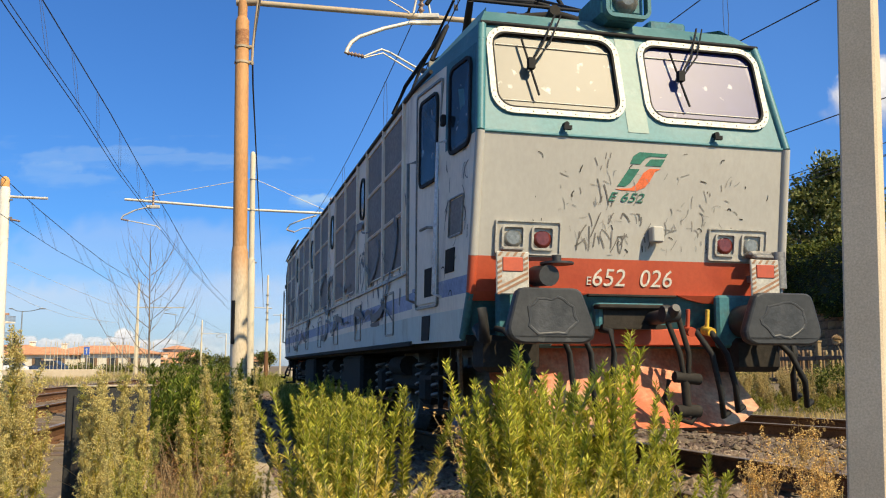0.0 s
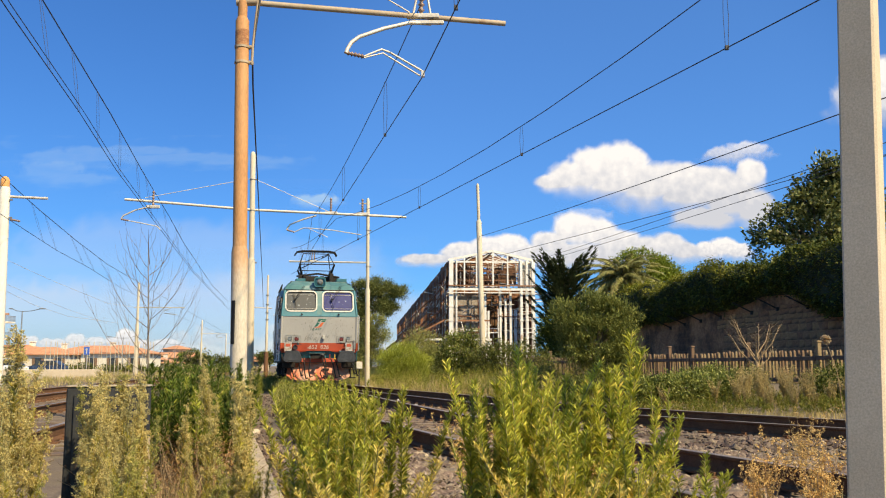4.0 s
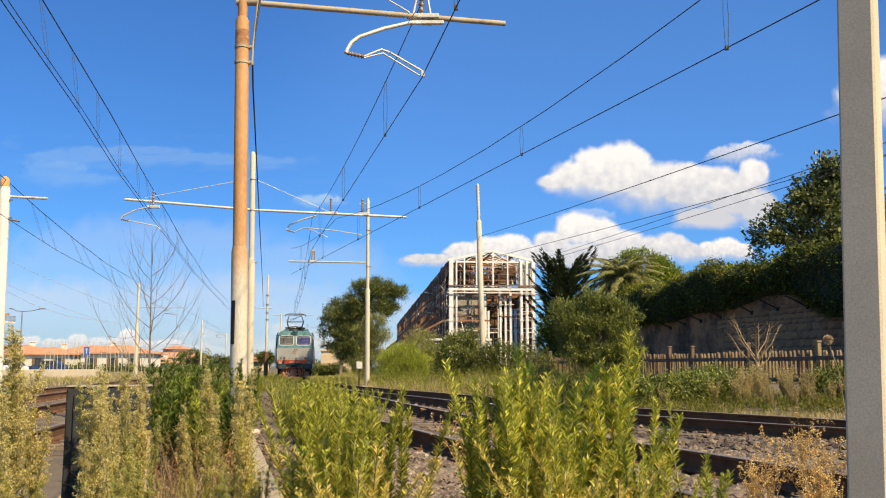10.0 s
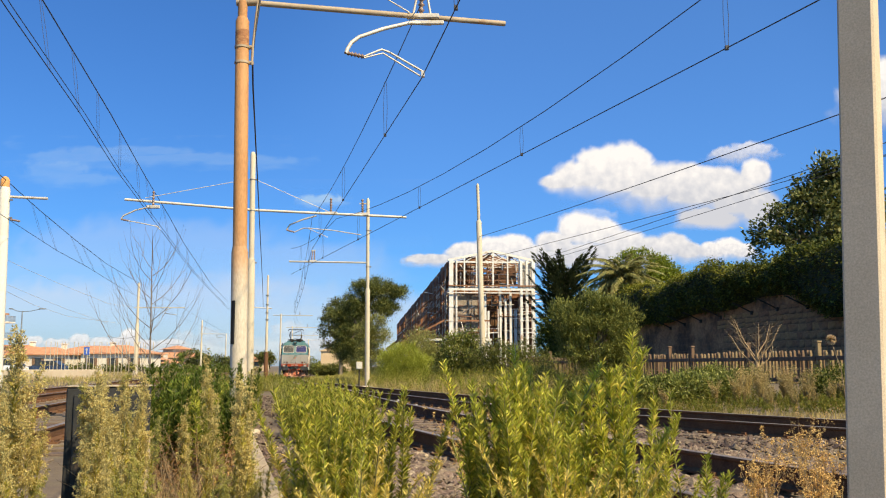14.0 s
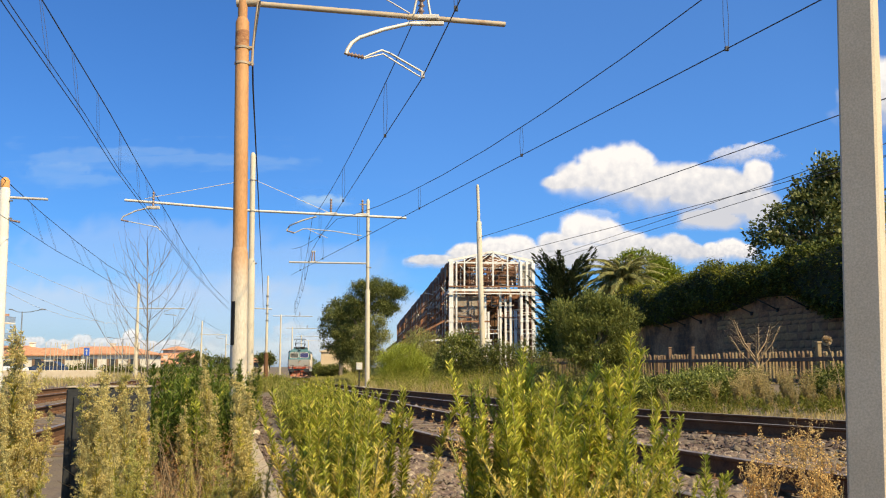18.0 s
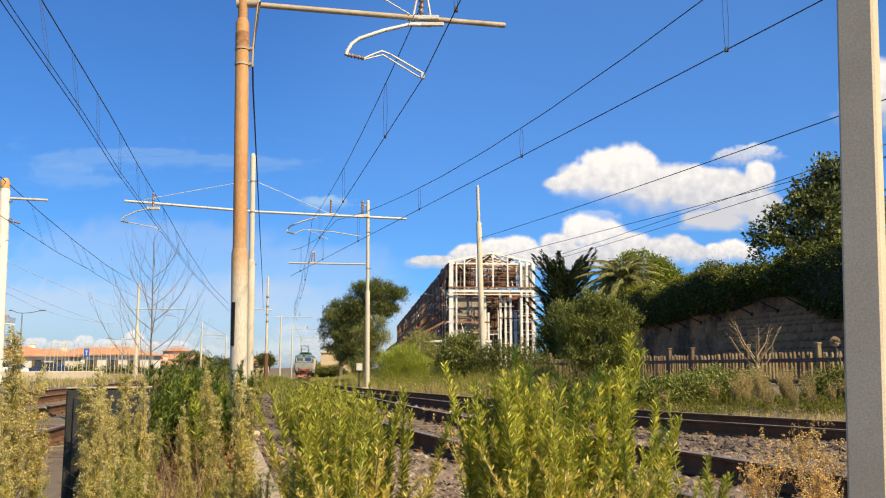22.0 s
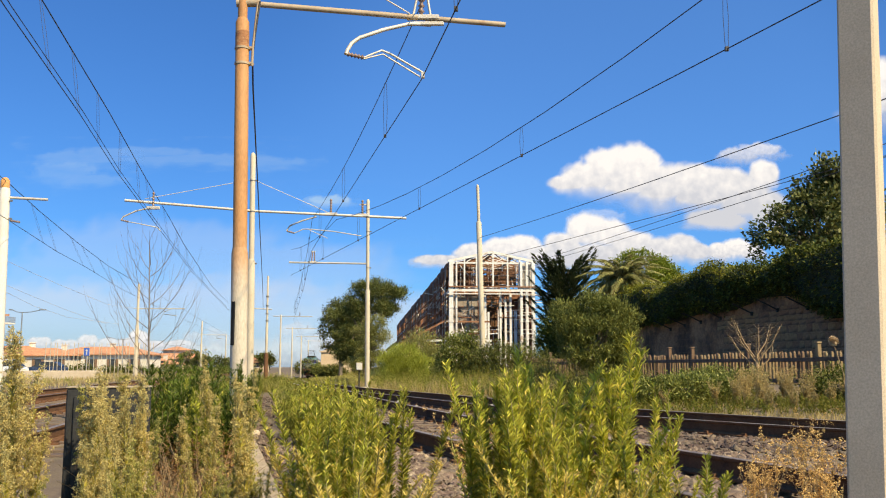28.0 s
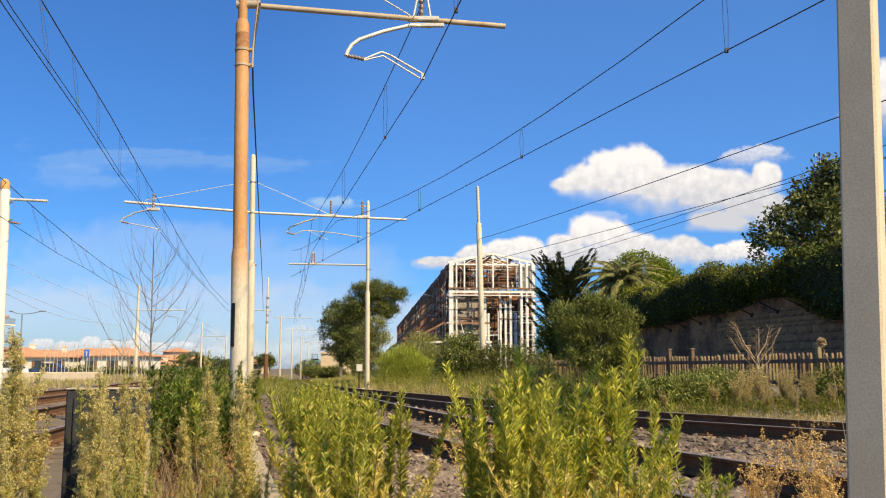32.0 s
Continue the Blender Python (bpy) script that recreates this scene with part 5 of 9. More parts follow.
# long sides
LEN = 2 * FY
for s in (-1, 1):
    S = lambda y, z, o=0.0, s=s: sp(y, z, o, s)
    ys = [BEND, 5, 8.3, 11.6, LEN - BEND]
    sheet(S, ys, [0.90, 1.13], M["lowgrey"], "side_sill", label="pale green-grey side sill")
    sheet(S, ys, [1.13, 1.20], M["white"], "side_lower")
    sheet(S, ys, [1.20, 1.34], M["blue"], "blue_stripe", label="faded blue stripe along the side")
    sheet(S, ys, [1.34, 1.53, 3.12], M["white"], "body_side", label="dirty white body side with sprayed scrawls")
    sheet(S, ys, [3.12, 3.28, 3.52, 3.62], M["roof"], "roof_side")
    part("gutter", MB().tube([S(0.9, 3.12, -0.02), S(BEND, 3.12, 0.01), S(LEN - BEND, 3.12, 0.01)], 0.018, 6), M["black"], loco)
    part("waist_rail", MB().box(S(LEN / 2, 1.535, 0.008), (0.03, LEN - 2 * BEND - 0.3, 0.03)), M["steel"], loco)
    part("sill_rail", MB().box(S(LEN / 2, 0.905, 0.0), (0.04, LEN - 2 * BEND, 0.04)), M["under"], loco)
    for g in range(5):
        y0 = 1.85 + g * 2.72
        for c in range(2):
            ya = y0 + c * 1.0
            for z0, z1 in ((1.62, 2.08), (2.12, 2.56), (2.60, 3.02)):
                gr = part("grille", slab(S, ya + 0.05, ya + 0.93, z0, z1, 0.0, 0.008, MB()), M["grille"], loco, "dusty grey ventilation grille")
                part("rim", ring(S, ya + 0.03, ya + 0.95, z0 - 0.015, z1 + 0.015, 0.025, 0.0, 0.02, MB(), 0.02, 2), M["white"], gr)
        if g < 5:
            ov = part("oval_window", slab(S, y0 + 2.18, y0 + 2.48, 2.42, 2.86, 0.0, 0.01, MB(), 0.13), M["glass"], loco, "small dark rounded window")
            part("gasket", ring(S, y0 + 2.155, y0 + 2.505, 2.395, 2.885, 0.03, 0.0, 0.02, MB(), 0.155), M["rubber"], ov)
        for yy in (y0 - 0.02, y0 + 1.0, y0 + 2.02):
            part("rib", MB().box(S(yy, 2.33, 0.012), (0.03, 0.035, 1.6)), M["white"], loco)
    for k in range(7):
        y = 2.3 + k * 1.95
        part("access_hatch", ring(S, y, y + 0.42, 1.0, 1.42, 0.02, 0, 0.012, MB(), 0.03, 2), M["steel"], loco)
    if s < 0:
        for k, (a, b) in enumerate(((1.7, 4.2), (4.0, 7.2), (7.0, 10.5), (10.0, 14.4))):
            scrawl(S, a, b, 1.15, 2.0, 16, "graffiti", M["ink"], 0.022, 60 + k, 0.5)
            scrawl(S, a, b, 1.5, 2.8, 14, "graffiti", M["ink"], 0.012, 80 + k, 0.3)
        for k, (a, b, zc, am) in enumerate(((2.0, 4.3, 1.75, 0.34), (3.6, 5.6, 2.3, 0.2), (4.6, 7.6, 1.7, 0.32), (7.4, 9.2, 2.0, 0.36), (8.8, 12.0, 1.65, 0.3), (11.5, 14.8, 2.0, 0.38), (5.2, 8.6, 1.28, 0.12), (2.4, 4.8, 1.25, 0.12), (10, 13.6, 1.25, 0.12))):
            tag_line(S, a, b, zc, am, 101 + k)
    # roof edge rails
    for y0 in (0.85, LEN - 2.5):
        part("roof_rail", MB().tube([S(y0, 3.2, 0.02), S(y0, 3.5, 0.12), S(y0 + 1.65, 3.5, 0.12), S(y0 + 1.65, 3.2, 0.02)], 0.02, 7).tube([S(y0 + 0.85, 3.2, 0.0), S(y0 + 0.85, 3.5, 0.12)], 0.016, 6), M["black"], loco)
part("roof_deck", MB().box((0, 0, 3.6), (1.93, LEN - 1.7, 0.06)), M["roof"], loco, "weathered grey-green roof deck")
part("floor_pan", MB().box((0, 0, 0.9), (2.5, LEN - 0.5, 0.08)), M["under"], loco)
for end in (1, -1):
    for x, w, y in ((-0.62, 0.34, 1.25), (0.78, 0.36, 1.1)):
        part("roof_box", MB().box((x * end, (-FY + y) * end, 3.68), (w, 0.5, 0.12), ch=0.02), M["teal_dark"], loco)
    part("horn_cluster", MB().tube([(-0.3 * end, (-FY + 1.1) * end, 3.7), (-0.3 * end, (-FY + 0.8) * end, 3.72)], [0.02, 0.05], 10).box((-0.22 * end, (-FY + 1.6) * end, 3.75), (0.5, 0.7, 0.22), ch=0.04), M["under"], loco)
for y in (-2.6, 0, 2.6):
    part("roof_cover", MB().box((0, y, 3.7), (1.4, 2.2, 0.16), ch=0.05), M["roof"], loco)

for end in (1, -1):
    rr = random.Random(8)
    for k in range(9):
        x = -0.62 + k * 0.155
        part("roof_gear", MB().box((x * end, (-FY + 1.75 + rr.uniform(-0.2, 0.3)) * end, 3.72 + rr.uniform(0, 0.1)), (rr.uniform(0.1, 0.2), rr.uniform(0.3, 0.6), rr.uniform(0.16, 0.34)), ch=0.02), M["under"], loco)
    part("roof_conduit", MB().tube([(-0.75 * end, (-FY + 1.5) * end, 3.86), (0.0, (-FY + 1.45) * end, 3.96), (0.75 * end, (-FY + 1.5) * end, 3.84)], 0.035, 7), M["under"], loco)


def pantograph(yc, raised):
    top = part("pantograph", MB().box((-0.5, yc, 3.86), (0.06, 1.7, 0.06)).box((0.5, yc, 3.86), (0.06, 1.7, 0.06)).box((0, yc - 0.7, 3.86), (1.1, 0.06, 0.06)).box((0, yc + 0.7, 3.86), (1.1, 0.06, 0.06)), M["black"], loco, "black diamond pantograph")
    for x in (-0.55, 0.55):
        for y in (-0.7, 0.7):
            part("insulator", insulator((x, yc + y, 3.62), (x, yc + y, 3.84), MB(), 0.06, 3), M["insulator"], top)
    hz, kz, ky = (5.0, 4.38, 1.12) if raised else (4.12, 4.02, 1.5)
    for sy in (-1, 1):
        lo, up = MB(), MB()
        for sx in (-1, 1):
            lo.tube([(sx * 0.48, yc + sy * 0.2, 3.9), (sx * 0.62, yc + sy * ky, kz)], [0.05, 0.036], 7)
            up.tube([(sx * 0.62, yc + sy * ky, kz), (sx * 0.46, yc + sy * 0.12, hz - 0.1)], 0.018, 6)
        lo.tube([(-0.64, yc + sy * ky, kz), (0.64, yc + sy * ky, kz)], 0.018, 6)
        up.tube([(-0.6, yc + sy * ky * 0.96, kz + 0.04), (0.46, yc + sy * 0.15, hz - 0.14)], 0.012, 6)
        part("lower_arm", lo, M["black"], top)
        part("upper_arm", up, M["black"], top)
        part("collector_bow", MB().tube([(-0.78, yc + sy * 0.14, hz - 0.18), (-0.7, yc + sy * 0.14, hz - 0.05), (-0.5, yc + sy * 0.14, hz - 0.01), (0.5, yc + sy * 0.14, hz - 0.01), (0.7, yc + sy * 0.14, hz - 0.05), (0.78, yc + sy * 0.14, hz - 0.18)], 0.028, 7), M["black"], top)
    part("bow_link", MB().tube([(-0.5, yc - 0.14, hz - 0.06), (-0.5, yc + 0.14, hz - 0.06)], 0.016, 6).tube([(0.5, yc - 0.14, hz - 0.06), (0.5, yc + 0.14, hz - 0.06)], 0.016, 6).tube([(-0.46, yc, hz - 0.1), (0.46, yc, hz - 0.1)], 0.016, 6), M["black"], top)


pantograph(-FY + 3.4, True)
pantograph(FY - 3.4, False)

# bogies and wheelsets
wheelsets = []
for by in (-5.2, 0, 5.2):
    bg = part("bogie", MB().box((-1.02, by, 0.62), (0.14, 3.4, 0.26), ch=0.03).box((1.02, by, 0.62), (0.14, 3.4, 0.26), ch=0.03).box((0, by, 0.6), (2.0, 0.5, 0.24), ch=0.03), M["under"], loco, "grimy black bogie")
    for s in (-1, 1):
        for a in (-1.075, 1.075):
            part("axle_box", MB().box((1.06 * s, by + a, 0.53), (0.22, 0.34, 0.32), ch=0.05), M["under"], bg)
            for d in (-0.32, 0.32):
                part("coil_spring", MB().tube([(1.08 * s + 0.07 * math.cos(k), by + a + d + 0.07 * math.sin(k), 0.42 + 0.34 * k / 25) for k in np.linspace(0, 25, 50)], 0.016, 5), M["steel"], bg)
        part("sand_pipe", MB().tube([(1.0 * s, by - 1.75, 0.9), (0.98 * s, by - 1.72, 0.4), (0.8 * s, by - 1.6, 0.14)], 0.022, 6), M["steel"], bg)
        part("brake_cylinder", MB().tube([(1.12 * s, by - 0.3, 0.72), (1.12 * s, by + 0.3, 0.72)], 0.1, 10), M["under"], bg)
    for a in (-1.075, 1.075):
        mb = MB().tube([(-0.98, 0, 0), (0.98, 0, 0)], 0.09, 12)
        for s in (-1, 1):
            prof = [(0.665, 0.55), (0.69, 0.545), (0.70, 0.52), (0.80, 0.515), (0.80, 0.44), (0.755, 0.42), (0.755, 0.14), (0.8, 0.12), (0.8, 0.0)]
            mb.loft([[(x * s, r * math.cos(q), r * math.sin(q)) for q in np.linspace(0, 2 * math.pi, 28, endpoint=False)] for x, r in prof], smooth=True)
            for k in range(6):
                q = k * math.pi / 3
                mb.box((0.77 * s, 0.28 * math.cos(q), 0.28 * math.sin(q)), (0.03, 0.07, 0.07))
        w = part("wheelset", mb, M["steel"], loco, "steel wheelset with worn treads")
        w.matrix_basis = pose(0, by + a, 0.515)
        wheelsets.append((w, by + a))
for y in (-2.6, 2.6):
    for s in (-1, 1):
        part("equipment_case", MB().box((1.02 * s, y, 0.6), (0.5, 1.5, 0.5), ch=0.04), M["under"], loco)


# ---------------- plants ----------------
M["leaf"] = leafy("lance_leaves", (0.18, 0.215, 0.024), (0.57, 0.53, 0.09), 0.25, 0.34, (0.76, 0.56, 0.14))
M["leaf_mid"] = leafy("mid_green_leaves", (0.15, 0.185, 0.022), (0.42, 0.42, 0.07), 0.2, 0.45, (0.5, 0.42, 0.08))
M["weed_mid"] = leafy("dull_green_weeds", (0.10, 0.125, 0.018), (0.26, 0.25, 0.045), 0.2, 0.35, (0.40, 0.27, 0.09))
M["leaf_yellow"] = leafy("yellowing_leaves", (0.60, 0.45, 0.09), (0.90, 0.72, 0.25), 0.15, 0.42)
M["leaf_brown"] = leafy("withered_leaves", (0.22, 0.115, 0.05), (0.44, 0.26, 0.12), 0.2, 0.3)
M["leaf_dark"] = leafy("dark_lance_leaves", (0.055, 0.095, 0.016), (0.15, 0.19, 0.03), 0.25, 0.35)
M["tuft"] = leafy("pale_seed_tufts", (0.50, 0.40, 0.145), (0.68, 0.56, 0.25), 0.14, 0.4)
M["gold_tuft"] = leafy("golden_dry_heads", (0.48, 0.29, 0.1), (0.76, 0.52, 0.22), 0.15, 0.35)
M["low_leaf"] = leafy("narrow_stem_leaves", (0.34, 0.30, 0.05), (0.60, 0.50, 0.115), 0.2, 0.45)
M["tuft_green"] = leafy("greenish_seed_heads", (0.30, 0.29, 0.07), (0.48, 0.43, 0.14), 0.15, 0.4)
M["stem"] = surf("plant_stem", (0.20, 0.19, 0.06), (0.29, 0.24, 0.1), 20, 0.8, 0, 0)
M["stem_dark"] = surf("dark_twig", (0.13, 0.10, 0.08), (0.2, 0.16, 0.125), 20, 0.85, 0, 0)
M["stem_brown"] = surf("dry_stem", (0.26, 0.17, 0.09), (0.36, 0.25, 0.14), 20, 0.85, 0, 0)
M["seed"] = leafy("tan_seed_head", (0.45, 0.33, 0.2), (0.6, 0.46, 0.3), 0.1, 0.3)
M["straw"] = leafy("dry_straw", (0.42, 0.31, 0.14), (0.6, 0.47, 0.24), 0.2, 0.3)
M["brown_straw"] = leafy("brown_dead_grass", (0.20, 0.11, 0.06), (0.33, 0.2, 0.11), 0.2, 0.2)
M["dry_bank"] = leafy("dry_bank_grass", (0.28, 0.22, 0.075), (0.54, 0.41, 0.19), 0.2, 0.3)
M["grass"] = leafy("rough_grass", (0.22, 0.22, 0.045), (0.44, 0.38, 0.13), 0.2, 0.35, (0.5, 0.42, 0.18))
# The hedge's shaded face is put into ivy, its sunlit top into hedge_top.
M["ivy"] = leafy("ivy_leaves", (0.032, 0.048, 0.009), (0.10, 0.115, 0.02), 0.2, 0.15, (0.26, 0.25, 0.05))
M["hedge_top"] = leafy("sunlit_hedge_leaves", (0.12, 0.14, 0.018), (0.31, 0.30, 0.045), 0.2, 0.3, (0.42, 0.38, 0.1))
M["broad"] = leafy("broad_tree_leaves", (0.09, 0.115, 0.026), (0.26, 0.27, 0.07), 0.2, 0.35, (0.42, 0.4, 0.16))
M["pine"] = leafy("pine_needles", (0.055, 0.075, 0.022), (0.17, 0.18, 0.055), 0.2, 0.25, (0.30, 0.28, 0.09))
M["fig"] = leafy("large_dark_tree_leaves", (0.048, 0.065, 0.02), (0.185, 0.195, 0.065), 0.2, 0.25, (0.40, 0.38, 0.2))
M["broom"] = leafy("broom_twigs", (0.22, 0.26, 0.035), (0.40, 0.42, 0.08), 0.15, 0.3)
M["cypress"] = leafy("dark_conifer_sprays", (0.03, 0.045, 0.02), (0.085, 0.10, 0.042), 0.2, 0.2)
M["bush"] = leafy("grey_green_bush_leaves", (0.07, 0.088, 0.025), (0.22, 0.225, 0.06), 0.25, 0.3)
M["bush_grey"] = leafy("pale_grey_green_leaves", (0.2, 0.21, 0.065), (0.44, 0.42, 0.14), 0.2, 0.3)
M["bush_bright"] = leafy("bright_green_bush_leaves", (0.15, 0.2, 0.025), (0.3, 0.35, 0.06), 0.2, 0.35)
M["palm"] = leafy("palm_fronds", (0.11, 0.125, 0.035), (0.36, 0.34, 0.13), 0.25, 0.3, (0.5, 0.42, 0.2))
M["bark"] = surf("grey_brown_bark", (0.11, 0.085, 0.06), (0.2, 0.16, 0.12), 6, 0.95, 0, 0.6, 30, (1, 1, 0.3))


def blades(P, D, L, W, droop=0.25):
    """Leaf blades as folded diamonds: base points, directions, lengths and widths."""
    P, D = np.asarray(P, float), np.asarray(D, float)
    n = len(P)
    L, W = np.broadcast_to(L, n)[:, None], np.broadcast_to(W, n)[:, None]
    D = D / np.linalg.norm(D, axis=1, keepdims=True)
    S = np.cross(D, rng.normal(size=(n, 3)) * 0.35 + np.array([0, 0, 1.0]))
    S /= np.linalg.norm(S, axis=1, keepdims=True) + 1e-9
    U = np.cross(S, D)
    mid = P + D * L * 0.45
    V = np.stack([P, mid + S * W - U * W * 0.1, P + D * L - np.array([0, 0, 1.0]) * L * droop, mid - S * W - U * W * 0.1], 1).reshape(-1, 3)
    F = [(4 * i, 4 * i + 1, 4 * i + 2, 4 * i + 3) for i in range(n)]
    return V.tolist(), F


def leaf_mesh(name, mat, sets):
    V, F = [], []
    for v, f in sets:
        o = len(V)
        V += v
        F += [tuple(o + i for i in q) for q in f]
    me = bpy.data.meshes.new(name)
    me.from_pydata(V, [], F)
    me.materials.append(mat)
    return me


def unit(n):
    a = rng.uniform(0, 2 * math.pi, n)
    return np.column_stack((np.cos(a), np.sin(a), np.zeros(n)))


def stalk(h, lean, bow, k=6):
    a = rng.uniform(0, 6.28)
    t = np.linspace(0, 1, k)
    r = lean * h * t + bow * h * t * t
    return np.column_stack((r * math.cos(a), r * math.sin(a), h * t * (1 - 0.1 * abs(lean))))


def on(path, t):
    x = t * (len(path) - 1)
    i = np.clip(x.astype(int), 0, len(path) - 2)
    return path[i] + (path[i + 1] - path[i]) * (x - i)[:, None]


def leafy_plant(h=0.85, stems=8, leaves=75, leaf=0.062, mats=("leaf", "leaf_yellow"), spread=0.22, low=0.12, bare=0.18):
    """Upright weed: several stems clothed in narrow leaves, the lower ones yellow, the lowest withered."""
    sm, up, dn, old = MB(), [], [], []
    for s in range(stems):
        hh = h * (1.0 if s == 0 else rng.uniform(0.45, 1.0))
        p = stalk(hh, rng.uniform(0.02, spread), rng.uniform(-0.15, 0.2)) + np.append(rng.normal(0, 0.05, 2), 0)
        sm.tube(p.tolist(), [0.005, 0.0045, 0.004, 0.0035, 0.003, 0.0015], 4, cap=False)
        t = np.sort(low + (1 - low) * rng.uniform(0, 1.0, leaves) ** 0.85)
        P = on(p, t)
        D = unit(leaves) + np.array([0, 0, 1.0]) * (0.42 + 0.95 * t[:, None]) + rng.normal(0, 0.22, (leaves, 3))
        L = leaf * (1.25 - 0.55 * t) * rng.uniform(0.6, 1.25, leaves)
        edge = rng.uniform(0.15, 0.7)
        yellow = t < edge * rng.uniform(0.3, 1.4, leaves)
        dead = t < bare * rng.uniform(0.5, 2.2, leaves)
        for sel, out, dr in ((~yellow & ~dead, up, 0.1), (yellow & ~dead, dn, 0.2), (dead, old, 0.55)):
            if sel.any():
                out.append(blades(P[sel], D[sel], L[sel], L[sel] * 0.088, dr))
    sets = [("foliage", up, mats[0]), ("lower_foliage", dn, mats[1]), ("withered_foliage", old, "leaf_brown")]
    return [("stem", sm.mesh("stem", M["stem"]))] + [(n, leaf_mesh(n, M[m], q)) for n, q, m in sets if q]


def plume_plant(h=1.0, stems=3, twigs=26, mats=("tuft", "low_leaf"), wide=0.115):
    """Tall weed gone to seed: leafy below, the upper half a plume of rising twigs with tufted heads."""
    sm, tu, gr = MB(), [], []
    for s in range(stems):
        hh = h * (1.0 if s == 0 else rng.uniform(0.5, 0.9))
        p = stalk(hh, rng.uniform(0.0, 0.1), rng.uniform(-0.04, 0.06)) + np.append(rng.normal(0, 0.04, 2), 0)
        sm.tube(p.tolist(), [0.006, 0.005, 0.0045, 0.004, 0.003, 0.0015], 4, cap=False)
        t = np.sort(rng.uniform(0.46, 1.0, twigs))
        B = on(p, t)
        D = unit(twigs) * rng.uniform(0.3, 0.7, (twigs, 1)) + np.array([0, 0, 1.0])
        D /= np.linalg.norm(D, axis=1, keepdims=True)
        LN = wide * (1.1 - t) * 1.5 * rng.uniform(0.5, 1.25, twigs) + 0.03
        for b, d, l in zip(B, D, LN):
            sm.tube([b.tolist(), (b + d * l).tolist()], [0.0018, 0.001], 3, cap=False)
            heads = max(4, int(l * 75))
            q = np.repeat(b + d * l * (0.35 + 0.72 * rng.uniform(0, 1, (heads, 1)) ** 0.7) + rng.normal(0, 0.011, (heads, 3)), 13, 0)
            v = rng.normal(size=(len(q), 3)) + np.array([0, 0, 0.8])
            tu.append(blades(q + v * 0.003, v, 0.012 * rng.uniform(0.6, 1.4, len(q)), 0.0028, 0.0))
        n = 260
        t = rng.uniform(0.03, 0.8, n)
        gr.append(blades(on(p, t), unit(n) + np.array([0, 0, 1.3]), 0.062 * rng.uniform(0.6, 1.2, n) * (1.1 - 0.5 * t), 0.0042, 0.15))
    return [("stem", sm.mesh("stem", M["stem"])), ("seed_plume", leaf_mesh("seed_plume", M[mats[0]], tu)), ("foliage", leaf_mesh("foliage", M[mats[1]], gr))]


def dead_plant(h=0.4, twigs=34):
    """A brittle tangle of leafless brown twigs."""
    sm, lf = MB(), []
    for k in range(twigs):
        p = stalk(h * rng.uniform(0.35, 1.0), rng.uniform(0.1, 1.1), rng.uniform(-0.3, 0.4)) + np.append(rng.normal(0, 0.06, 2), 0)
        sm.tube(p.tolist(), [0.0032, 0.0028, 0.0024, 0.002, 0.0014, 0.0008], 3, cap=False)
        t = rng.uniform(0.1, 1, 14)
        lf.append(blades(on(p, t), unit(14) + np.array([0, 0, 0.2]), 0.03, 0.003, 0.5))
    return [("stem", sm.mesh("stem", M["stem_brown"])), ("withered_foliage", leaf_mesh("withered_foliage", M["leaf_brown"], lf))]


def tuft_plant(h=0.45, count=130, mat="straw", spread=0.6, wide=0.0028):
    """A tuft of bowed grass blades."""
    P = np.column_stack((rng.normal(0, 0.06, count), rng.normal(0, 0.06, count), np.zeros(count)))
    D = unit(count) * rng.uniform(0.05, spread, (count, 1)) + np.array([0, 0, 1.0])
    return [("grass_blade", leaf_mesh("grass_blade", M[mat], [blades(P, D, h * rng.uniform(0.4, 1.1, count), wide, 0.15)]))]


def wiry_plant(h=0.55, twigs=26, mat="gold_tuft"):
    """A dried herb: wiry brown branches with tufts of straw-coloured seed."""
    sm, tu = MB(), []
    for k in range(twigs):
        p = stalk(h * rng.uniform(0.5, 1.0), rng.uniform(0.05, 0.3), rng.uniform(-0.05, 0.2))
        sm.tube(p.tolist(), [0.003, 0.0026, 0.0022, 0.0018, 0.0014, 0.0008], 3, cap=False)
        n = 140
        t = np.repeat(rng.uniform(0.4, 1, 14), 10)
        q = on(p, t) + np.repeat(rng.normal(0, 0.016, (14, 3)), 10, 0)
        v = rng.normal(size=(n, 3)) + np.array([0, 0, 0.5])
        tu.append(blades(q + v * 0.003, v, 0.013 * rng.uniform(0.6, 1.4, n), 0.0042, 0.1))
    return [("stem", sm.mesh("stem", M["stem_brown"])), ("seed_plume", leaf_mesh("seed_plume", M[mat], tu))]


def kinds(name, label, category, group, makers):
    """One hidden-free set of plant meshes per variant; plants are set out by sow()."""
    return [(name, label, category, group, mk) for mk in makers]


sway = []


def sow(kind, x, y, scale=1.0, rz=None, lean=0.0, moves=0.0, label=None):
    name, lab, cat, grp, parts = kind
    z = ground_z(x, y)
    m = pose(x, y, z - 0.01, lean, 0, random.uniform(0, 360) if rz is None else rz)
    ob = thing(name, label or lab, cat, m, grp)
    for pn, me in parts:
        o = part(pn, me, None, ob)
        o.scale = (scale, scale, scale)
        o["kind"] = "stuff"
    if moves:
        sway.append((ob, m, moves, random.uniform(0, 6.28)))
    return ob


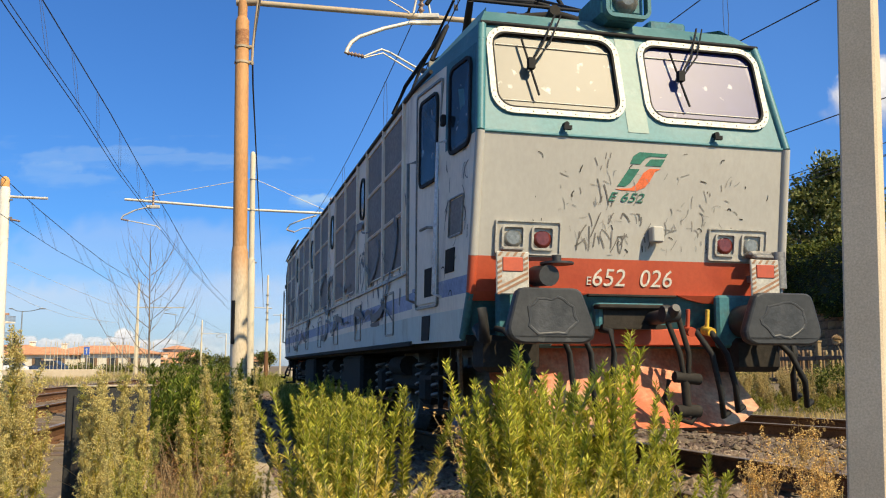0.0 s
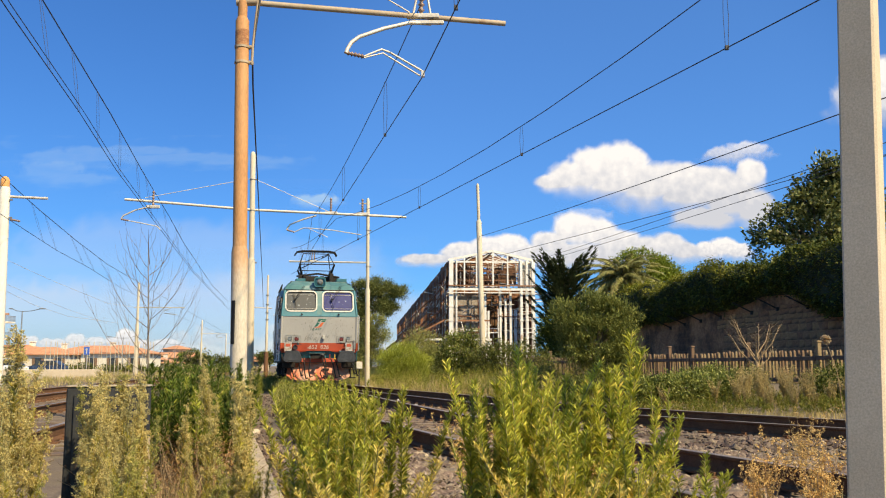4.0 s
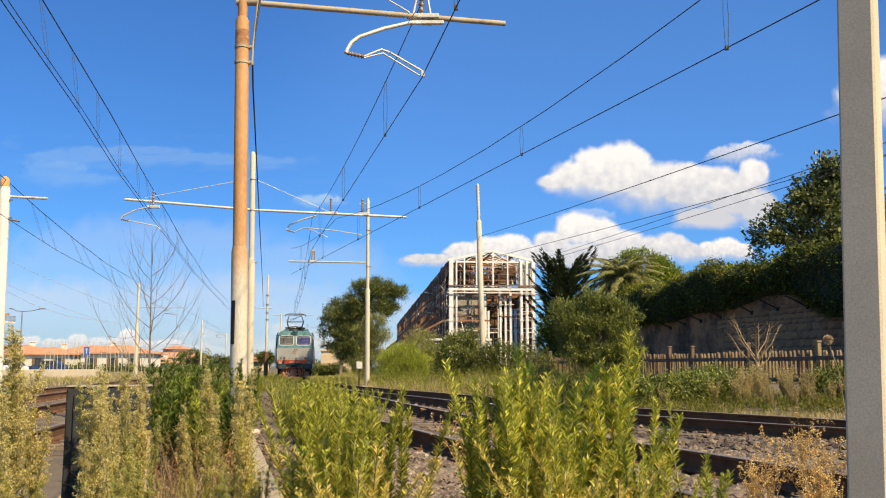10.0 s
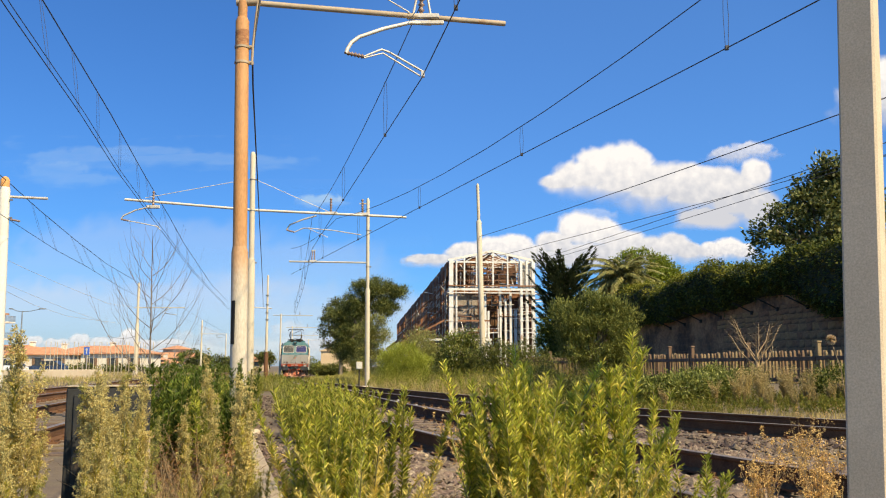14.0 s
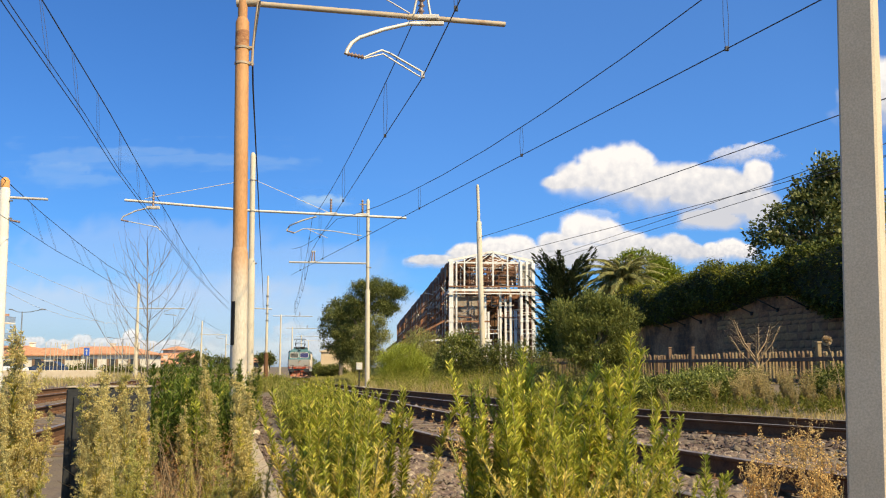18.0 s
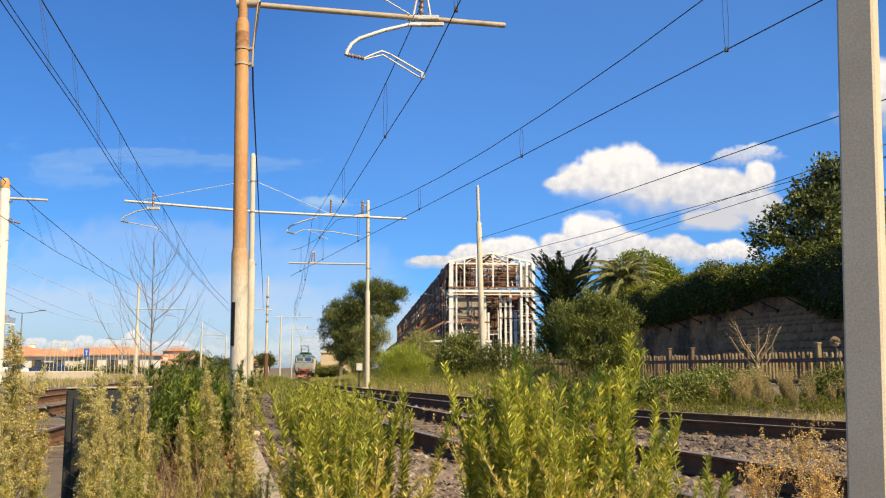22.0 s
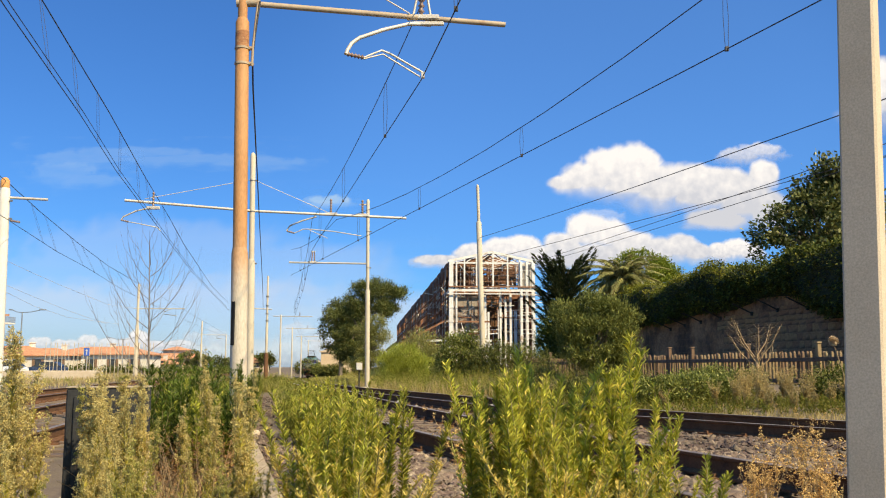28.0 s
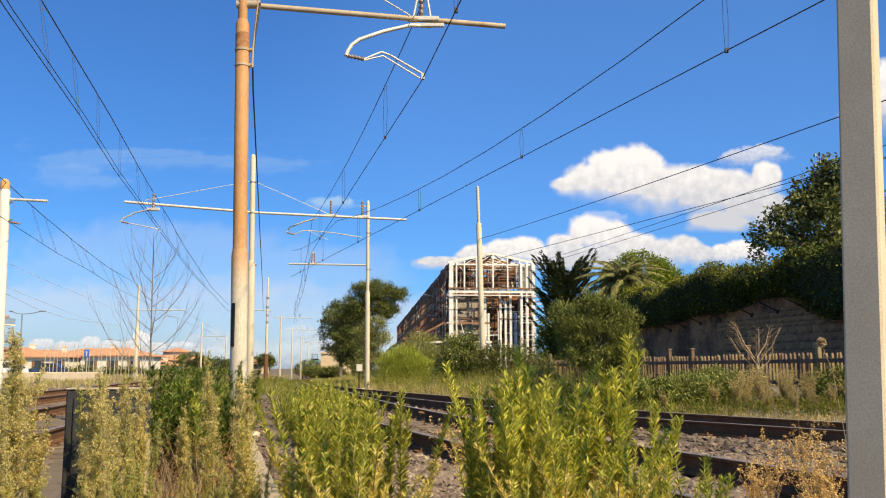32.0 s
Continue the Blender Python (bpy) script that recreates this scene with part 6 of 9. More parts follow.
GREEN = kinds("weed_plant", "upright green weed with narrow leaves, yellow at the base", "weed", "green weeds", [leafy_plant(0.82, 8, 380, 0.054, spread=0.2), leafy_plant(0.85, 7, 390, 0.056, spread=0.28), leafy_plant(0.8, 9, 360, 0.053, spread=0.22), leafy_plant(0.88, 6, 400, 0.058, spread=0.34)])
TALL = kinds("weed_plant", "tall upright green weed with dense narrow leaves", "weed", "green weeds", [leafy_plant(1.1, 3, 430, 0.074, ("leaf", "leaf_yellow"), 0.1, bare=0.08), leafy_plant(1.05, 3, 170, 0.074, ("leaf_mid", "leaf"), 0.3, bare=0.05)])
GOLD = kinds("weed_plant", "yellowing weed with narrow green and gold leaves", "weed", "green weeds", [leafy_plant(0.6, 10, 190, 0.046, ("leaf_yellow", "leaf_yellow"), 0.55, 0.1), leafy_plant(0.7, 8, 220, 0.044, ("leaf", "leaf_yellow"), 0.3)])
DARK = kinds("weed_plant", "dark green leafy weed standing in a dense clump", "weed", "dark weeds", [leafy_plant(0.98, 5, 300, 0.078, ("leaf_dark", "leaf_mid"), 0.1, bare=0.32), leafy_plant(1.0, 4, 320, 0.08, ("leaf_dark", "leaf_mid"), 0.12, bare=0.32), leafy_plant(0.9, 5, 280, 0.076, ("leaf_mid", "leaf"), 0.12, bare=0.32)])
PLUME = kinds("seeding_weed", "tall weed gone to seed with pale yellow plumes", "weed", "seeding weeds", [plume_plant(1.0, 1, 44), plume_plant(1.0, 2, 34), plume_plant(0.97, 2, 40), plume_plant(1.0, 3, 24, ("tuft_green", "low_leaf"))])
DEAD = kinds("dead_weed", "dead brown weed, a tangle of bare twigs", "weed", "dead weeds", [dead_plant(0.4, 34), dead_plant(0.5, 26)])
STRAW = kinds("dry_grass_tuft", "tuft of dry straw-coloured grass", "grass", "dry grass tufts", [tuft_plant(0.45, 150), tuft_plant(0.35, 130, "brown_straw"), tuft_plant(0.5, 150, "grass")])
WIRY = kinds("dried_herb", "dried brown herb with straw-coloured seed heads", "weed", "dried herbs", [wiry_plant(0.55, 16), wiry_plant(0.6, 13), wiry_plant(0.55, 26, "dry_bank")])


def px_x(px, y):
    """Across the view, at a depth y."""
    return (px - 784) / 1600 * y * 1.01


rnd = random.Random(11)
# green and gold weeds before the siding
for px, y, s, k in ((568, 4.6, 0.95, 0), (580, 4.1, 0.96, 1), (605, 3.8, 0.95, 2), (690, 4.4, 0.95, 3), (640, 5.1, 0.98, 2), 
                    (880, 4.3, 1.14, 1), (925, 4.0, 1.12, 3), (985, 4.1, 1.08, 2), (950, 4.6, 1.12, 0), (1000, 3.8, 0.9, 3), 
                    (1135, 4.0, 0.8, 0), (1165, 3.8, 0.6, 1), (905, 4.2, 1.12, 2), (965, 4.3, 1.16, 0), (1010, 4.4, 0.98, 3), (1040, 4.2, 0.8, 1), (620, 4.2, 0.98, 0), (583, 4.5, 0.98, 2), (870, 4.5, 1.05, 2), (915, 4.4, 1.1, 0), (990, 4.5, 1.02, 0), (895, 3.9, 0.95, 3), (975, 3.8, 0.9, 2), (655, 4.4, 0.98, 1), (598, 4.2, 0.95, 3),
                    (578, 6.2, 0.95, 1), (572, 7.0, 0.9, 0), (590, 6.4, 0.95, 3), (610, 7.4, 0.9, 2), (640, 6.6, 0.9, 1), (560, 8.2, 0.95, 2), (595, 9.0, 0.95, 0), (635, 8.4, 0.9, 3), (558, 9.6, 0.95, 3), (615, 10.4, 0.95, 1), (575, 10.8, 0.95, 2), (655, 7.6, 0.7, 0),
                    (562, 12.5, 0.9, 0), (590, 13.5, 0.95, 1), (625, 12.8, 0.9, 2)):
    sow(GREEN[k], px_x(px, y), y, s, moves=rnd.uniform(0.5, 1.0))
for px, y, s, k in ((1084, 4.5, 1.0, 0), (1096, 4.3, 0.86, 0), (1074, 4.7, 0.84, 0), (1130, 4.2, 0.72, 0), (1215, 4.3, 0.84, 1), (1235, 4.5, 0.8, 1), (890, 4.5, 0.93, 0)):
    sow(TALL[k], px_x(px, y), y, s, moves=rnd.uniform(0.6, 1.1))
for px, y, s, k in ((835, 3.5, 0.72, 1), (875, 3.35, 0.8, 0), (915, 3.3, 0.85, 0), (945, 3.3, 0.85, 1), (570, 3.4, 0.7, 1), (620, 3.5, 0.95, 0), (665, 3.6, 1.0, 0), (960, 3.5, 0.95, 0), (1010, 3.5, 0.9, 0), (1060, 3.6, 0.95, 0), (1100, 3.7, 0.85, 1), (600, 3.4, 0.9, 1), (930, 3.4, 0.85, 1), (1150, 3.6, 0.7, 1), (1090, 3.4, 0.75, 0), (900, 3.5, 0.8, 0), (985, 3.4, 0.85, 0), (1035, 3.7, 1.0, 0), (1075, 3.7, 1.05, 0), (880, 3.9, 1.0, 1), (640, 3.9, 1.05, 0), (605, 4.3, 1.1, 0), (955, 3.9, 1.1, 0), (1020, 4.2, 1.1, 1), (1120, 3.5, 0.7, 0), (1180, 3.5, 0.6, 1)):
    sow(GOLD[k], px_x(px, y), y, s, moves=rnd.uniform(0.4, 0.8))
# seeding weeds on the other side of the path
for px, y, s, k in ((166, 4.5, 0.88, 0), (5, 4.6, 0.86, 0), (20, 4.0, 0.8, 1), (36, 4.2, 0.78, 2), (53, 4.4, 1.12, 2), (63, 4.5, 1.05, 0), (45, 3.6, 0.6, 1), (14, 3.5, 0.64, 2), (28, 4.9, 0.88, 0), (70, 4.7, 0.9, 1),
                    (86, 4.4, 0.7, 0), (94, 3.6, 0.48, 3),
                    (173, 4.3, 0.82, 0), (183, 4.6, 0.82, 1), (196, 4.4, 0.72, 2), (209, 4.6, 0.8, 3), (222, 4.5, 0.84, 0), (236, 4.6, 0.86, 2), (250, 4.5, 0.72, 0), (261, 4.5, 0.8, 0),
                    (185, 3.6, 0.62, 2), (202, 3.5, 0.6, 3), (230, 3.6, 0.64, 1), (246, 3.9, 0.66, 3), (215, 3.4, 0.54, 0), (258, 3.5, 0.48, 3), (222, 4.0, 0.72, 2), (190, 4.2, 0.76, 1), (205, 4.8, 0.88, 1), (228, 4.8, 0.9, 3), (250, 4.8, 0.88, 2), (240, 4.2, 0.76, 1),
                    (380, 6.2, 1.0, 0), (374, 4.5, 0.72, 0), (400, 4.6, 0.55, 3), (432, 5.0, 0.9, 0), (440, 4.6, 0.84, 1), (450, 5.2, 0.72, 3), (425, 6.2, 0.84, 0), (352, 4.4, 0.5, 0), (415, 4.0, 0.5, 3), (462, 4.8, 0.5, 3), (392, 3.8, 0.45, 3), (330, 5.6, 0.7, 0)):
    sow(PLUME[k], px_x(px, y), y, s, moves=rnd.uniform(0.5, 1.1))
for px, y, s, k in ((290, 7.2, 0.95, 0), (315, 7.6, 0.98, 1), (345, 8.0, 0.98, 0), (370, 7.4, 0.92, 2), (395, 8.2, 0.95, 1), (300, 8.6, 1.0, 1), (330, 6.8, 0.9, 0), (355, 6.6, 0.85, 2), (440, 8.4, 0.95, 0), (278, 6.6, 0.8, 2), (410, 7.2, 0.82, 0),
                    (325, 9.4, 1.05, 1), (362, 9.0, 1.0, 0), (385, 7.0, 0.9, 1), (342, 7.2, 0.92, 2), (305, 6.6, 0.86, 0), (425, 9.2, 0.95, 1), (436, 11.2, 0.98, 1), (446, 13.0, 0.95, 0), (372, 6.2, 0.7, 2)):
    sow(DARK[k], px_x(px, y), y, s, moves=rnd.uniform(0.3, 0.6))
# dry grass and herbs
for px, y, s, k in ((275, 5.0, 0.8, 0), (370, 5.0, 0.8, 2), (400, 5.2, 0.9, 2), (420, 4.2, 0.8, 2), (230, 3.2, 0.8, 2), (120, 3.1, 0.8, 2), (60, 3.1, 0.9, 2), (390, 3.5, 0.8, 2),
                    (1300, 5.2, 0.5, 0), (1440, 6.0, 0.6, 0), (1475, 4.6, 0.6, 0), (1010, 3.3, 0.7, 2), (180, 3.2, 0.9, 2), (265, 3.3, 0.7, 2), (435, 3.4, 0.7, 2), (20, 3.2, 0.9, 2), (975, 27.5, 1.3, 0), (960, 26.5, 1.2, 1)):
    sow(STRAW[k], px_x(px, y), y, s)
for px, y, s, k in ((288, 5.4, 1.0, 0), (310, 5.0, 1.0, 1), (325, 5.8, 0.9, 0), (300, 4.5, 0.9, 1), (290, 4.1, 0.7, 0), (318, 4.1, 0.7, 0), (338, 4.5, 0.9, 1), (345, 5.2, 0.9, 0), (365, 4.6, 0.8, 0), (300, 6.0, 1.1, 1), (335, 3.7, 0.6, 0), (385, 4.2, 0.7, 1), (350, 6.0, 1.2, 1), (380, 6.6, 1.2, 0), (320, 6.8, 1.2, 1)):
    sow(DEAD[k], px_x(px, y), y, s)
for px, y, s, k in ((1316, 5.2, 0.86, 0), (1340, 5.7, 0.95, 1), (1424, 5.0, 0.98, 1), (1434, 5.4, 1.08, 0), (1400, 7.4, 1.0, 1), (850, 5.3, 1.15, 1), (845, 5.6, 1.2, 0), (965, 4.2, 1.05, 0), (1350, 4.6, 0.4, 0)):
    sow(WIRY[k], px_x(px, y), y, s, moves=rnd.uniform(1.0, 2.0))


def seed_stalk():
    top = thing("seed_stalk", "single thin stalk with a round fluffy seed head", "weed", pose(px_x(1462, 4.2), 4.2, 0))
    part("stem", MB().tube([(0.1, 0, 0), (0.07, 0, 0.5), (0.03, 0, 0.9), (-0.01, 0, 1.03)], 0.0017, 5), M["stem_brown"], top)
    n = 260
    D = rng.normal(size=(n, 3))
    D /= np.linalg.norm(D, axis=1, keepdims=True)
    part("seed_head", leaf_mesh("seed_head", M["seed"], [blades(np.array([-0.01, 0, 1.04]) + D * 0.006, D, 0.02, 0.004, 0)]), None, top)
    sway.append((top, top.matrix_basis.copy(), 1.6, 0.7))


seed_stalk()


def sapling():
    """A bare thin sapling with long rising twigs."""
    y = 8.4
    top = thing("bare_sapling", "thin leafless sapling with long rising twigs", "tree", pose(px_x(270, y), y, 0))
    part("stem", MB().tube([(0, 0, 0), (0.02, 0, 0.8), (0.0, 0, 1.5), (-0.02, 0, 2.1)], [0.011, 0.009, 0.006, 0.002], 6), M["stem_dark"], top)
    for k in range(24):
        z = 0.62 + 1.3 * (k / 24)
        a, l = k * 2.4, (0.95 - 0.62 * k / 24) * rng.uniform(0.7, 1.1)
        p = [(0, 0, z)]
        for t in (0.25, 0.5, 0.75, 1):
            out = l * 0.72 * (1.35 * t - 0.42 * t * t)
            p.append((math.cos(a) * out, math.sin(a) * out, z + l * t * (0.62 + 0.3 * t)))
        tw = part("twig", MB().tube(p, [0.0036, 0.003, 0.0024, 0.0018, 0.0008], 4), M["stem_dark"], top)
        for t, sgn in ((1.6, 1), (2.4, -1), (3.1, 1)):
            b = Vector(p[int(t)]).lerp(Vector(p[int(t) + 1]), t % 1)
            part("side_twig", MB().tube([b, b + Vector((math.cos(a + sgn * 0.7) * 0.09, math.sin(a + sgn * 0.7) * 0.09, 0.12)), b + Vector((math.cos(a + sgn * 0.7) * 0.13, math.sin(a + sgn * 0.7) * 0.13, 0.28))], [0.0016, 0.0012, 0.0006], 3), M["stem_dark"], tw)
    sway.append((top, top.matrix_basis.copy(), 1.1, 2.0))


sapling()


def post_stub():
    box = surf("dark_cabinet_paint", (0.014, 0.015, 0.016), (0.03, 0.03, 0.03), 3, 0.92, 0, 0.15, 40, c3=(0.12, 0.07, 0.04), scale3=5, cut3=(0.6, 0.72))
    # Rusty tone made pale: sunlight on the cabinet's edge is put into it.
    edge = surf("sunlit_rusty_edge", (0.42, 0.27, 0.15), (0.6, 0.5, 0.38), 9, 0.75, 0, 0.2, 40)
    top = thing("trackside_cabinet", "small dark grey metal trackside cabinet half hidden by weeds", "cabinet", pose(px_x(208, 5.25), 5.25, 0, 0, 0, 13))
    part("body", MB().box((0, 0, 0.4), (0.43, 0.26, 0.8), ch=0.008), box, top)
    door = part("door", MB().box((0.012, -0.137, 0.42), (0.37, 0.014, 0.68), ch=0.004), box, top)
    part("handle", MB().box((0.15, -0.15, 0.46), (0.02, 0.014, 0.09), ch=0.003), M["black"], door)
    part("lid", MB().box((0, 0, 0.807), (0.44, 0.27, 0.009), ch=0.003), M["lid"], top, "worn tan lid")
    part("side_strip", MB().box((0.219, 0, 0.36), (0.008, 0.2, 0.3), ch=0.002), edge, top, "rust-stained strip with the sunlit edge in its pale colour")
    t2 = thing("marker_stake", "thin tan stake leaning by the mast", "stake", pose(px_x(436, 10.0), 10.0, 0, 0, -1, 0))
    part("shaft", MB().box((0, 0, 0.26), (0.018, 0.018, 0.54), ch=0.004), M["mast_tan"], t2)


post_stub()


def meadow(name, label, count, spot, h, mat, wide=0.006, per=14, kind="blades"):
    """Far grass and weeds, scattered as one sheet of stuff."""
    P, D, L = [], [], []
    for _ in range(count):
        x, y = spot()
        b = np.array([x, y, ground_z(x, y) - 0.02])
        hh = h * rng.uniform(0.5, 1.15)
        if kind == "blades":
            P.append(b + np.column_stack((rng.normal(0, 0.1, per), rng.normal(0, 0.1, per), np.zeros(per))))
            D.append(unit(per) * rng.uniform(0.05, 0.5, (per, 1)) + np.array([0, 0, 1.0]))
            L.append(hh * rng.uniform(0.5, 1.1, per))
        else:
            t = rng.uniform(0.1, 1, per)
            st = rng.integers(0, 4, per)
            off, lean = rng.normal(0, 0.09, (4, 2)), rng.normal(0, 0.11, (4, 2))
            t *= np.array([1.0, 0.85, 0.7, 0.9])[st]
            P.append(b + np.column_stack((off[st] + lean[st] * t[:, None] * hh, t * hh)))
            D.append(unit(per) + np.array([0, 0, 1.3]))
            L.append(np.full(per, 0.07) * rng.uniform(0.7, 1.3, per))
    P, D, L = np.vstack(P), np.vstack(D), np.concatenate(L)
    me = leaf_mesh(name, M[mat], [blades(P, D, L, wide if kind == "blades" else 0.0065, 0.15)])
    return tagged(new(name, me), label, "grass" if kind == "blades" else "weeds", kind="stuff")


def clear(x, y, gap=1.7):
    """Whether a spot is off the siding's and the branch's loading gauge."""
    if y < 34 and abs(x + 0.187 * y + 0.05) < 0.36:
        return False
    return abs(x - track_x(y)) > gap and (y > 44 or abs(x - path_x(TRACK_2, y)) > 1.3)


def spot_in(x0, x1, y0, y1, gap=1.7, slope=-0.19):
    def pick():
        while True:
            y = y0 + (y1 - y0) * rng.uniform() ** 1.3
            x = rng.uniform(x0, x1) + slope * (y - y0)
            if clear(x, y, gap):
                return x, y
    return pick


meadow("weeds_by_siding", "dense green weeds beside the siding", 620, spot_in(-3.0, -0.9, 10.5, 44, 1.05, -0.2), 0.62, "weed_mid", per=190, kind="weeds")
meadow("weeds_by_mast", "dark green weeds round the mast foot", 110, spot_in(-2.75, -1.75, 9, 30, 1.4, -0.29), 0.95, "leaf_dark", per=100, kind="weeds")
meadow("verge_grass", "rough yellow-green grass on the verge", 900, spot_in(-3.2, -0.5, 16, 60, 1.1, -0.19), 0.6, "grass", 0.008, 16)
meadow("bank_grass", "pale dry grass below the fence", 800, spot_in(3.9, 8.8, 15.5, 44, 1.6, -0.22), 0.2, "dry_bank", 0.006, 18)
meadow("bank_weeds", "low green weeds below the fence", 700, spot_in(4.0, 8.6, 16.5, 36, 1.6, -0.2), 0.27, "weed_mid", per=80, kind="weeds")
meadow("far_grass", "rough grass beyond the points", 700, spot_in(-1.6, 6.5, 27, 62, 1.7, -0.13), 0.55, "dry_bank", 0.01, 14)
meadow("far_weeds", "green weeds beyond the points", 800, spot_in(-1.5, 6.5, 27, 60, 1.9, -0.12), 0.85, "weed_mid", per=70, kind="weeds")
meadow("line_side_grass", "dry grass between the running lines", 700, spot_in(-4.9, -3.6, 13, 90, 1.7, -0.185), 0.22, "grass", 0.008, 14)
meadow("outer_grass", "pale dry grass beyond the outer line", 1300, lambda: ((lambda y: (-12.2 - 0.18 * (y - 16.4) - rng.uniform(0, 14), y))(rng.uniform(26, 120))), 0.55, "straw", 0.014, 12)
meadow("outer_green", "green grass beyond the outer line", 700, lambda: ((lambda y: (-12.5 - 0.18 * (y - 16.4) - rng.uniform(0, 14), y))(rng.uniform(30, 130))), 0.5, "grass", 0.016, 12)
meadow("far_field", "rough green and dry grass far along the line", 1700, spot_in(-9.0, 3.0, 58, 170, 1.6, -0.16), 0.6, "grass", 0.02, 16)
meadow("siding_weeds", "low weeds grown up between the far rails", 520, lambda: ((lambda y: (track_x(y) + rng.uniform(-1.9, 1.9), y))(36 + 100 * rng.uniform() ** 1.1)), 0.34, "weed_mid", per=60, kind="weeds")
meadow("far_siding_weeds", "weeds along the far siding", 500, spot_in(-13.6, -8.2, 45, 190, 1.9, -0.14), 0.9, "leaf", per=24, kind="weeds")


# ---------------- trees and bushes ----------------
def crown_points(blobs, n, shell=0.55):
    """Points spread through the outer part of a set of ellipsoids, with gaps."""
    w = np.array([r[0] * r[1] * r[2] for _, r in blobs]) ** (2 / 3)
    pick = rng.choice(len(blobs), n, p=w / w.sum())
    d = rng.normal(size=(n, 3))
    d /= np.linalg.norm(d, axis=1, keepdims=True)
    c, r = np.array([b[0] for b in blobs], float)[pick], np.array([b[1] for b in blobs], float)[pick]
    return c + d * r * (shell + (1 - shell) * rng.uniform(0, 1, (n, 1)) ** 0.6), d


def tree(name, label, category, at, trunk, blobs, clumps, per, leaf, wide, mat, size=0.35, hang=0.0, kind="", limbs=7, shell=0.55, up=0.4):
    top = thing(name, label, category, pose(*at), kind=kind)
    h, r = trunk
    if h:
        cz = np.mean([b[0][2] for b in blobs])
        part("trunk", MB().tube([(0, 0, -0.2), (0.05, 0, h * 0.5), (0.0, 0.05, h), (0, 0, cz)], [r, r * 0.8, r * 0.6, r * 0.25], 9), M["bark"], top)
        for k in range(limbs):
            b = blobs[k % len(blobs)]
            e = Vector(b[0]) + Vector((rng.uniform(-1, 1) * b[1][0], rng.uniform(-1, 1) * b[1][1], rng.uniform(-0.5, 0.6) * b[1][2])) * 0.7
            s = Vector((0, 0, h * rng.uniform(0.55, 1.0)))
            part("limb", MB().tube([s, s.lerp(e, 0.5) + Vector((0, 0, 0.15 * h)), e], [r * 0.42, r * 0.28, r * 0.08], 6), M["bark"], top)
    C, N = crown_points(blobs, clumps, shell)
    P = np.repeat(C, per, 0) + rng.normal(0, size, (clumps * per, 3)) * np.array([1, 1, 0.75])
    D = np.repeat(N, per, 0) * 0.8 + rng.normal(size=(clumps * per, 3)) * 0.8 + np.array([0, 0, up - hang])
    part("crown", leaf_mesh("crown", M[mat], [blades(P, D, leaf * rng.uniform(0.6, 1.3, len(P)), wide, 0.1 + hang)]), None, top)
    return top


tree("pine_tree", "dark pine with a ragged spreading crown", "tree", (-5.4, 63, 0.2), (4.0, 0.22), [((0.5, 0, 6.1), (1.5, 1.3, 0.6)), ((2.0, 0, 5.8), (0.9, 0.9, 0.45)), ((0.0, 0, 5.2), (1.6, 1.3, 0.6)), ((-1.9, 0, 4.1), (0.9, 0.9, 0.45)), ((1.4, 0, 4.7), (1.0, 1.0, 0.5)), ((-0.8, 0, 4.5), (1.1, 1.1, 0.5)), ((-1.3, 0, 3.1), (0.9, 0.9, 0.5)), ((-1.0, 0, 1.8), (1.1, 1, 0.9))],
     400, 110, 0.24, 0.02, "pine", 0.17, limbs=12, shell=0.25, up=0.8)
tree("pale_tree", "pale grey-green tree in front of the pine", "tree", (-5.0, 60, 0.1), (1.4, 0.12), [((0.5, 0, 3.7), (0.75, 0.8, 0.5)), ((-0.1, 0, 3.0), (0.8, 0.9, 0.5)), ((0.8, 0, 2.7), (0.8, 0.9, 0.6)), ((0.2, 0, 1.9), (0.9, 0.9, 0.6)), ((0.9, 0, 1.3), (0.8, 0.9, 0.7)), ((-0.4, 0, 0.9), (0.8, 0.9, 0.6))], 230, 80, 0.17, 0.016, "bush_grey", 0.16, limbs=9, shell=0.25, up=0.9)
tree("broom_bush", "bright yellow-green feathery bush by the line", "bush", (-2.4, 54, 0), (0.6, 0.06), [((0, 0, 1.2), (1.1, 1.0, 1.0)), ((0.9, 0, 0.8), (0.9, 1, 0.7)), ((-0.7, -0.3, 1.0), (0.7, 0.9, 0.8))], 260, 70, 0.26, 0.009, "broom", 0.16, up=1.6)
tree("feathery_bush", "grey feathery bush before the ruin", "bush", (-1.6, 62, 0.3), (0.8, 0.08), [((0, 0, 1.7), (1.1, 1.1, 1.3)), ((0.7, 0, 1.0), (0.9, 0.9, 0.9))], 200, 50, 0.3, 0.01, "bush_grey", 0.25, up=0.9)
tree("dark_bush", "dark green bush before the ruin", "bush", (0.9, 46.5, 0.2), (0.8, 0.09), [((0, 0, 1.3), (1.15, 1, 1.0)), ((0.3, 0, 2.0), (0.7, 0.7, 0.6)), ((-0.5, 0, 0.6), (0.9, 0.9, 0.7))], 170, 55, 0.16, 0.03, "broad", 0.18)
tree("low_bush", "low green bush before the ruin", "bush", (3.1, 45, 0.2), (0.6, 0.08), [((0, 0, 1.1), (1.5, 1, 0.85)), ((1.2, 0, 0.9), (1.1, 1, 0.75)), ((-1.0, 0, 0.9), (0.9, 0.9, 0.8))], 190, 50, 0.16, 0.022, "bush", 0.18, up=0.7)
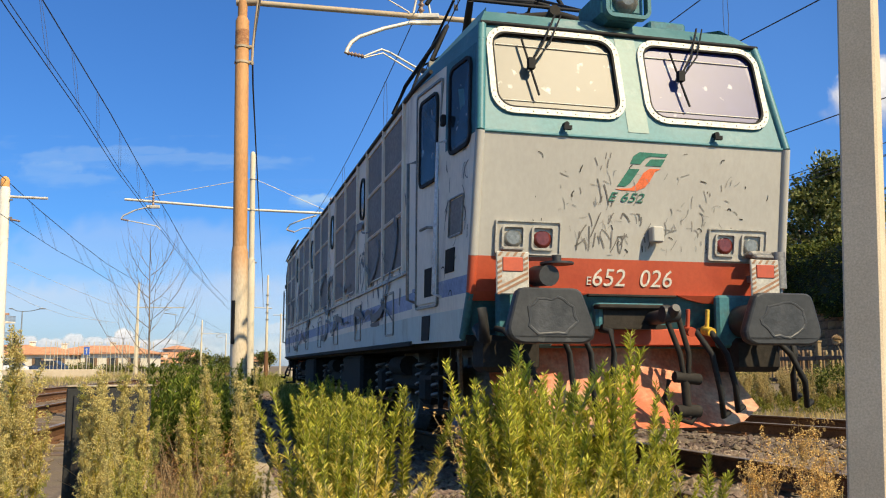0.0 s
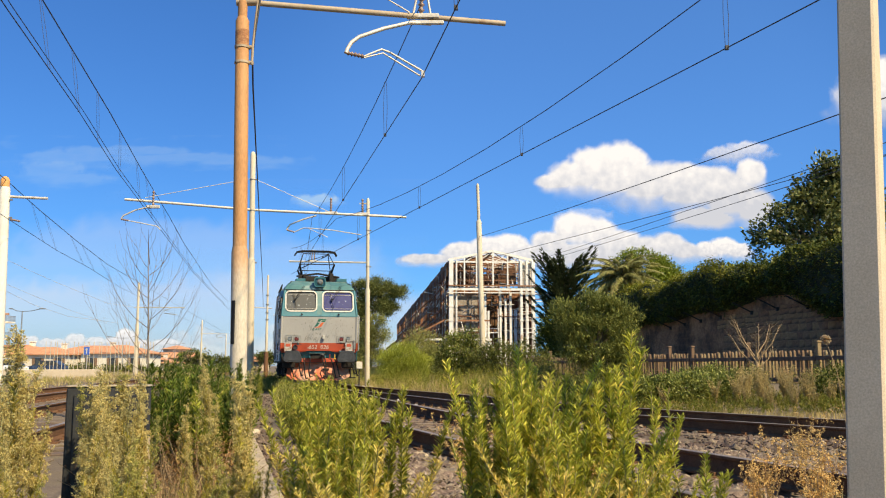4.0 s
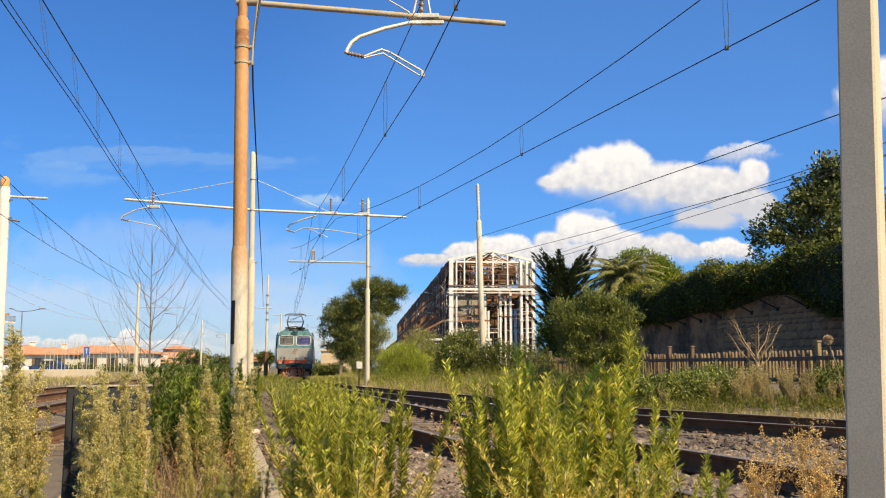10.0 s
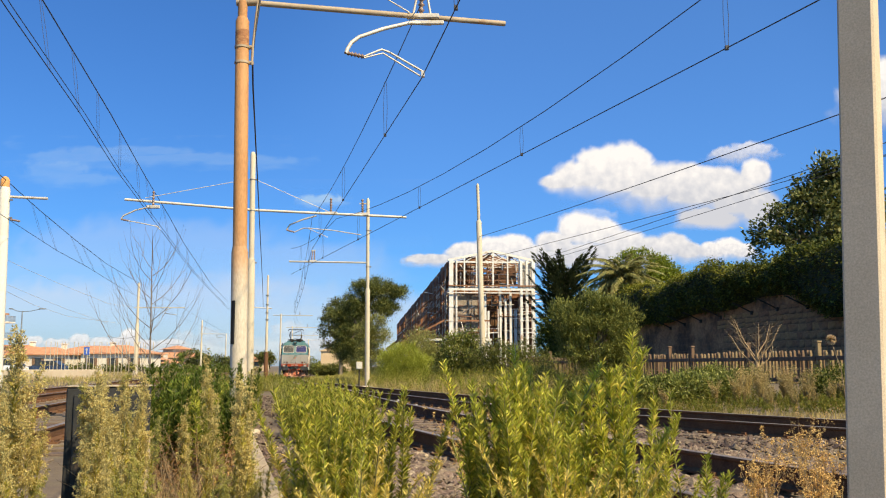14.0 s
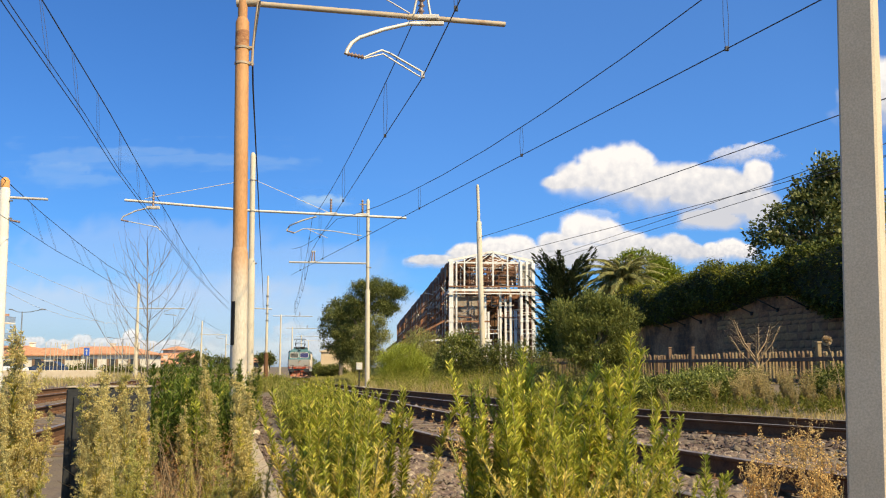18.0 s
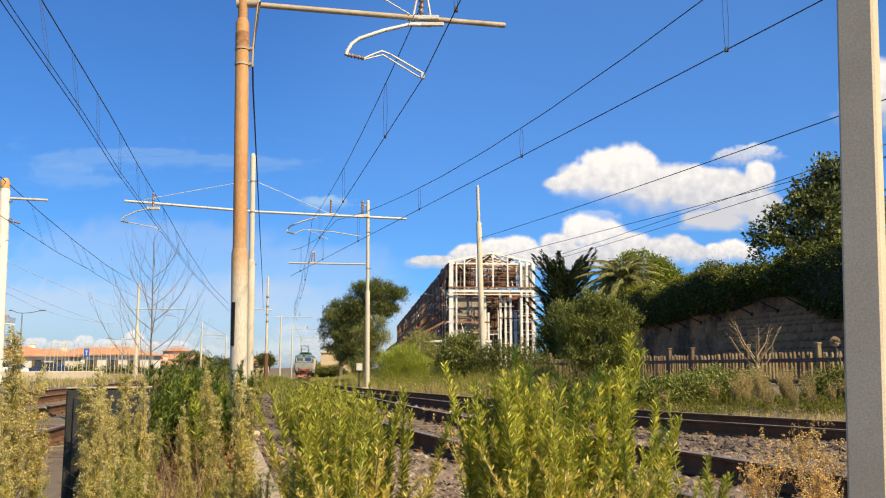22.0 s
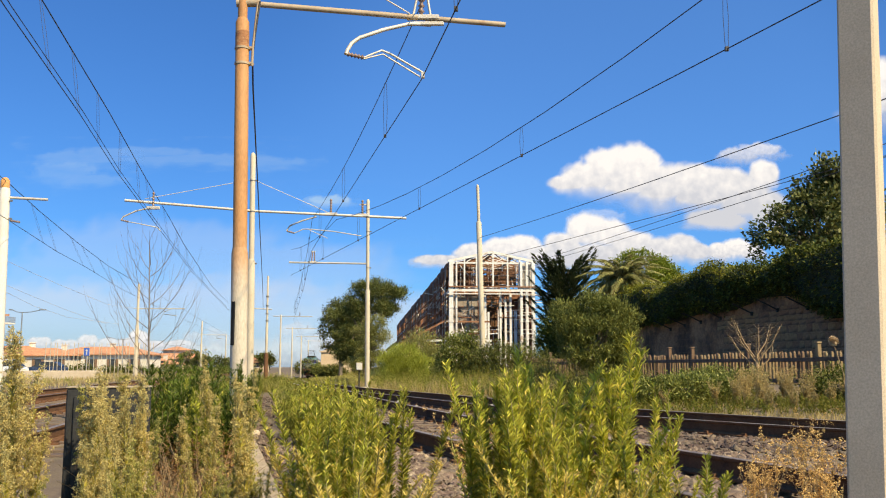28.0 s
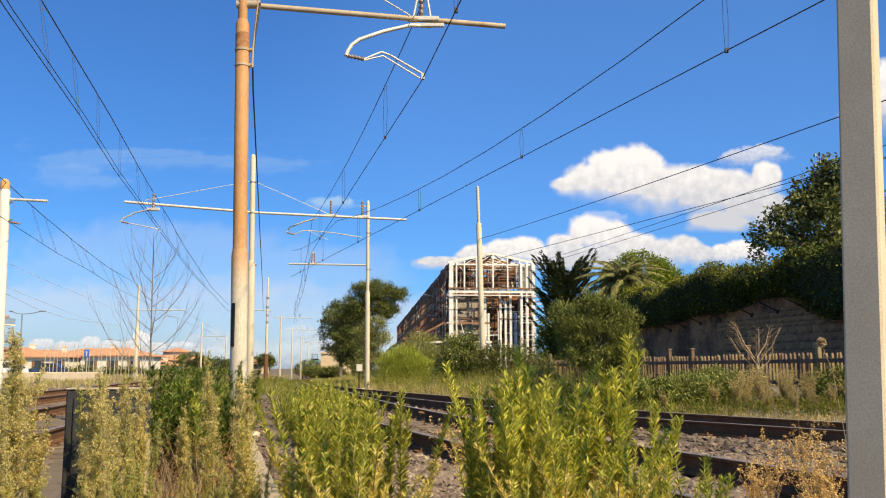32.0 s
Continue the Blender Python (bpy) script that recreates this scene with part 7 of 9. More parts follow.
tree("large_bush", "large grey-green bush with slender twigs beside the branch track", "bush", (4.75, 28.5, 0.1), (1.3, 0.1), [((0, 0, 1.75), (1.15, 1.1, 1.0)), ((0.75, 0, 2.15), (0.65, 0.8, 0.65)), ((-0.75, 0, 2.2), (0.6, 0.8, 0.7)), ((0.25, -0.1, 1.0), (1.0, 0.9, 0.6)), ((-0.65, -0.2, 1.45), (0.6, 0.7, 0.5)), ((0.95, 0, 1.35), (0.5, 0.7, 0.5)), ((0.1, 0, 2.75), (0.6, 0.6, 0.45)), ((0.55, 0, 2.65), (0.4, 0.5, 0.35))],
     330, 90, 0.14, 0.016, "bush", 0.115, limbs=34, shell=0.35, up=0.9)
tree("bank_bush", "leafy green bush at the foot of the fence", "bush", (5.4, 20.5, 0.15), (0.3, 0.05), [((0, 0, 0.25), (0.7, 0.6, 0.3)), ((0.75, 0.2, 0.25), (0.5, 0.6, 0.3)), ((-0.8, 0, 0.2), (0.6, 0.6, 0.28))], 200, 60, 0.085, 0.02, "broad", 0.1, up=0.7)
tree("bank_bush", "low dark bush below the fence", "bush", (8.2, 19.0, 0.25), (0.3, 0.05), [((0, 0, 0.25), (0.7, 0.6, 0.35)), ((0.9, 0.3, 0.25), (0.6, 0.6, 0.36))], 230, 50, 0.06, 0.014, "ivy", 0.12, up=0.7)
for x, y, s, mt in ((3.7, 24.5, 0.9, "bush"), (6.9, 22.0, 0.8, "broad"), (9.6, 19.6, 1.0, "ivy"), (7.0, 25.0, 0.8, "broad"), (5.9, 22.6, 0.7, "ivy"), (4.6, 21.4, 0.8, "ivy"), (2.6, 30.0, 1.2, "bush"), (10.2, 22.5, 1.0, "broad")):
    tree("bank_bush", "low tangled green bush below the fence", "bush", (x, y, ground_z(x, y)), (0.3, 0.04), [((0, 0, 0.25 * s), (0.7 * s, 0.5 * s, 0.34 * s)), ((0.6 * s, 0.1, 0.3 * s), (0.5 * s, 0.5 * s, 0.42 * s)), ((-0.6 * s, 0, 0.18 * s), (0.5 * s, 0.5 * s, 0.26 * s))], 150, 45, 0.065, 0.014, mt, 0.1, up=0.8)
for x, y, s in ((4.6, 19.0, 1.0), (6.1, 18.4, 0.9), (9.0, 21.0, 1.4), (8.6, 18.2, 1.2), (5.2, 23.4, 1.2), (6.05, 18.8, 1.3), (6.3, 19.2, 1.5), (6.5, 18.7, 1.4), (6.75, 19.3, 1.6), (6.95, 18.6, 1.4), (7.15, 19.1, 1.6), (7.4, 19.6, 1.5), (7.55, 18.8, 1.3),
                (6.4, 18.0, 1.1), (6.8, 17.9, 1.2), (7.2, 18.1, 1.2), (7.75, 19.3, 1.4), (6.2, 17.4, 0.9), (6.6, 17.2, 0.9), (7.0, 17.3, 0.9), (7.6, 17.9, 1.1), (8.1, 18.4, 1.2), (6.6, 19.9, 1.6), (7.0, 20.2, 1.6), (5.8, 19.5, 1.1)):
    sow(WIRY[2], x, y, s, label="dried golden-brown herb on the bank below the fence")
tree("broad_tree", "dark broad-leaved tree above the retaining wall", "tree", (18.4, 43.0, 3.45), (2.9, 0.26), [((-2.6, 0.0, 3.9), (0.8, 1.1, 0.6)), ((-1.9, 0, 4.7), (0.7, 0.8, 0.5)), ((0.39, 0.0, 6.9), (0.9, 1.1, 0.8)), ((-0.9, 0, 6.1), (0.6, 0.7, 0.6)), ((0.0, 0.0, 4.2), (2.2, 2.3, 1.9)), ((0.6, 0.0, 5.9), (1.3, 1.4, 1.1)), ((-1.8, 0.0, 2.7), (1.5, 1.7, 1.1)), ((2.1, 0.0, 3.9), (1.8, 1.8, 1.95)), ((0.0, 0.0, 1.2), (2.6, 1.8, 1.5)), ((-2.2, -1.0, 0.6), (1.6, 1.6, 1.3)), ((-0.7, 0.0, 5.2), (1.0, 1.0, 0.8)), ((1.0, -2.0, -0.2), (2.0, 1.6, 1.4))],
     430, 62, 0.24, 0.07, "fig", 0.24, limbs=16, shell=0.45)
tree("round_tree", "round-topped dense green tree behind the hedge", "tree", (17.2, 78, 0), (6, 0.4), [((0, 0, 9.0), (2.6, 2.6, 1.9)), ((-2.0, 0, 8.2), (1.6, 1.6, 1.2)), ((1.8, 0, 8.4), (1.6, 1.6, 1.3))], 330, 60, 0.24, 0.06, "bush_bright", 0.24)
tree("small_far_tree", "dark round tree beside a distant house", "tree", (-32.2, 165, 0), (1.5, 0.2), [((0, 0, 2.5), (1.3, 1.3, 0.7)), ((0.7, 0, 2.2), (0.8, 0.8, 0.6))], 90, 40, 0.4, 0.08, "pine", 0.35)
for k in range(13):
    x, y, q = -44.5 + k * 1.75 + random.uniform(-0.5, 0.5), 104 + k * 0.4, random.uniform(0.5, 0.85)
    tree("garden_bush", "dark green garden bush before the houses", "bush", (x, y, 0), (0.5, 0.06), [((0, 0, 0.8 * q), (1.1, 0.8, 0.75 * q)), ((0.7, 0, 0.6 * q), (0.8, 0.7, 0.6 * q))], 60, 26, 0.2, 0.05, "bush", 0.2)
for x, y, s in ((-62, 190, 1.0), (-55, 200, 1.2), (-50, 205, 0.9), (-44, 210, 1.0), (-84, 200, 1.1), (-76, 200, 1.0)):
    tree("far_tree", "distant dark tree on the skyline", "tree", (x, y, 0), (1.5, 0.25), [((0, 0, 2.2 * s), (3.4, 2.5, 1.4 * s)), ((2.2, 0, 1.8 * s), (2.2, 2, 1.2 * s))], 110, 30, 0.45, 0.12, "pine", 0.4)


# Unseen behind the pine: trees added to cast shade on the far siding.
for x, y, h in ((-14.0, 124.4, 11.0), (-13.4, 137, 10.0), (-14.9, 153, 10.0)):
    tree("line_side_tree", "tall dark tree that shades the far siding", "tree", (x, y, -0.4), (3.2, 0.3), [((0, 0, h * 0.72), (2.6, 2.6, h * 0.26)), ((-1.2, 0.6, h * 0.48), (2.0, 2.0, h * 0.2)), ((1.3, -0.4, h * 0.5), (2.0, 2.0, h * 0.22))], 260, 45, 0.3, 0.08, "pine", 0.3)
for x, y, k in ((-25.0, 172, 1.0), (-22.8, 170, 0.8), (-27.4, 178, 0.9), (-21.0, 166, 0.7), (-20.3, 150, 0.62), (-18.6, 149, 0.6), (-17.2, 148, 0.6)):
    tree("far_bush", "dark rounded bush at the end of the line", "bush", (x, y, -0.9), (0.8, 0.1), [((0, 0, 1.9 * k), (1.7 * k, 1.5, 1.5 * k)), ((1.0, 0, 1.4 * k), (1.2 * k, 1.2, 1.1 * k))], 90, 30, 0.28, 0.07, "bush", 0.25)


def conifer(at, h, r):
    top = thing("conifer_tree", "dark conifer with upswept pointed sprays", "tree", pose(*at))
    part("trunk", MB().tube([(0, 0, -0.3), (0.05, 0, h * 0.5), (0, 0, h * 0.9)], [0.26, 0.18, 0.05], 9), M["bark"], top)
    P, D, L = [], [], []
    for k in range(150):
        z = h * (0.04 + 0.81 * (k / 150) ** 0.9)
        a = k * 2.399 + rng.uniform(-0.3, 0.3)
        l = r * (1.15 - 0.35 * abs(z / h - 0.45) - 0.5 * max(0, z / h - 0.65)) * rng.uniform(0.65, 1.15)
        rise = rng.uniform(0.25, 0.5) + 0.5 * max(0, z / h - 0.5)
        o = np.array([math.cos(a), math.sin(a), 0])
        path = np.array([np.array([0, 0, z]) + o * l * t + np.array([0, 0, 1.0]) * l * (rise * t + 0.35 * t ** 3) for t in np.linspace(0, 1, 6)])
        part("limb", MB().tube(path[:5].tolist(), [0.05, 0.04, 0.03, 0.02, 0.01], 5, cap=False), M["bark"], top)
        n = 170
        t = 0.12 + 0.9 * rng.uniform(0, 1, n)
        t = np.minimum(t, 1.0)
        side = np.cross(o, [0, 0, 1.0])
        fan = rng.normal(0, 1, n)
        q = on(path, t) + side * (fan * 0.22 * (1.1 - t))[:, None] + rng.normal(0, 0.035, (n, 3))
        P.append(q)
        D.append(o * 1.2 + side * (fan * 0.45)[:, None] + np.array([0, 0, 0.65]) + rng.normal(0, 0.16, (n, 3)))
        L.append(0.34 * rng.uniform(0.6, 1.3, n))
    part("crown", leaf_mesh("crown", M["cypress"], [blades(np.vstack(P), np.vstack(D), np.concatenate(L), 0.048, 0.0)]), None, top)
    return top


conifer((8.35, 62, 0), 8.5, 2.0)


def palm(at, h):
    top = thing("palm_tree", "date palm with arching dusty fronds", "tree", pose(*at))
    part("trunk", MB().tube([(0, 0, -0.3), (0.05, 0, h * 0.5), (0, 0, h)], [0.34, 0.3, 0.36], 12), M["bark"], top)
    for k in range(46):
        a = k * 2.399
        e = 1.3 - 1.95 * (k / 46)
        l = 3.0 * rng.uniform(0.85, 1.1)
        pts = np.array([(math.cos(a) * l * t * math.cos(e * (1 - 0.35 * t)), math.sin(a) * l * t * math.cos(e * (1 - 0.35 * t)), h + l * t * math.sin(e) * 0.95 - t * t * l * 0.5) for t in np.linspace(0, 1, 9)])
        n = 240
        t = np.sort(rng.uniform(0.14, 1, n))
        B = on(pts, t)
        T = np.array([math.cos(a), math.sin(a), math.sin(e) - 0.7])
        S = np.cross(T, [0, 0, 1])
        D = S * np.where(np.arange(n) % 2, 1, -1)[:, None] * 0.8 + T * 0.75 + rng.normal(size=(n, 3)) * 0.08 + np.array([0, 0, -0.15])
        fr = part("frond", leaf_mesh("frond", M["palm"] if k < 39 else M["straw"], [blades(B, D, 0.56 * (1.15 - 0.75 * t), 0.022, 0.3)]), None, top)
        part("rib", MB().tube(pts.tolist(), [0.035 - 0.0035 * i for i in range(9)], 5, cap=False), M["stem"], fr)


palm((10.75, 54, 0), 6.25)


tree("shade_bush", "dark bush in the shade of the conifer", "bush", (7.7, 58, 0), (0.6, 0.08), [((0, 0, 1.1), (1.3, 1.0, 1.1)), ((1.5, 0, 1.0), (1.2, 1, 1.0)), ((-1.2, 0, 0.8), (0.8, 0.9, 0.8)), ((-0.9, 0, 2.3), (0.9, 0.9, 1.3)), ((-0.6, 0, 3.7), (0.7, 0.8, 1.0))], 330, 55, 0.18, 0.034, "ivy", 0.2)


def dead_shrub(at):
    top = thing("dead_shrub", "dead brown shrub with bare spreading twigs", "bush", pose(*at))
    part("stem", MB().tube([(0, 0, 0), (0.04, 0, 0.4), (0, 0, 0.75), (0.02, 0, 1.0)], [0.1, 0.08, 0.06, 0.03], 8), M["stem_brown"], top)
    for k in range(9):
        a, l = k * 2.4 + 0.3, rng.uniform(0.9, 1.45)
        s = Vector((0, 0, 0.6 + 0.045 * k))
        e = s + Vector((math.cos(a) * l * 0.62, math.sin(a) * l * 0.4, l * rng.uniform(0.65, 0.95)))
        mid = s.lerp(e, 0.5) + Vector((math.cos(a) * 0.08, 0, -0.06))
        b = part("branch", MB().tube([s, mid, e], [0.024, 0.015, 0.004], 5), M["stem_brown"], top)
        for j in range(9):
            t = 0.25 + 0.08 * j
            c = s.lerp(mid, t * 2) if t < 0.5 else mid.lerp(e, t * 2 - 1)
            o = Vector((math.cos(a + (-1) ** j * 0.9), math.sin(a + (-1) ** j * 0.9), 0.9)) * rng.uniform(0.14, 0.34)
            part("twig", MB().tube([c, c + o * 0.5 + Vector((0, 0, -0.02)), c + o], [0.006, 0.004, 0.0015], 4), M["stem_brown"], b)


dead_shrub((8.95, 26.0, 0.25))


# ---------------- fence, wall and hedge ----------------
M["fence"] = surf("weathered_concrete_pickets", (0.165, 0.108, 0.06), (0.25, 0.17, 0.1), 4, 0.9, 0, 0.3, 50, vary=0.3, c3=(0.2, 0.15, 0.1), scale3=5)
# Darker than the pickets: the shade on the rails is put into this tone.
M["fence_rail"] = surf("shaded_fence_rails", (0.09, 0.06, 0.042), (0.15, 0.105, 0.075), 4, 0.9, 0, 0.3, 50)
M["wall"] = surf("stained_stone_wall", (0.27, 0.15, 0.072), (0.45, 0.265, 0.13), 0.9, 0.95, 0, 0.9, 9, c3=(0.085, 0.052, 0.03), scale3=0.55, cut3=(0.42, 0.62), vary=0.16, dist=0.06)
M["mortar"] = surf("brown_mortar", (0.19, 0.11, 0.06), (0.27, 0.16, 0.085), 2, 0.95, 0, 0.4, 30)
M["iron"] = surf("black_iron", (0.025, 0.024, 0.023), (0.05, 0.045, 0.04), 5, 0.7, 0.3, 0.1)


def fence_x(y):
    return 11.75 - 0.245 * (y - 27.5)


def fence():
    top = thing("picket_fence", "weathered concrete picket fence on the bank", "fence", kind="")
    yaw = math.degrees(math.atan2(1, -0.245)) - 90
    pk = MB().box((0, 0, 0.62), (0.09, 0.085, 1.2), ch=0.012)
    pk.box((0, 0, 1.235), (0.07, 0.06, 0.05), ch=0.01)
    picket = pk.mesh("picket", M["fence"])
    pm = MB().box((0, 0, 0.72), (0.14, 0.14, 1.44), ch=0.015).box((0, 0, 1.46), (0.18, 0.18, 0.06), ch=0.015)
    post = pm.mesh("fence_post", M["fence"])
    posts = [20.5, 24.3, 28.1, 31.85, 35.65, 37.45, 39.8, 43.5, 47.2, 50.9, 54.6, 58.3]
    for ya, yb in zip(posts, posts[1:]):
        part("post", post, None, top).matrix_basis = pose(fence_x(ya), ya, ground_z(fence_x(ya), ya) - 0.12, random.uniform(-1, 1), random.uniform(-1, 1), yaw)
        mid = (ya + yb) / 2
        bar = MB().box((0, 0, 0), (0.07, (yb - ya) * 1.02, 0.13), ch=0.01).mesh("fence_rail", M["fence_rail"])
        for zz in (0.3, 0.98):
            part("rail", bar, None, top).matrix_basis = pose(fence_x(mid) - 0.08, mid, ground_z(fence_x(mid), mid) - 0.18 + zz, rz=yaw)
        n = int(round((yb - ya) / 0.2))
        for k in range(1, n):
            y = ya + (yb - ya) * k / n
            x = fence_x(y)
            part("picket", picket, None, top).matrix_basis = pose(x, y, ground_z(x, y) - 0.18 - 0.03 * random.random(), random.uniform(-2, 2), random.uniform(-2, 2), yaw)


fence()
WALL_A, WALL_B = Vector((18.7, 16, 0)), Vector((9.4, 56, 0))
WALL_D = (WALL_B - WALL_A).normalized()
WALL_N = Vector((-WALL_D.y, WALL_D.x, 0))  # towards the line


def retaining_wall():
    L = (WALL_B - WALL_A).length
    yaw = math.degrees(math.atan2(WALL_D.y, WALL_D.x))
    wall = solo("wall_retaining", MB().box((L / 2, -0.35, 2.0), (L, 0.6, 4.2)), M["mortar"], "tall stained stone retaining wall", "wall", kind="structure", at=pose(WALL_A.x, WALL_A.y, 0, rz=yaw))
    z, row, blocks = 0.1, 0, 0
    ws = (0.34, 0.46, 0.6, 0.8)
    meshes = [MB().box((0, 0, 0), (w - 0.005, 0.08, 0.32), ch=0.035).mesh("stone_block", M["wall"]) for w in ws]
    rest = MB()
    while z < 3.9:
        rh = random.choice((0.55, 0.7, 0.85, 1.0))
        x = -random.random() * 0.5
        while x < L:
            k = random.randrange(4)
            if 9 < x < 26 and 0.9 < z and blocks < 300:
                o = part("stone_block", meshes[k], None, wall)
                o.matrix_basis = pose(x + ws[k] / 2, -0.072 + random.uniform(-0.012, 0.012), z + 0.16 * rh, random.uniform(-4, 4), random.uniform(-5, 5), random.uniform(-4, 4)) @ Matrix.Diagonal((1, 1, rh, 1))
                blocks += 1
            else:
                rest.box((x + ws[k] / 2, -0.078, z + 0.16 * rh), (ws[k] - 0.01, 0.08, 0.31 * rh))
            x += ws[k]
        z += 0.32 * rh
        row += 1
    part("stone_courses", rest, M["wall"], wall)["kind"] = "stuff"
    for s, z in ((21.8, 3.24), (23.7, 3.2), (26.3, 3.14), (28.1, 3.05), (29.7, 2.95), (31.2, 2.84), (19.8, 3.2)):
        p = WALL_A + WALL_D * s + Vector((0, 0, z))
        solo("iron_strut", MB().tube([p - WALL_N * 0.05, p + WALL_N * 0.9 + Vector((0, 0, 0.42))], 0.03, 6).box(p - WALL_N * 0.02, (0.12, 0.12, 0.16)), M["iron"],
             "rusty black iron strut fixed in the wall", "strut", group="wall struts")
    # ground held up by the wall
    bank = MB()
    P = [WALL_A - WALL_N * 0.6, WALL_B - WALL_N * 0.6]
    far = [WALL_A + Vector((60, 10, 0)), WALL_B + Vector((60, 40, 0))]
    bank.add([(*P[0][:2], 3.3), (*P[1][:2], 3.3), (*far[1][:2], 3.6), (*far[0][:2], 3.6), (*P[0][:2], -0.1), (*P[1][:2], -0.1), (*far[1][:2], -0.1), (*far[0][:2], -0.1)], [(3, 2, 1, 0), (0, 1, 5, 4), (1, 2, 6, 5), (2, 3, 7, 6), (3, 0, 4, 7)])
    solo("bank", bank, M["soil"], "raised earth behind the retaining wall", "bank", kind="structure")


retaining_wall()


def hedge():
    """Ivy and hedge along the wall top, hanging over its face."""
    L = (WALL_B - WALL_A).length
    P, D, high = [], [], []
    core = []
    n = 34
    for i in range(n + 1):
        s = L * i / n
        o = WALL_A + WALL_D * s
        hgt = 5.1 + 0.35 * math.sin(i * 0.9) * 0.6 + 0.25 * math.sin(i * 2.3) + (0.32 if 8 < s < 32 else 0.12)
        low = 3.92 - 0.06 * max(0, s - 21.5) - (0.12 if s > 23 else 0) + 0.1 * math.sin(i * 1.4) - (1.3 if s < 18.8 else 0.6 if s < 19.9 else 0)
        prof = [(-1.4, 3.2), (0.2, low), (0.42, low + 0.4), (0.36, hgt - 0.5), (-0.1, hgt - 0.1), (-1.3, hgt - 0.2)]
        core.append([o + WALL_N * a + Vector((0, 0, b)) for a, b in prof])
    for _ in range(21000):
        i = rng.integers(0, n)
        k = rng.choice(5, p=[0.03, 0.24, 0.35, 0.2, 0.18])
        u, v = rng.uniform(), rng.uniform()
        a = core[i][k].lerp(core[i][k + 1], u)
        b = core[i + 1][k].lerp(core[i + 1][k + 1], u)
        p = a.lerp(b, v)
        out = WALL_N * (1 if k in (1, 2) else 0.3) + Vector((0, 0, 0.3 if k < 3 else 1))
        bump = 0.28 * noise.noise(p * 0.9) + 0.2 * noise.noise(p * 2.3)
        P.append(p + out * (0.05 + max(-0.12, bump)))
        D.append(out + Vector(rng.normal(size=3)) * 0.7 + Vector((0, 0, -0.3)))
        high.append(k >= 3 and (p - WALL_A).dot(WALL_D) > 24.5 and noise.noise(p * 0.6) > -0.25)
    P = np.repeat(np.array(P), 3, 0) + rng.normal(0, 0.09, (len(P) * 3, 3))
    D = np.repeat(np.array(D), 3, 0) + rng.normal(0, 0.4, (len(P), 3))
    top = thing("ivy_hedge", "dense dark green ivy hedge overhanging the stone wall", "hedge")
    high = np.repeat(np.array(high), 3)
    # Leaf colours carry the lit top and the shaded face.
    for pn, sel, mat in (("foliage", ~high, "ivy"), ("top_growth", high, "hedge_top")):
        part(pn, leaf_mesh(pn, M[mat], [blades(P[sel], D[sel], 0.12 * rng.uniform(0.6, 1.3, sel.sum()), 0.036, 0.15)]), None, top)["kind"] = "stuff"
    part("core", MB().loft(core, cap=True), M["core_shade"], top)


# Near-black core: the shade between the leaves is put into its colour.
M["core_shade"] = surf("hedge_inner_shade", (0.012, 0.02, 0.008), (0.03, 0.042, 0.015), 4, 0.95, 0, 0.5, 14)
hedge()

# ---------------- the ruined shed ----------------
M["white_steel"] = surf("flaking_white_steel", (0.6, 0.575, 0.53), (0.72, 0.69, 0.64), 1.5, 0.65, 0, 0.1, 30, c3=(0.40, 0.27, 0.18), scale3=1.8, cut3=(0.58, 0.72))
M["rust_steel"] = surf("rusted_steel", (0.20, 0.085, 0.045), (0.31, 0.15, 0.08), 1.2, 0.85, 0.1, 0.2, 20, c3=(0.4, 0.33, 0.28), scale3=1.4, cut3=(0.6, 0.75))
M["rust_sheet"] = surf("rusted_sheeting", (0.085, 0.036, 0.02), (0.18, 0.074, 0.036), 0.8, 0.85, 0, 0.2, 10, c3=(0.06, 0.03, 0.024), scale3=0.9, cut3=(0.52, 0.7), vary=0.3)
# Darker copy of the flaking plaster: the indoor shade is in its colour.
M["plaster_shaded"] = surf("shaded_plaster", (0.26, 0.22, 0.18), (0.42, 0.36, 0.3), 0.9, 0.9, 0, 0.3, 14, c3=(0.14, 0.085, 0.055), scale3=0.9, cut3=(0.45, 0.6))
M["plaster_old"] = surf("flaking_plaster", (0.5, 0.45, 0.38), (0.62, 0.57, 0.49), 1.6, 0.9, 0, 0.3, 14, c3=(0.3, 0.2, 0.14), scale3=1.2, cut3=(0.55, 0.66))
M["lamp_grey"] = surf("dull_grey_steel", (0.22, 0.21, 0.2), (0.32, 0.3, 0.28), 3, 0.7, 0.1, 0.1)
M["blue_sheet"] = surf("pale_blue_panel", (0.30, 0.42, 0.56), (0.4, 0.52, 0.64), 1, 0.6, 0, 0.1)
M["brickwork"] = surf("old_brick_infill", (0.28, 0.16, 0.11), (0.4, 0.26, 0.19), 2, 0.9, 0, 0.4, 16, c3=(0.5, 0.46, 0.4), scale3=1, cut3=(0.55, 0.7))


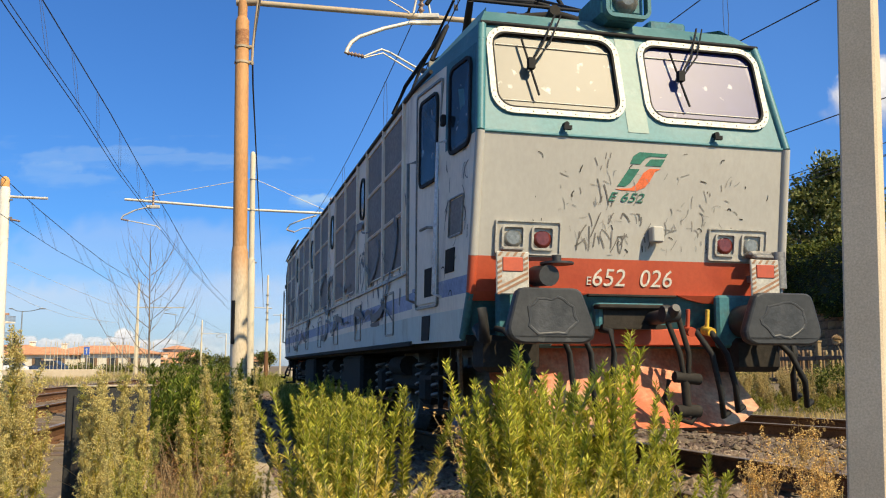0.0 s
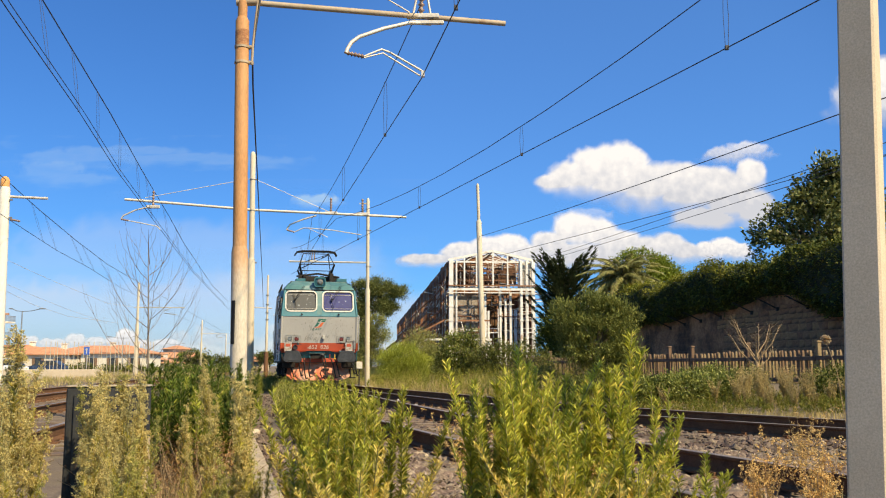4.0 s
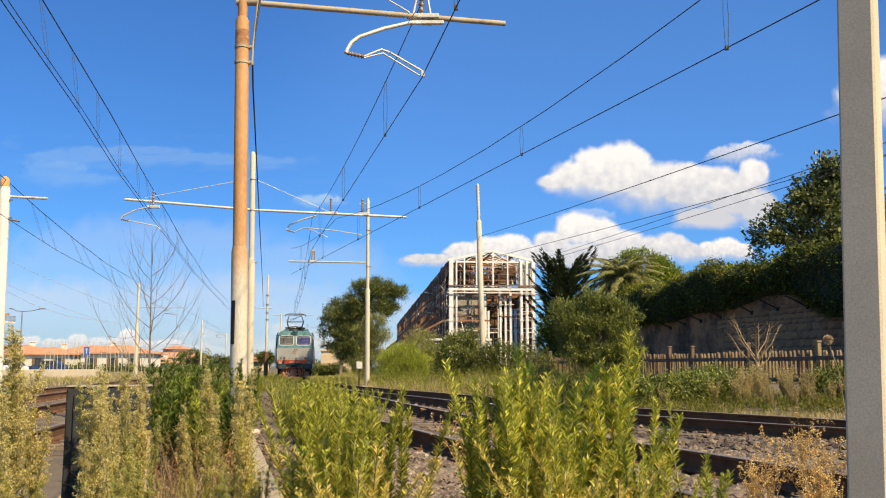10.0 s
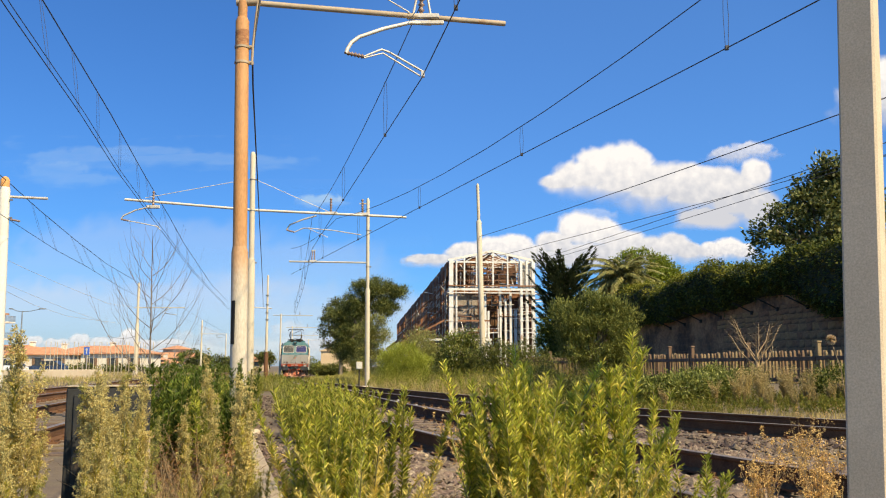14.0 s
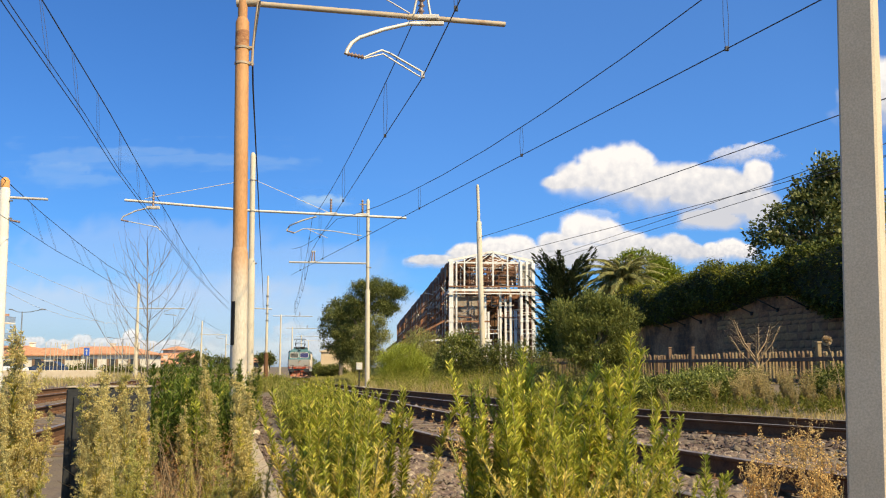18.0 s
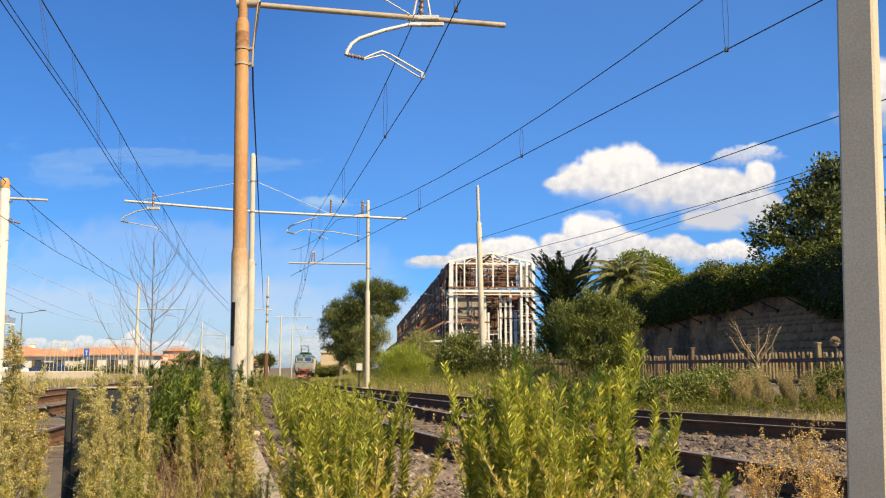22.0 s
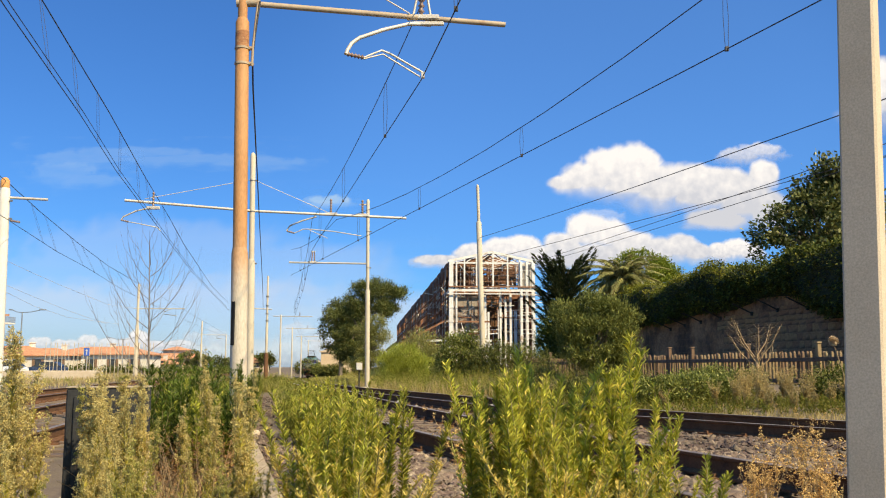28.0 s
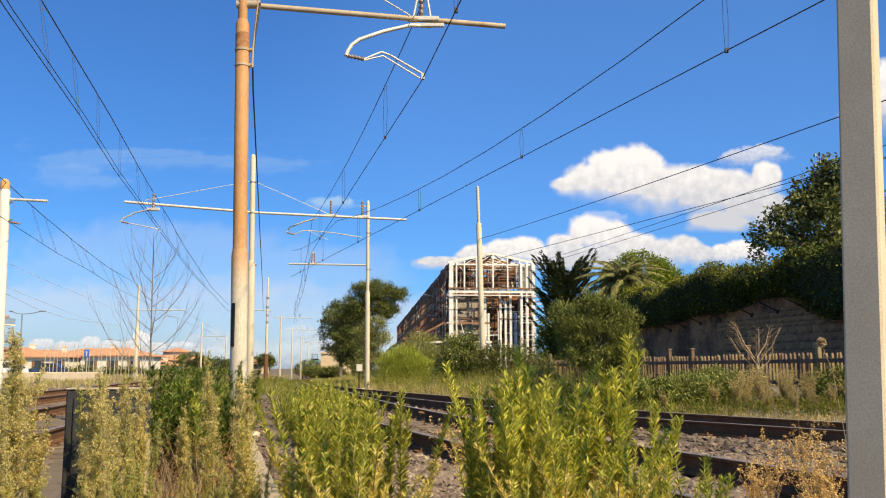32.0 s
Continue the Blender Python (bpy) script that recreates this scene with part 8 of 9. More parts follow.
def ruin():
    """A long steel-framed shed, stripped to its frame; its own axes: x across the front, y along its length."""
    top = thing("ruined_shed", "long derelict shed stripped to a white and rusty steel frame", "building", pose(0.62, 70, 0, rz=5.0))
    W, LN, E, RZ, FZ = 6.45, 110.0, 9.1, 9.85, 6.85

    def beam(p, q, r, mb):
        p, q = Vector(p), Vector(q)
        d = q - p
        rot = d.to_track_quat("Z", "Y").to_matrix()
        return mb.box((p + q) / 2, (r, r * 1.25, d.length), rot)
    # front frame
    def rod(name, a, b, r, mat, parent=top):
        return part(name, beam(a, b, r, MB()), M[mat], parent)
    for x, w in ((0, 0.34), (W, 0.26), (W - 0.5, 0.2), (W - 0.95, 0.2), (0.42, 0.12)):
        part("column", MB().box((x, 0, E / 2), (w, 0.3, E), ch=0.02), M["white_steel"], top, "white steel column")
        for z in (1.1, 2.2, 3.3, 4.4, 5.5):
            part("gusset", MB().box((x, -0.17, z), (w + 0.06, 0.04, 0.08)), M["white_steel"], top)
    rod("floor_beam", (-0.2, -0.05, FZ), (W + 0.2, -0.05, FZ), 0.17, "white_steel")
    rod("floor_rail", (-0.2, -0.22, FZ + 0.26), (W + 0.2, -0.22, FZ + 0.26), 0.07, "rust_steel")
    rod("floor_rail", (-0.3, -0.3, FZ - 0.3), (W + 0.3, -0.3, FZ - 0.3), 0.06, "white_steel")
    for k in range(22):
        x = 0.15 + k * (W - 0.3) / 21
        part("hanging_bar", MB().tube([(x, -0.2, FZ - 0.1), (x + 0.04 * math.sin(k * 2.1), -0.22, FZ - 0.25 - 0.25 * abs(math.sin(k * 1.7)))], 0.018, 5), M["rust_steel"] if k % 3 else M["white_steel"], top)
    rod("gable_beam", (-0.25, 0, E), (W / 2, 0, RZ), 0.15, "white_steel")
    rod("gable_beam", (W / 2, 0, RZ), (W + 0.25, 0, E), 0.15, "white_steel")
    rod("gable_tie", (0, 0, E - 0.12), (W, 0, E - 0.12), 0.1, "white_steel")
    for x in (1.05, 2.0, 3.3, 4.45, 5.4):
        rod("mullion", (x, 0, FZ), (x, 0, E + 0.75 * (1 - abs(2 * x / W - 1))), 0.11, "white_steel")
    for z in (FZ + 0.7, FZ + 1.45):
        rod("glazing_bar", (0.3, 0.02, z), (W - 0.9, 0.02, z), 0.035, "rust_steel")
    for a, b in ((1.05, 2.0), (2.0, 3.3), (3.3, 4.45), (4.45, 5.4)):
        rod("brace", (a, 0.05, E - 0.15), (b, 0.05, E + 0.75 * (1 - abs(2 * b / W - 1))), 0.05, "white_steel")
        rod("brace", (b, 0.09, E - 0.15), (a, 0.09, E + 0.75 * (1 - abs(2 * a / W - 1))), 0.05, "rust_steel")
    # upper storey at the right-hand corner: pale wall with studs
    part("corner_wall", MB().box((W - 0.55, 0.5, (FZ + E) / 2), (1.0, 0.1, E - FZ)), M["plaster_old"], top, "flaking pale plaster wall")
    for x, h in ((3.95, FZ), (4.35, 6.2), (3.0, 5.2), (4.75, 6.6), (2.75, 6.5)):
        part("post", MB().box((x, 0.6, h / 2), (0.16, 0.2, h)), M["white_steel"], top)
    rod("lintel", (-2.3, 0.2, 2.95), (3.2, 0.2, 2.95), 0.12, "white_steel")
    rod("lintel", (0.3, -0.1, 4.4), (3.0, -0.1, 4.4), 0.1, "rust_steel")
    rod("lean_to_rafter", (-3.9, 0.3, 2.7), (-0.2, 0.3, 4.6), 0.11, "rust_steel")
    part("lean_to_post", MB().box((-2.4, 0.3, 1.4), (0.16, 0.16, 2.8)), M["white_steel"], top)
    for a, b in (((1.6, 0.4, 0.2), (2.4, 0.4, 2.9)), ((2.4, 0.4, 2.9), (3.2, 0.4, 0.6)), ((3.0, 0.5, 3.0), (4.0, 0.5, 1.0))):
        rod("brace", a, b, 0.1, "white_steel")
    for k in range(13):
        part("rung", MB().box((W - 0.48, -0.1, 0.5 + k * 0.66), (1.0, 0.04, 0.035)), M["white_steel"], top)
    for x in (4.85, 5.2):
        part("blue_panel", MB().box((x, 0.9, 3.2), (0.24, 0.06, 4.2), ch=0.01), M["blue_sheet"], top)
    # joists of the upper floor and the sagging battens of the ceiling
    for k in range(14):
        rod("joist", (0.2, 0.6 + k * 0.55, FZ - 0.1), (W - 0.2, 0.6 + k * 0.55, FZ - 0.1 + 0.05 * math.sin(k)), 0.09, "rust_steel")
    for k in range(20):
        y = 0.5 + k * 0.4
        rod("batten", (0.2, y, E - 0.3), (W / 2, y, RZ - 0.25), 0.055, "rust_steel")
        rod("batten", (W / 2, y, RZ - 0.25), (W - 0.2, y, E - 0.3), 0.055, "rust_steel" if k % 3 else "white_steel")
    # frames behind, one after another
    for i in range(1, 19):
        y = i * 6.1
        fm = part("frame", MB().box((0, y, E / 2), (0.3, 0.3, E)), M["white_steel"] if i < 3 else M["rust_steel"], top)
        part("column", MB().box((W, y, E / 2), (0.3, 0.3, E)), M["white_steel"] if i < 3 else M["rust_steel"], fm)
        tr = MB()
        beam((0, y, E), (W / 2, y, RZ), 0.18, tr)
        beam((W / 2, y, RZ), (W, y, E), 0.18, tr)
        beam((0, y, E - 0.2), (W, y, E - 0.2), 0.12, tr)
        for k in range(6):
            a, b = W * k / 6, W * (k + 0.5) / 6
            beam((a, y, E - 0.2), (b, y, E + 0.12 + 0.6 * (1 - abs(2 * b / W - 1))), 0.06, tr)
            beam((W * (k + 1) / 6, y, E - 0.2), (b, y, E + 0.12 + 0.6 * (1 - abs(2 * b / W - 1))), 0.06, tr)
        part("roof_truss", tr, M["rust_steel"], fm)
        part("floor_beam", beam((0, y, FZ), (W, y, FZ), 0.3, MB()), M["rust_steel"], fm)
        if i < 9:
            part("lean_to_rafter", beam((-3.6, y, 3.2), (-0.1, y, 5.6), 0.14, MB()), M["rust_steel"], fm)
            part("lean_to_post", MB().box((-3.6, y, 1.6), (0.16, 0.16, 3.2)), M["white_steel"], fm)
    for x, z, m in ((0, E, "rust_steel"), (W, E, "rust_steel"), (W / 2, RZ, "rust_steel"), (0, FZ, "white_steel"), (W, FZ, "rust_steel"), (1.6, E + 0.35, "rust_steel"), (4.8, E + 0.35, "rust_steel"), (-3.6, 3.2, "rust_steel"), (0, 4.2, "rust_steel")):
        part("purlin", beam((x, 0, z), (x, LN * (0.5 if x < -1 else 1), z), 0.16, MB()), M[m], top)
    # what is left of the cladding: separate rusted sheets along the eaves and the roof
    rr = random.Random(3)
    for k in range(54):
        y = 2.2 + k * 2.0
        if y > LN:
            break
        if rr.random() < 0.9:
            part("cladding_sheet", MB().box((-0.2, y, 8.5 + rr.uniform(-0.1, 0.1)), (0.05, 1.94, 1.15 if rr.random() < 0.7 else 0.7)), M["rust_sheet"], top)
        if rr.random() < 0.22:
            part("cladding_sheet", MB().box((-0.2, y, 5.9), (0.05, 1.94, 1.6)), M["rust_sheet"], top)
        if y > 3 and rr.random() < 0.8:
            part("roof_sheet", MB().box((W * 0.25, y, E + 0.47), (3.3, 1.94, 0.04), Matrix.Rotation(-math.atan2(RZ - E, W / 2), 3, "Y")), M["rust_sheet"], top)
        if y > 8 and rr.random() < 0.75:
            part("wall_infill", MB().box((0.05, y, 1.9), (0.2, 1.94, rr.choice((2.2, 3.4, 3.8)))), M["brickwork"], top)
    # Near-black panel stands in for the shade inside the open frame.
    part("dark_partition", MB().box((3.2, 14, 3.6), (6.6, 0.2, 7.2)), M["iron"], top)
    for k in range(44):
        part("side_post", MB().box((-0.3, 1.6 + k * 1.6, 4.3), (0.08, 0.08, 8.6)), M["rust_steel"] if k % 4 else M["lamp_grey"], top)
    for z in (1.9, 3.4, 5.0, 6.2, 7.3):
        part("side_rail", MB().box((-0.36, 36, z), (0.07, 71, 0.1)), M["rust_steel"], top)
    for k in range(16):
        part("slat", MB().box((3.2, 1.6 + 0.25 * (k % 3), FZ + 0.35 + k * 0.13), (6.0 if k % 2 else 3.4, 0.05, 0.05)), M["rust_steel"] if k % 4 else M["white_steel"], top)
    part("upper_wall", MB().box((2.6, 9, 8.0), (5.0, 0.2, 1.9)), M["rust_sheet"], top)
    part("upper_wall", MB().box((4.7, 2.6, 8.1), (1.7, 0.15, 1.5)), M["rust_sheet"], top)
    part("inner_wall", MB().box((1.55, 2.2, 4.2), (2.5, 0.2, 4.8)), M["plaster_shaded"], top, "flaking pale plaster wall")
    part("inner_wall", MB().box((2.2, 5.5, 3.2), (4.4, 0.25, 6.2)), M["rust_sheet"], top)
    # Sheets added to darken the view through the open right side.
    for k in range(12):
        part("cladding_sheet", MB().box((W + 0.1, 2.4 + k * 2.0, 3.6), (0.05, 1.94, 7.0)), M["rust_sheet"], top)
    part("far_wall", MB().box((W / 2, LN, E / 2), (W, 0.2, E)), M["brickwork"], top)
    # scaffold poles and dangling bars
    for k in range(420):
        side = rr.random() < 0.3
        p = Vector((-0.5 + rr.uniform(-0.2, 0.1), rr.uniform(0, 40), rr.uniform(1.5, 8))) if side else Vector((rr.uniform(0, W), rr.uniform(0.3, 8), rr.uniform(1.5, 9)))
        kind = rr.random()
        d = Vector((0, 0, rr.uniform(0.8, 2.6))) if kind < 0.35 else Vector((rr.uniform(0.8, 2.6), 0, rr.uniform(-0.2, 0.2))) if kind < 0.75 else Vector((rr.uniform(-1, 1), rr.uniform(-1, 1), rr.uniform(-1.2, 0.8)))
        if side:
            d = Vector((0, 2.6, rr.uniform(-0.3, 0.3))) if kind < 0.5 else d
        if p.z + d.z > 9.2:
            d.z = 9.2 - p.z
        part("scaffold_pole", MB().tube([p, p + d], rr.choice((0.03, 0.04, 0.05)), 5), M["rust_steel"] if rr.random() < 0.6 else M["white_steel"], top)


ruin()

# ---------------- town beyond the lines ----------------
M["plaster"] = surf("cream_plaster", (0.62, 0.56, 0.46), (0.72, 0.66, 0.56), 0.6, 0.9, 0, 0.1, 8, c3=(0.5, 0.42, 0.32), scale3=0.5, vary=0.12)
M["plaster_warm"] = surf("ochre_plaster", (0.55, 0.40, 0.26), (0.62, 0.47, 0.31), 0.6, 0.9, 0, 0.1, 8, c3=(0.45, 0.33, 0.22), scale3=0.5)
M["tiles"] = surf("terracotta_roof", (0.42, 0.175, 0.09), (0.56, 0.29, 0.16), 1.2, 0.85, 0, 0.5, 6, (3, 1, 1), c3=(0.36, 0.14, 0.08), scale3=0.8)
M["window_dark"] = surf("dark_window_glass", (0.03, 0.035, 0.04), (0.06, 0.065, 0.07), 4, 0.15, 0, 0)
M["shutter"] = surf("brown_shutters", (0.16, 0.09, 0.05), (0.22, 0.13, 0.08), 8, 0.7, 0, 0.2)
M["car_white"] = surf("white_car_paint", (0.72, 0.73, 0.74), (0.78, 0.79, 0.8), 2, 0.25, 0, 0)
M["car_blue"] = surf("blue_car_paint", (0.03, 0.05, 0.1), (0.045, 0.07, 0.13), 2, 0.25, 0.2, 0)
M["sign_blue"] = surf("blue_sign_face", (0.03, 0.10, 0.42), (0.04, 0.12, 0.48), 2, 0.4, 0, 0)
M["lamp_steel"] = surf("grey_lamp_steel", (0.2, 0.22, 0.24), (0.28, 0.3, 0.32), 3, 0.5, 0.4, 0)


def house(at, w, d, h, pitch, label, mat="plaster", storeys=1, gable=False, cover="tiles", chimney=True):
    top = thing("house", label, "house", pose(*at), group="houses beyond the line")
    part("wall", MB().box((0, 0, h / 2), (w, d, h)), M[mat], top)
    e = 0.2 if gable else 0.5
    rz = h + pitch
    k = w / 2 - (d / 2 if not gable else -e)
    k = max(k, 0.2)
    r = MB()
    b = [(-w / 2 - e, -d / 2 - e, h), (w / 2 + e, -d / 2 - e, h), (w / 2 + e, d / 2 + e, h), (-w / 2 - e, d / 2 + e, h)]
    t = [(-k, 0, rz), (k, 0, rz)]
    u = [(x, y, z - 0.15) for x, y, z in b]
    r.add(b + t + u, [(0, 1, 5, 4), (2, 3, 4, 5), (1, 2, 5), (3, 0, 4), (6, 7, 1, 0), (7, 8, 2, 1), (8, 9, 3, 2), (9, 6, 0, 3), (9, 8, 7, 6)])
    roof = part("roof", r, M[cover], top)
    if chimney:
        part("chimney", MB().box((w * 0.22, 0.4, rz - 0.2), (0.7, 0.7, 1.3)).box((w * 0.22, 0.4, rz + 0.5), (0.9, 0.9, 0.12)), M[mat], roof)
    n = max(2, int(w / 3.2))
    for s in range(storeys):
        for i in range(n):
            x = -w / 2 + w * (i + 0.5) / n
            z = 1.5 + s * 2.9
            win = part("window", MB().box((x, -d / 2 - 0.0, z), (1.0, 0.1, 1.3)), M["window_dark"], top)
            for q in (-1, 1):
                part("shutter", MB().box((x + q * 0.72, -d / 2 - 0.06, z), (0.42, 0.06, 1.35)), M["shutter"], win)
            part("sill", MB().box((x, -d / 2 - 0.1, z - 0.7), (1.3, 0.2, 0.08)), M["plaster"], win)
    return top


house((-71, 150, 0), 14, 9, 3.05, 1.35, "low cream house with a terracotta hipped roof")
house((-64, 148, 0), 10, 8, 2.8, 1.2, "small white house with a terracotta roof")
house((-58, 152, 0), 12, 8, 3.1, 1.2, "white terraced house with a terracotta roof and shutters")
house((-51.5, 146, 0), 10, 8, 2.95, 1.3, "white house with a wide terracotta roof")
house((-80, 158, 0), 12, 9, 3.2, 1.5, "cream house with a broad terracotta roof")
house((-36.3, 175, 0), 4.6, 6, 1.9, 0.9, "low ochre house with an orange roof", "plaster_warm", chimney=False)
house((-58.5, 185, 0), 9, 7, 1.6, 1.2, "small cream bungalow with an orange roof")
house((-17.75, 158, 0, 0, 0, 90), 14, 5.0, 3.5, 0.75, "pale ochre trackside building with a low gable roof", "plaster_warm", storeys=0, gable=True, cover="plaster_warm", chimney=False)


def pavilion(at):
    top = thing("pavilion", "round pavilion with tiered terracotta roofs", "building", pose(*at))
    part("wall", MB().tube([(0, 0, 0), (0, 0, 3.0)], 7.2, 16, smooth=False), M["plaster_warm"], top)
    part("roof", MB().tube([(0, 0, 2.9), (0, 0, 4.3)], [8.4, 4.2], 16, smooth=False), M["tiles"], top, "lower terracotta roof ring")
    part("lantern", MB().tube([(0, 0, 4.2), (0, 0, 5.0)], 3.4, 16, smooth=False), M["plaster"], top)
    part("upper_roof", MB().tube([(0, 0, 5.0), (0, 0, 5.7), (0, 0, 6.0)], [4.4, 1.6, 0.3], 16, smooth=False), M["tiles"], top)
    for k in range(10):
        a = k * 0.628
        part("window", MB().box((7.2 * math.cos(a), 7.2 * math.sin(a), 1.7), (0.9, 0.9, 1.4), Matrix.Rotation(a, 3, "Z")), M["window_dark"], top)


pavilion((-66, 226, 0))


def block(at):
    top = thing("apartment_block", "cream apartment block with stacked balconies", "building", pose(*at))
    part("wall", MB().box((0, 0, 4.6), (12, 10, 9.2)), M["plaster_warm"], top)
    part("roof", MB().box((0, 0, 9.35), (12.8, 10.8, 0.3)), M["tiles"], top)
    for s in range(3):
        b = part("balcony", MB().box((6.95, 3.2, 2.5 + s * 2.7), (1.9, 2.6, 0.2)), M["plaster"], top)
        rail = MB().box((7.87, 3.2, 3.5 + s * 2.7), (0.06, 2.6, 0.06)).box((6.95, 1.93, 3.5 + s * 2.7), (1.9, 0.06, 0.06))
        for k in range(10):
            rail.box((6.1 + k * 0.195, 1.93, 3.05 + s * 2.7), (0.05, 0.05, 0.9)).box((7.87, 1.95 + k * 0.27, 3.05 + s * 2.7), (0.05, 0.05, 0.9))
        part("railing", rail, M["lamp_steel"], b)
        for x in (-3, 0, 3):
            part("window", MB().box((x, -5.02, 1.8 + s * 2.9), (1.2, 0.1, 1.5)), M["window_dark"], top)


block((-77.5, 143, 0))
# the road with its parapet
solo("road", MB().box((0, 0, 0.02), (5.5, 260, 0.06)), surf("asphalt", (0.045, 0.045, 0.047), (0.065, 0.064, 0.062), 2, 0.9, 0, 0.2, 40), "grey asphalt road beyond the lines", "road", kind="structure", at=pose(-37.5, 110, 0, rz=10))
solo("parapet_wall", MB().box((0, 0, 0.34), (14.0, 0.25, 0.7), ch=0.03), M["concrete"], "low pale concrete parapet wall", "wall", kind="structure", at=pose(-29.5, 60, 0, rz=3))


def paling():
    top = thing("stake_fence", "row of thin pale stakes along the road", "fence")
    st = MB().box((0, 0, 1.45), (0.045, 0.045, 2.9), ch=0.01).mesh("stake", M["mast_tan"])
    for k in range(28):
        x = -32.3 + k * 0.3 + random.uniform(-0.08, 0.08)
        part("stake", st, None, top).matrix_basis = pose(x, 74 + k * 0.08, 0, random.uniform(-2, 2), random.uniform(-2, 2), 0)


paling()


def car(at, paint, label):
    top = thing("car", label, "car", pose(*at), group="parked cars")
    w = 0.85
    body = [(-2.1, 0.3), (-2.15, 0.65), (-1.9, 0.85), (-1.0, 0.95), (1.7, 0.98), (2.1, 0.85), (2.15, 0.35)]
    part("body", MB().loft([[(x, -w, z) for x, z in body], [(x, w, z) for x, z in body]], cap=True), paint, top)
    cabin = [(-1.2, 0.93), (-0.45, 1.42), (1.2, 1.46), (1.95, 0.96)]
    part("cabin", MB().loft([[(x, -w * 0.93, z) for x, z in cabin], [(x * 0.97, -w * 0.8, z + 0.02) for x, z in cabin], [(x * 0.97, w * 0.8, z + 0.02) for x, z in cabin], [(x, w * 0.93, z) for x, z in cabin]], cap=True), M["window_dark"], top, "dark car windows")
    part("roof", MB().box((0.35, 0, 1.47), (1.6, w * 1.55, 0.05), ch=0.02), paint, top)
    for x in (-1.35, 1.35):
        for y in (-w + 0.05, w - 0.05):
            wh = part("wheel", MB().tube([(x, y - 0.1, 0.31), (x, y + 0.1, 0.31)], 0.31, 14), M["rubber"], top)
            part("rim", MB().tube([(x, y - 0.11, 0.31), (x, y + 0.11, 0.31)], 0.19, 12), M["lamp_steel"], wh)


car((-35.2, 72, 0.0), M["car_white"], "white parked hatchback on the road")
car((-42.7, 98, 0.0), M["car_blue"], "dark blue parked car behind the parapet")


def lamp(at, h, arms, label):
    top = thing("street_lamp", label, "street lamp", pose(*at), group="street lamps")
    part("pole", MB().tube([(0, 0, 0), (0, 0, h)], [0.09, 0.05], 8), M["lamp_steel"], top)
    for a in arms:
        part("arm", MB().tube([(0, 0, h - 0.05), (a * 0.5, 0, h), (a, 0, h + 0.18)], 0.035, 6), M["lamp_steel"], top)
        part("head", MB().box((a * 1.12, 0, h + 0.2), (abs(a) * 0.35, 0.25, 0.1), ch=0.03), M["lamp_steel"], top)


lamp((-37.2, 80, 0), 5.75, (1.6, -0.9), "grey street lamp with curved arms")
lamp((-49.3, 140, 0), 5.2, (-1.9, 1.6), "grey double-armed street lamp")
lamp((-56, 190, 0), 5.4, (-1.6, 1.6), "grey double-armed street lamp far along the road")
lamp((-60, 230, 0), 6.2, (-1.8,), "grey street lamp with one arm far along the road")


def road_sign(at):
    top = thing("road_sign", "blue road sign with a white arrow on a thin pole", "road sign", pose(*at))
    part("pole", MB().tube([(0, 0, 0), (0, 0, 2.35)], 0.03, 6), M["lamp_steel"], top)
    part("plate", MB().box((0, -0.04, 2.08), (0.42, 0.03, 0.6), ch=0.01), M["sign_blue"], top)
    part("arrow", MB().box((0, -0.06, 2.0), (0.08, 0.01, 0.3)).prism([(-0.12, -0.065, 2.14), (0.12, -0.065, 2.14), (0, -0.065, 2.3)], (0, 0.01, 0)), M["frame_white"], top)


road_sign((-27.4, 70, 0))


def cabinet(at):
    top = thing("trackside_cabinet", "small pale trackside box on a post", "cabinet", pose(*at))
    part("box", MB().box((0, 0, 0.95), (0.3, 0.22, 0.36), ch=0.02), M["lid"], top)
    part("door", MB().box((0, -0.12, 0.95), (0.24, 0.02, 0.3), ch=0.005), M["concrete_pale"], top)
    part("post", MB().tube([(0, 0, 0), (0, 0, 0.8)], 0.03, 8), M["iron"], top)


cabinet((-3.95, 43, 0))


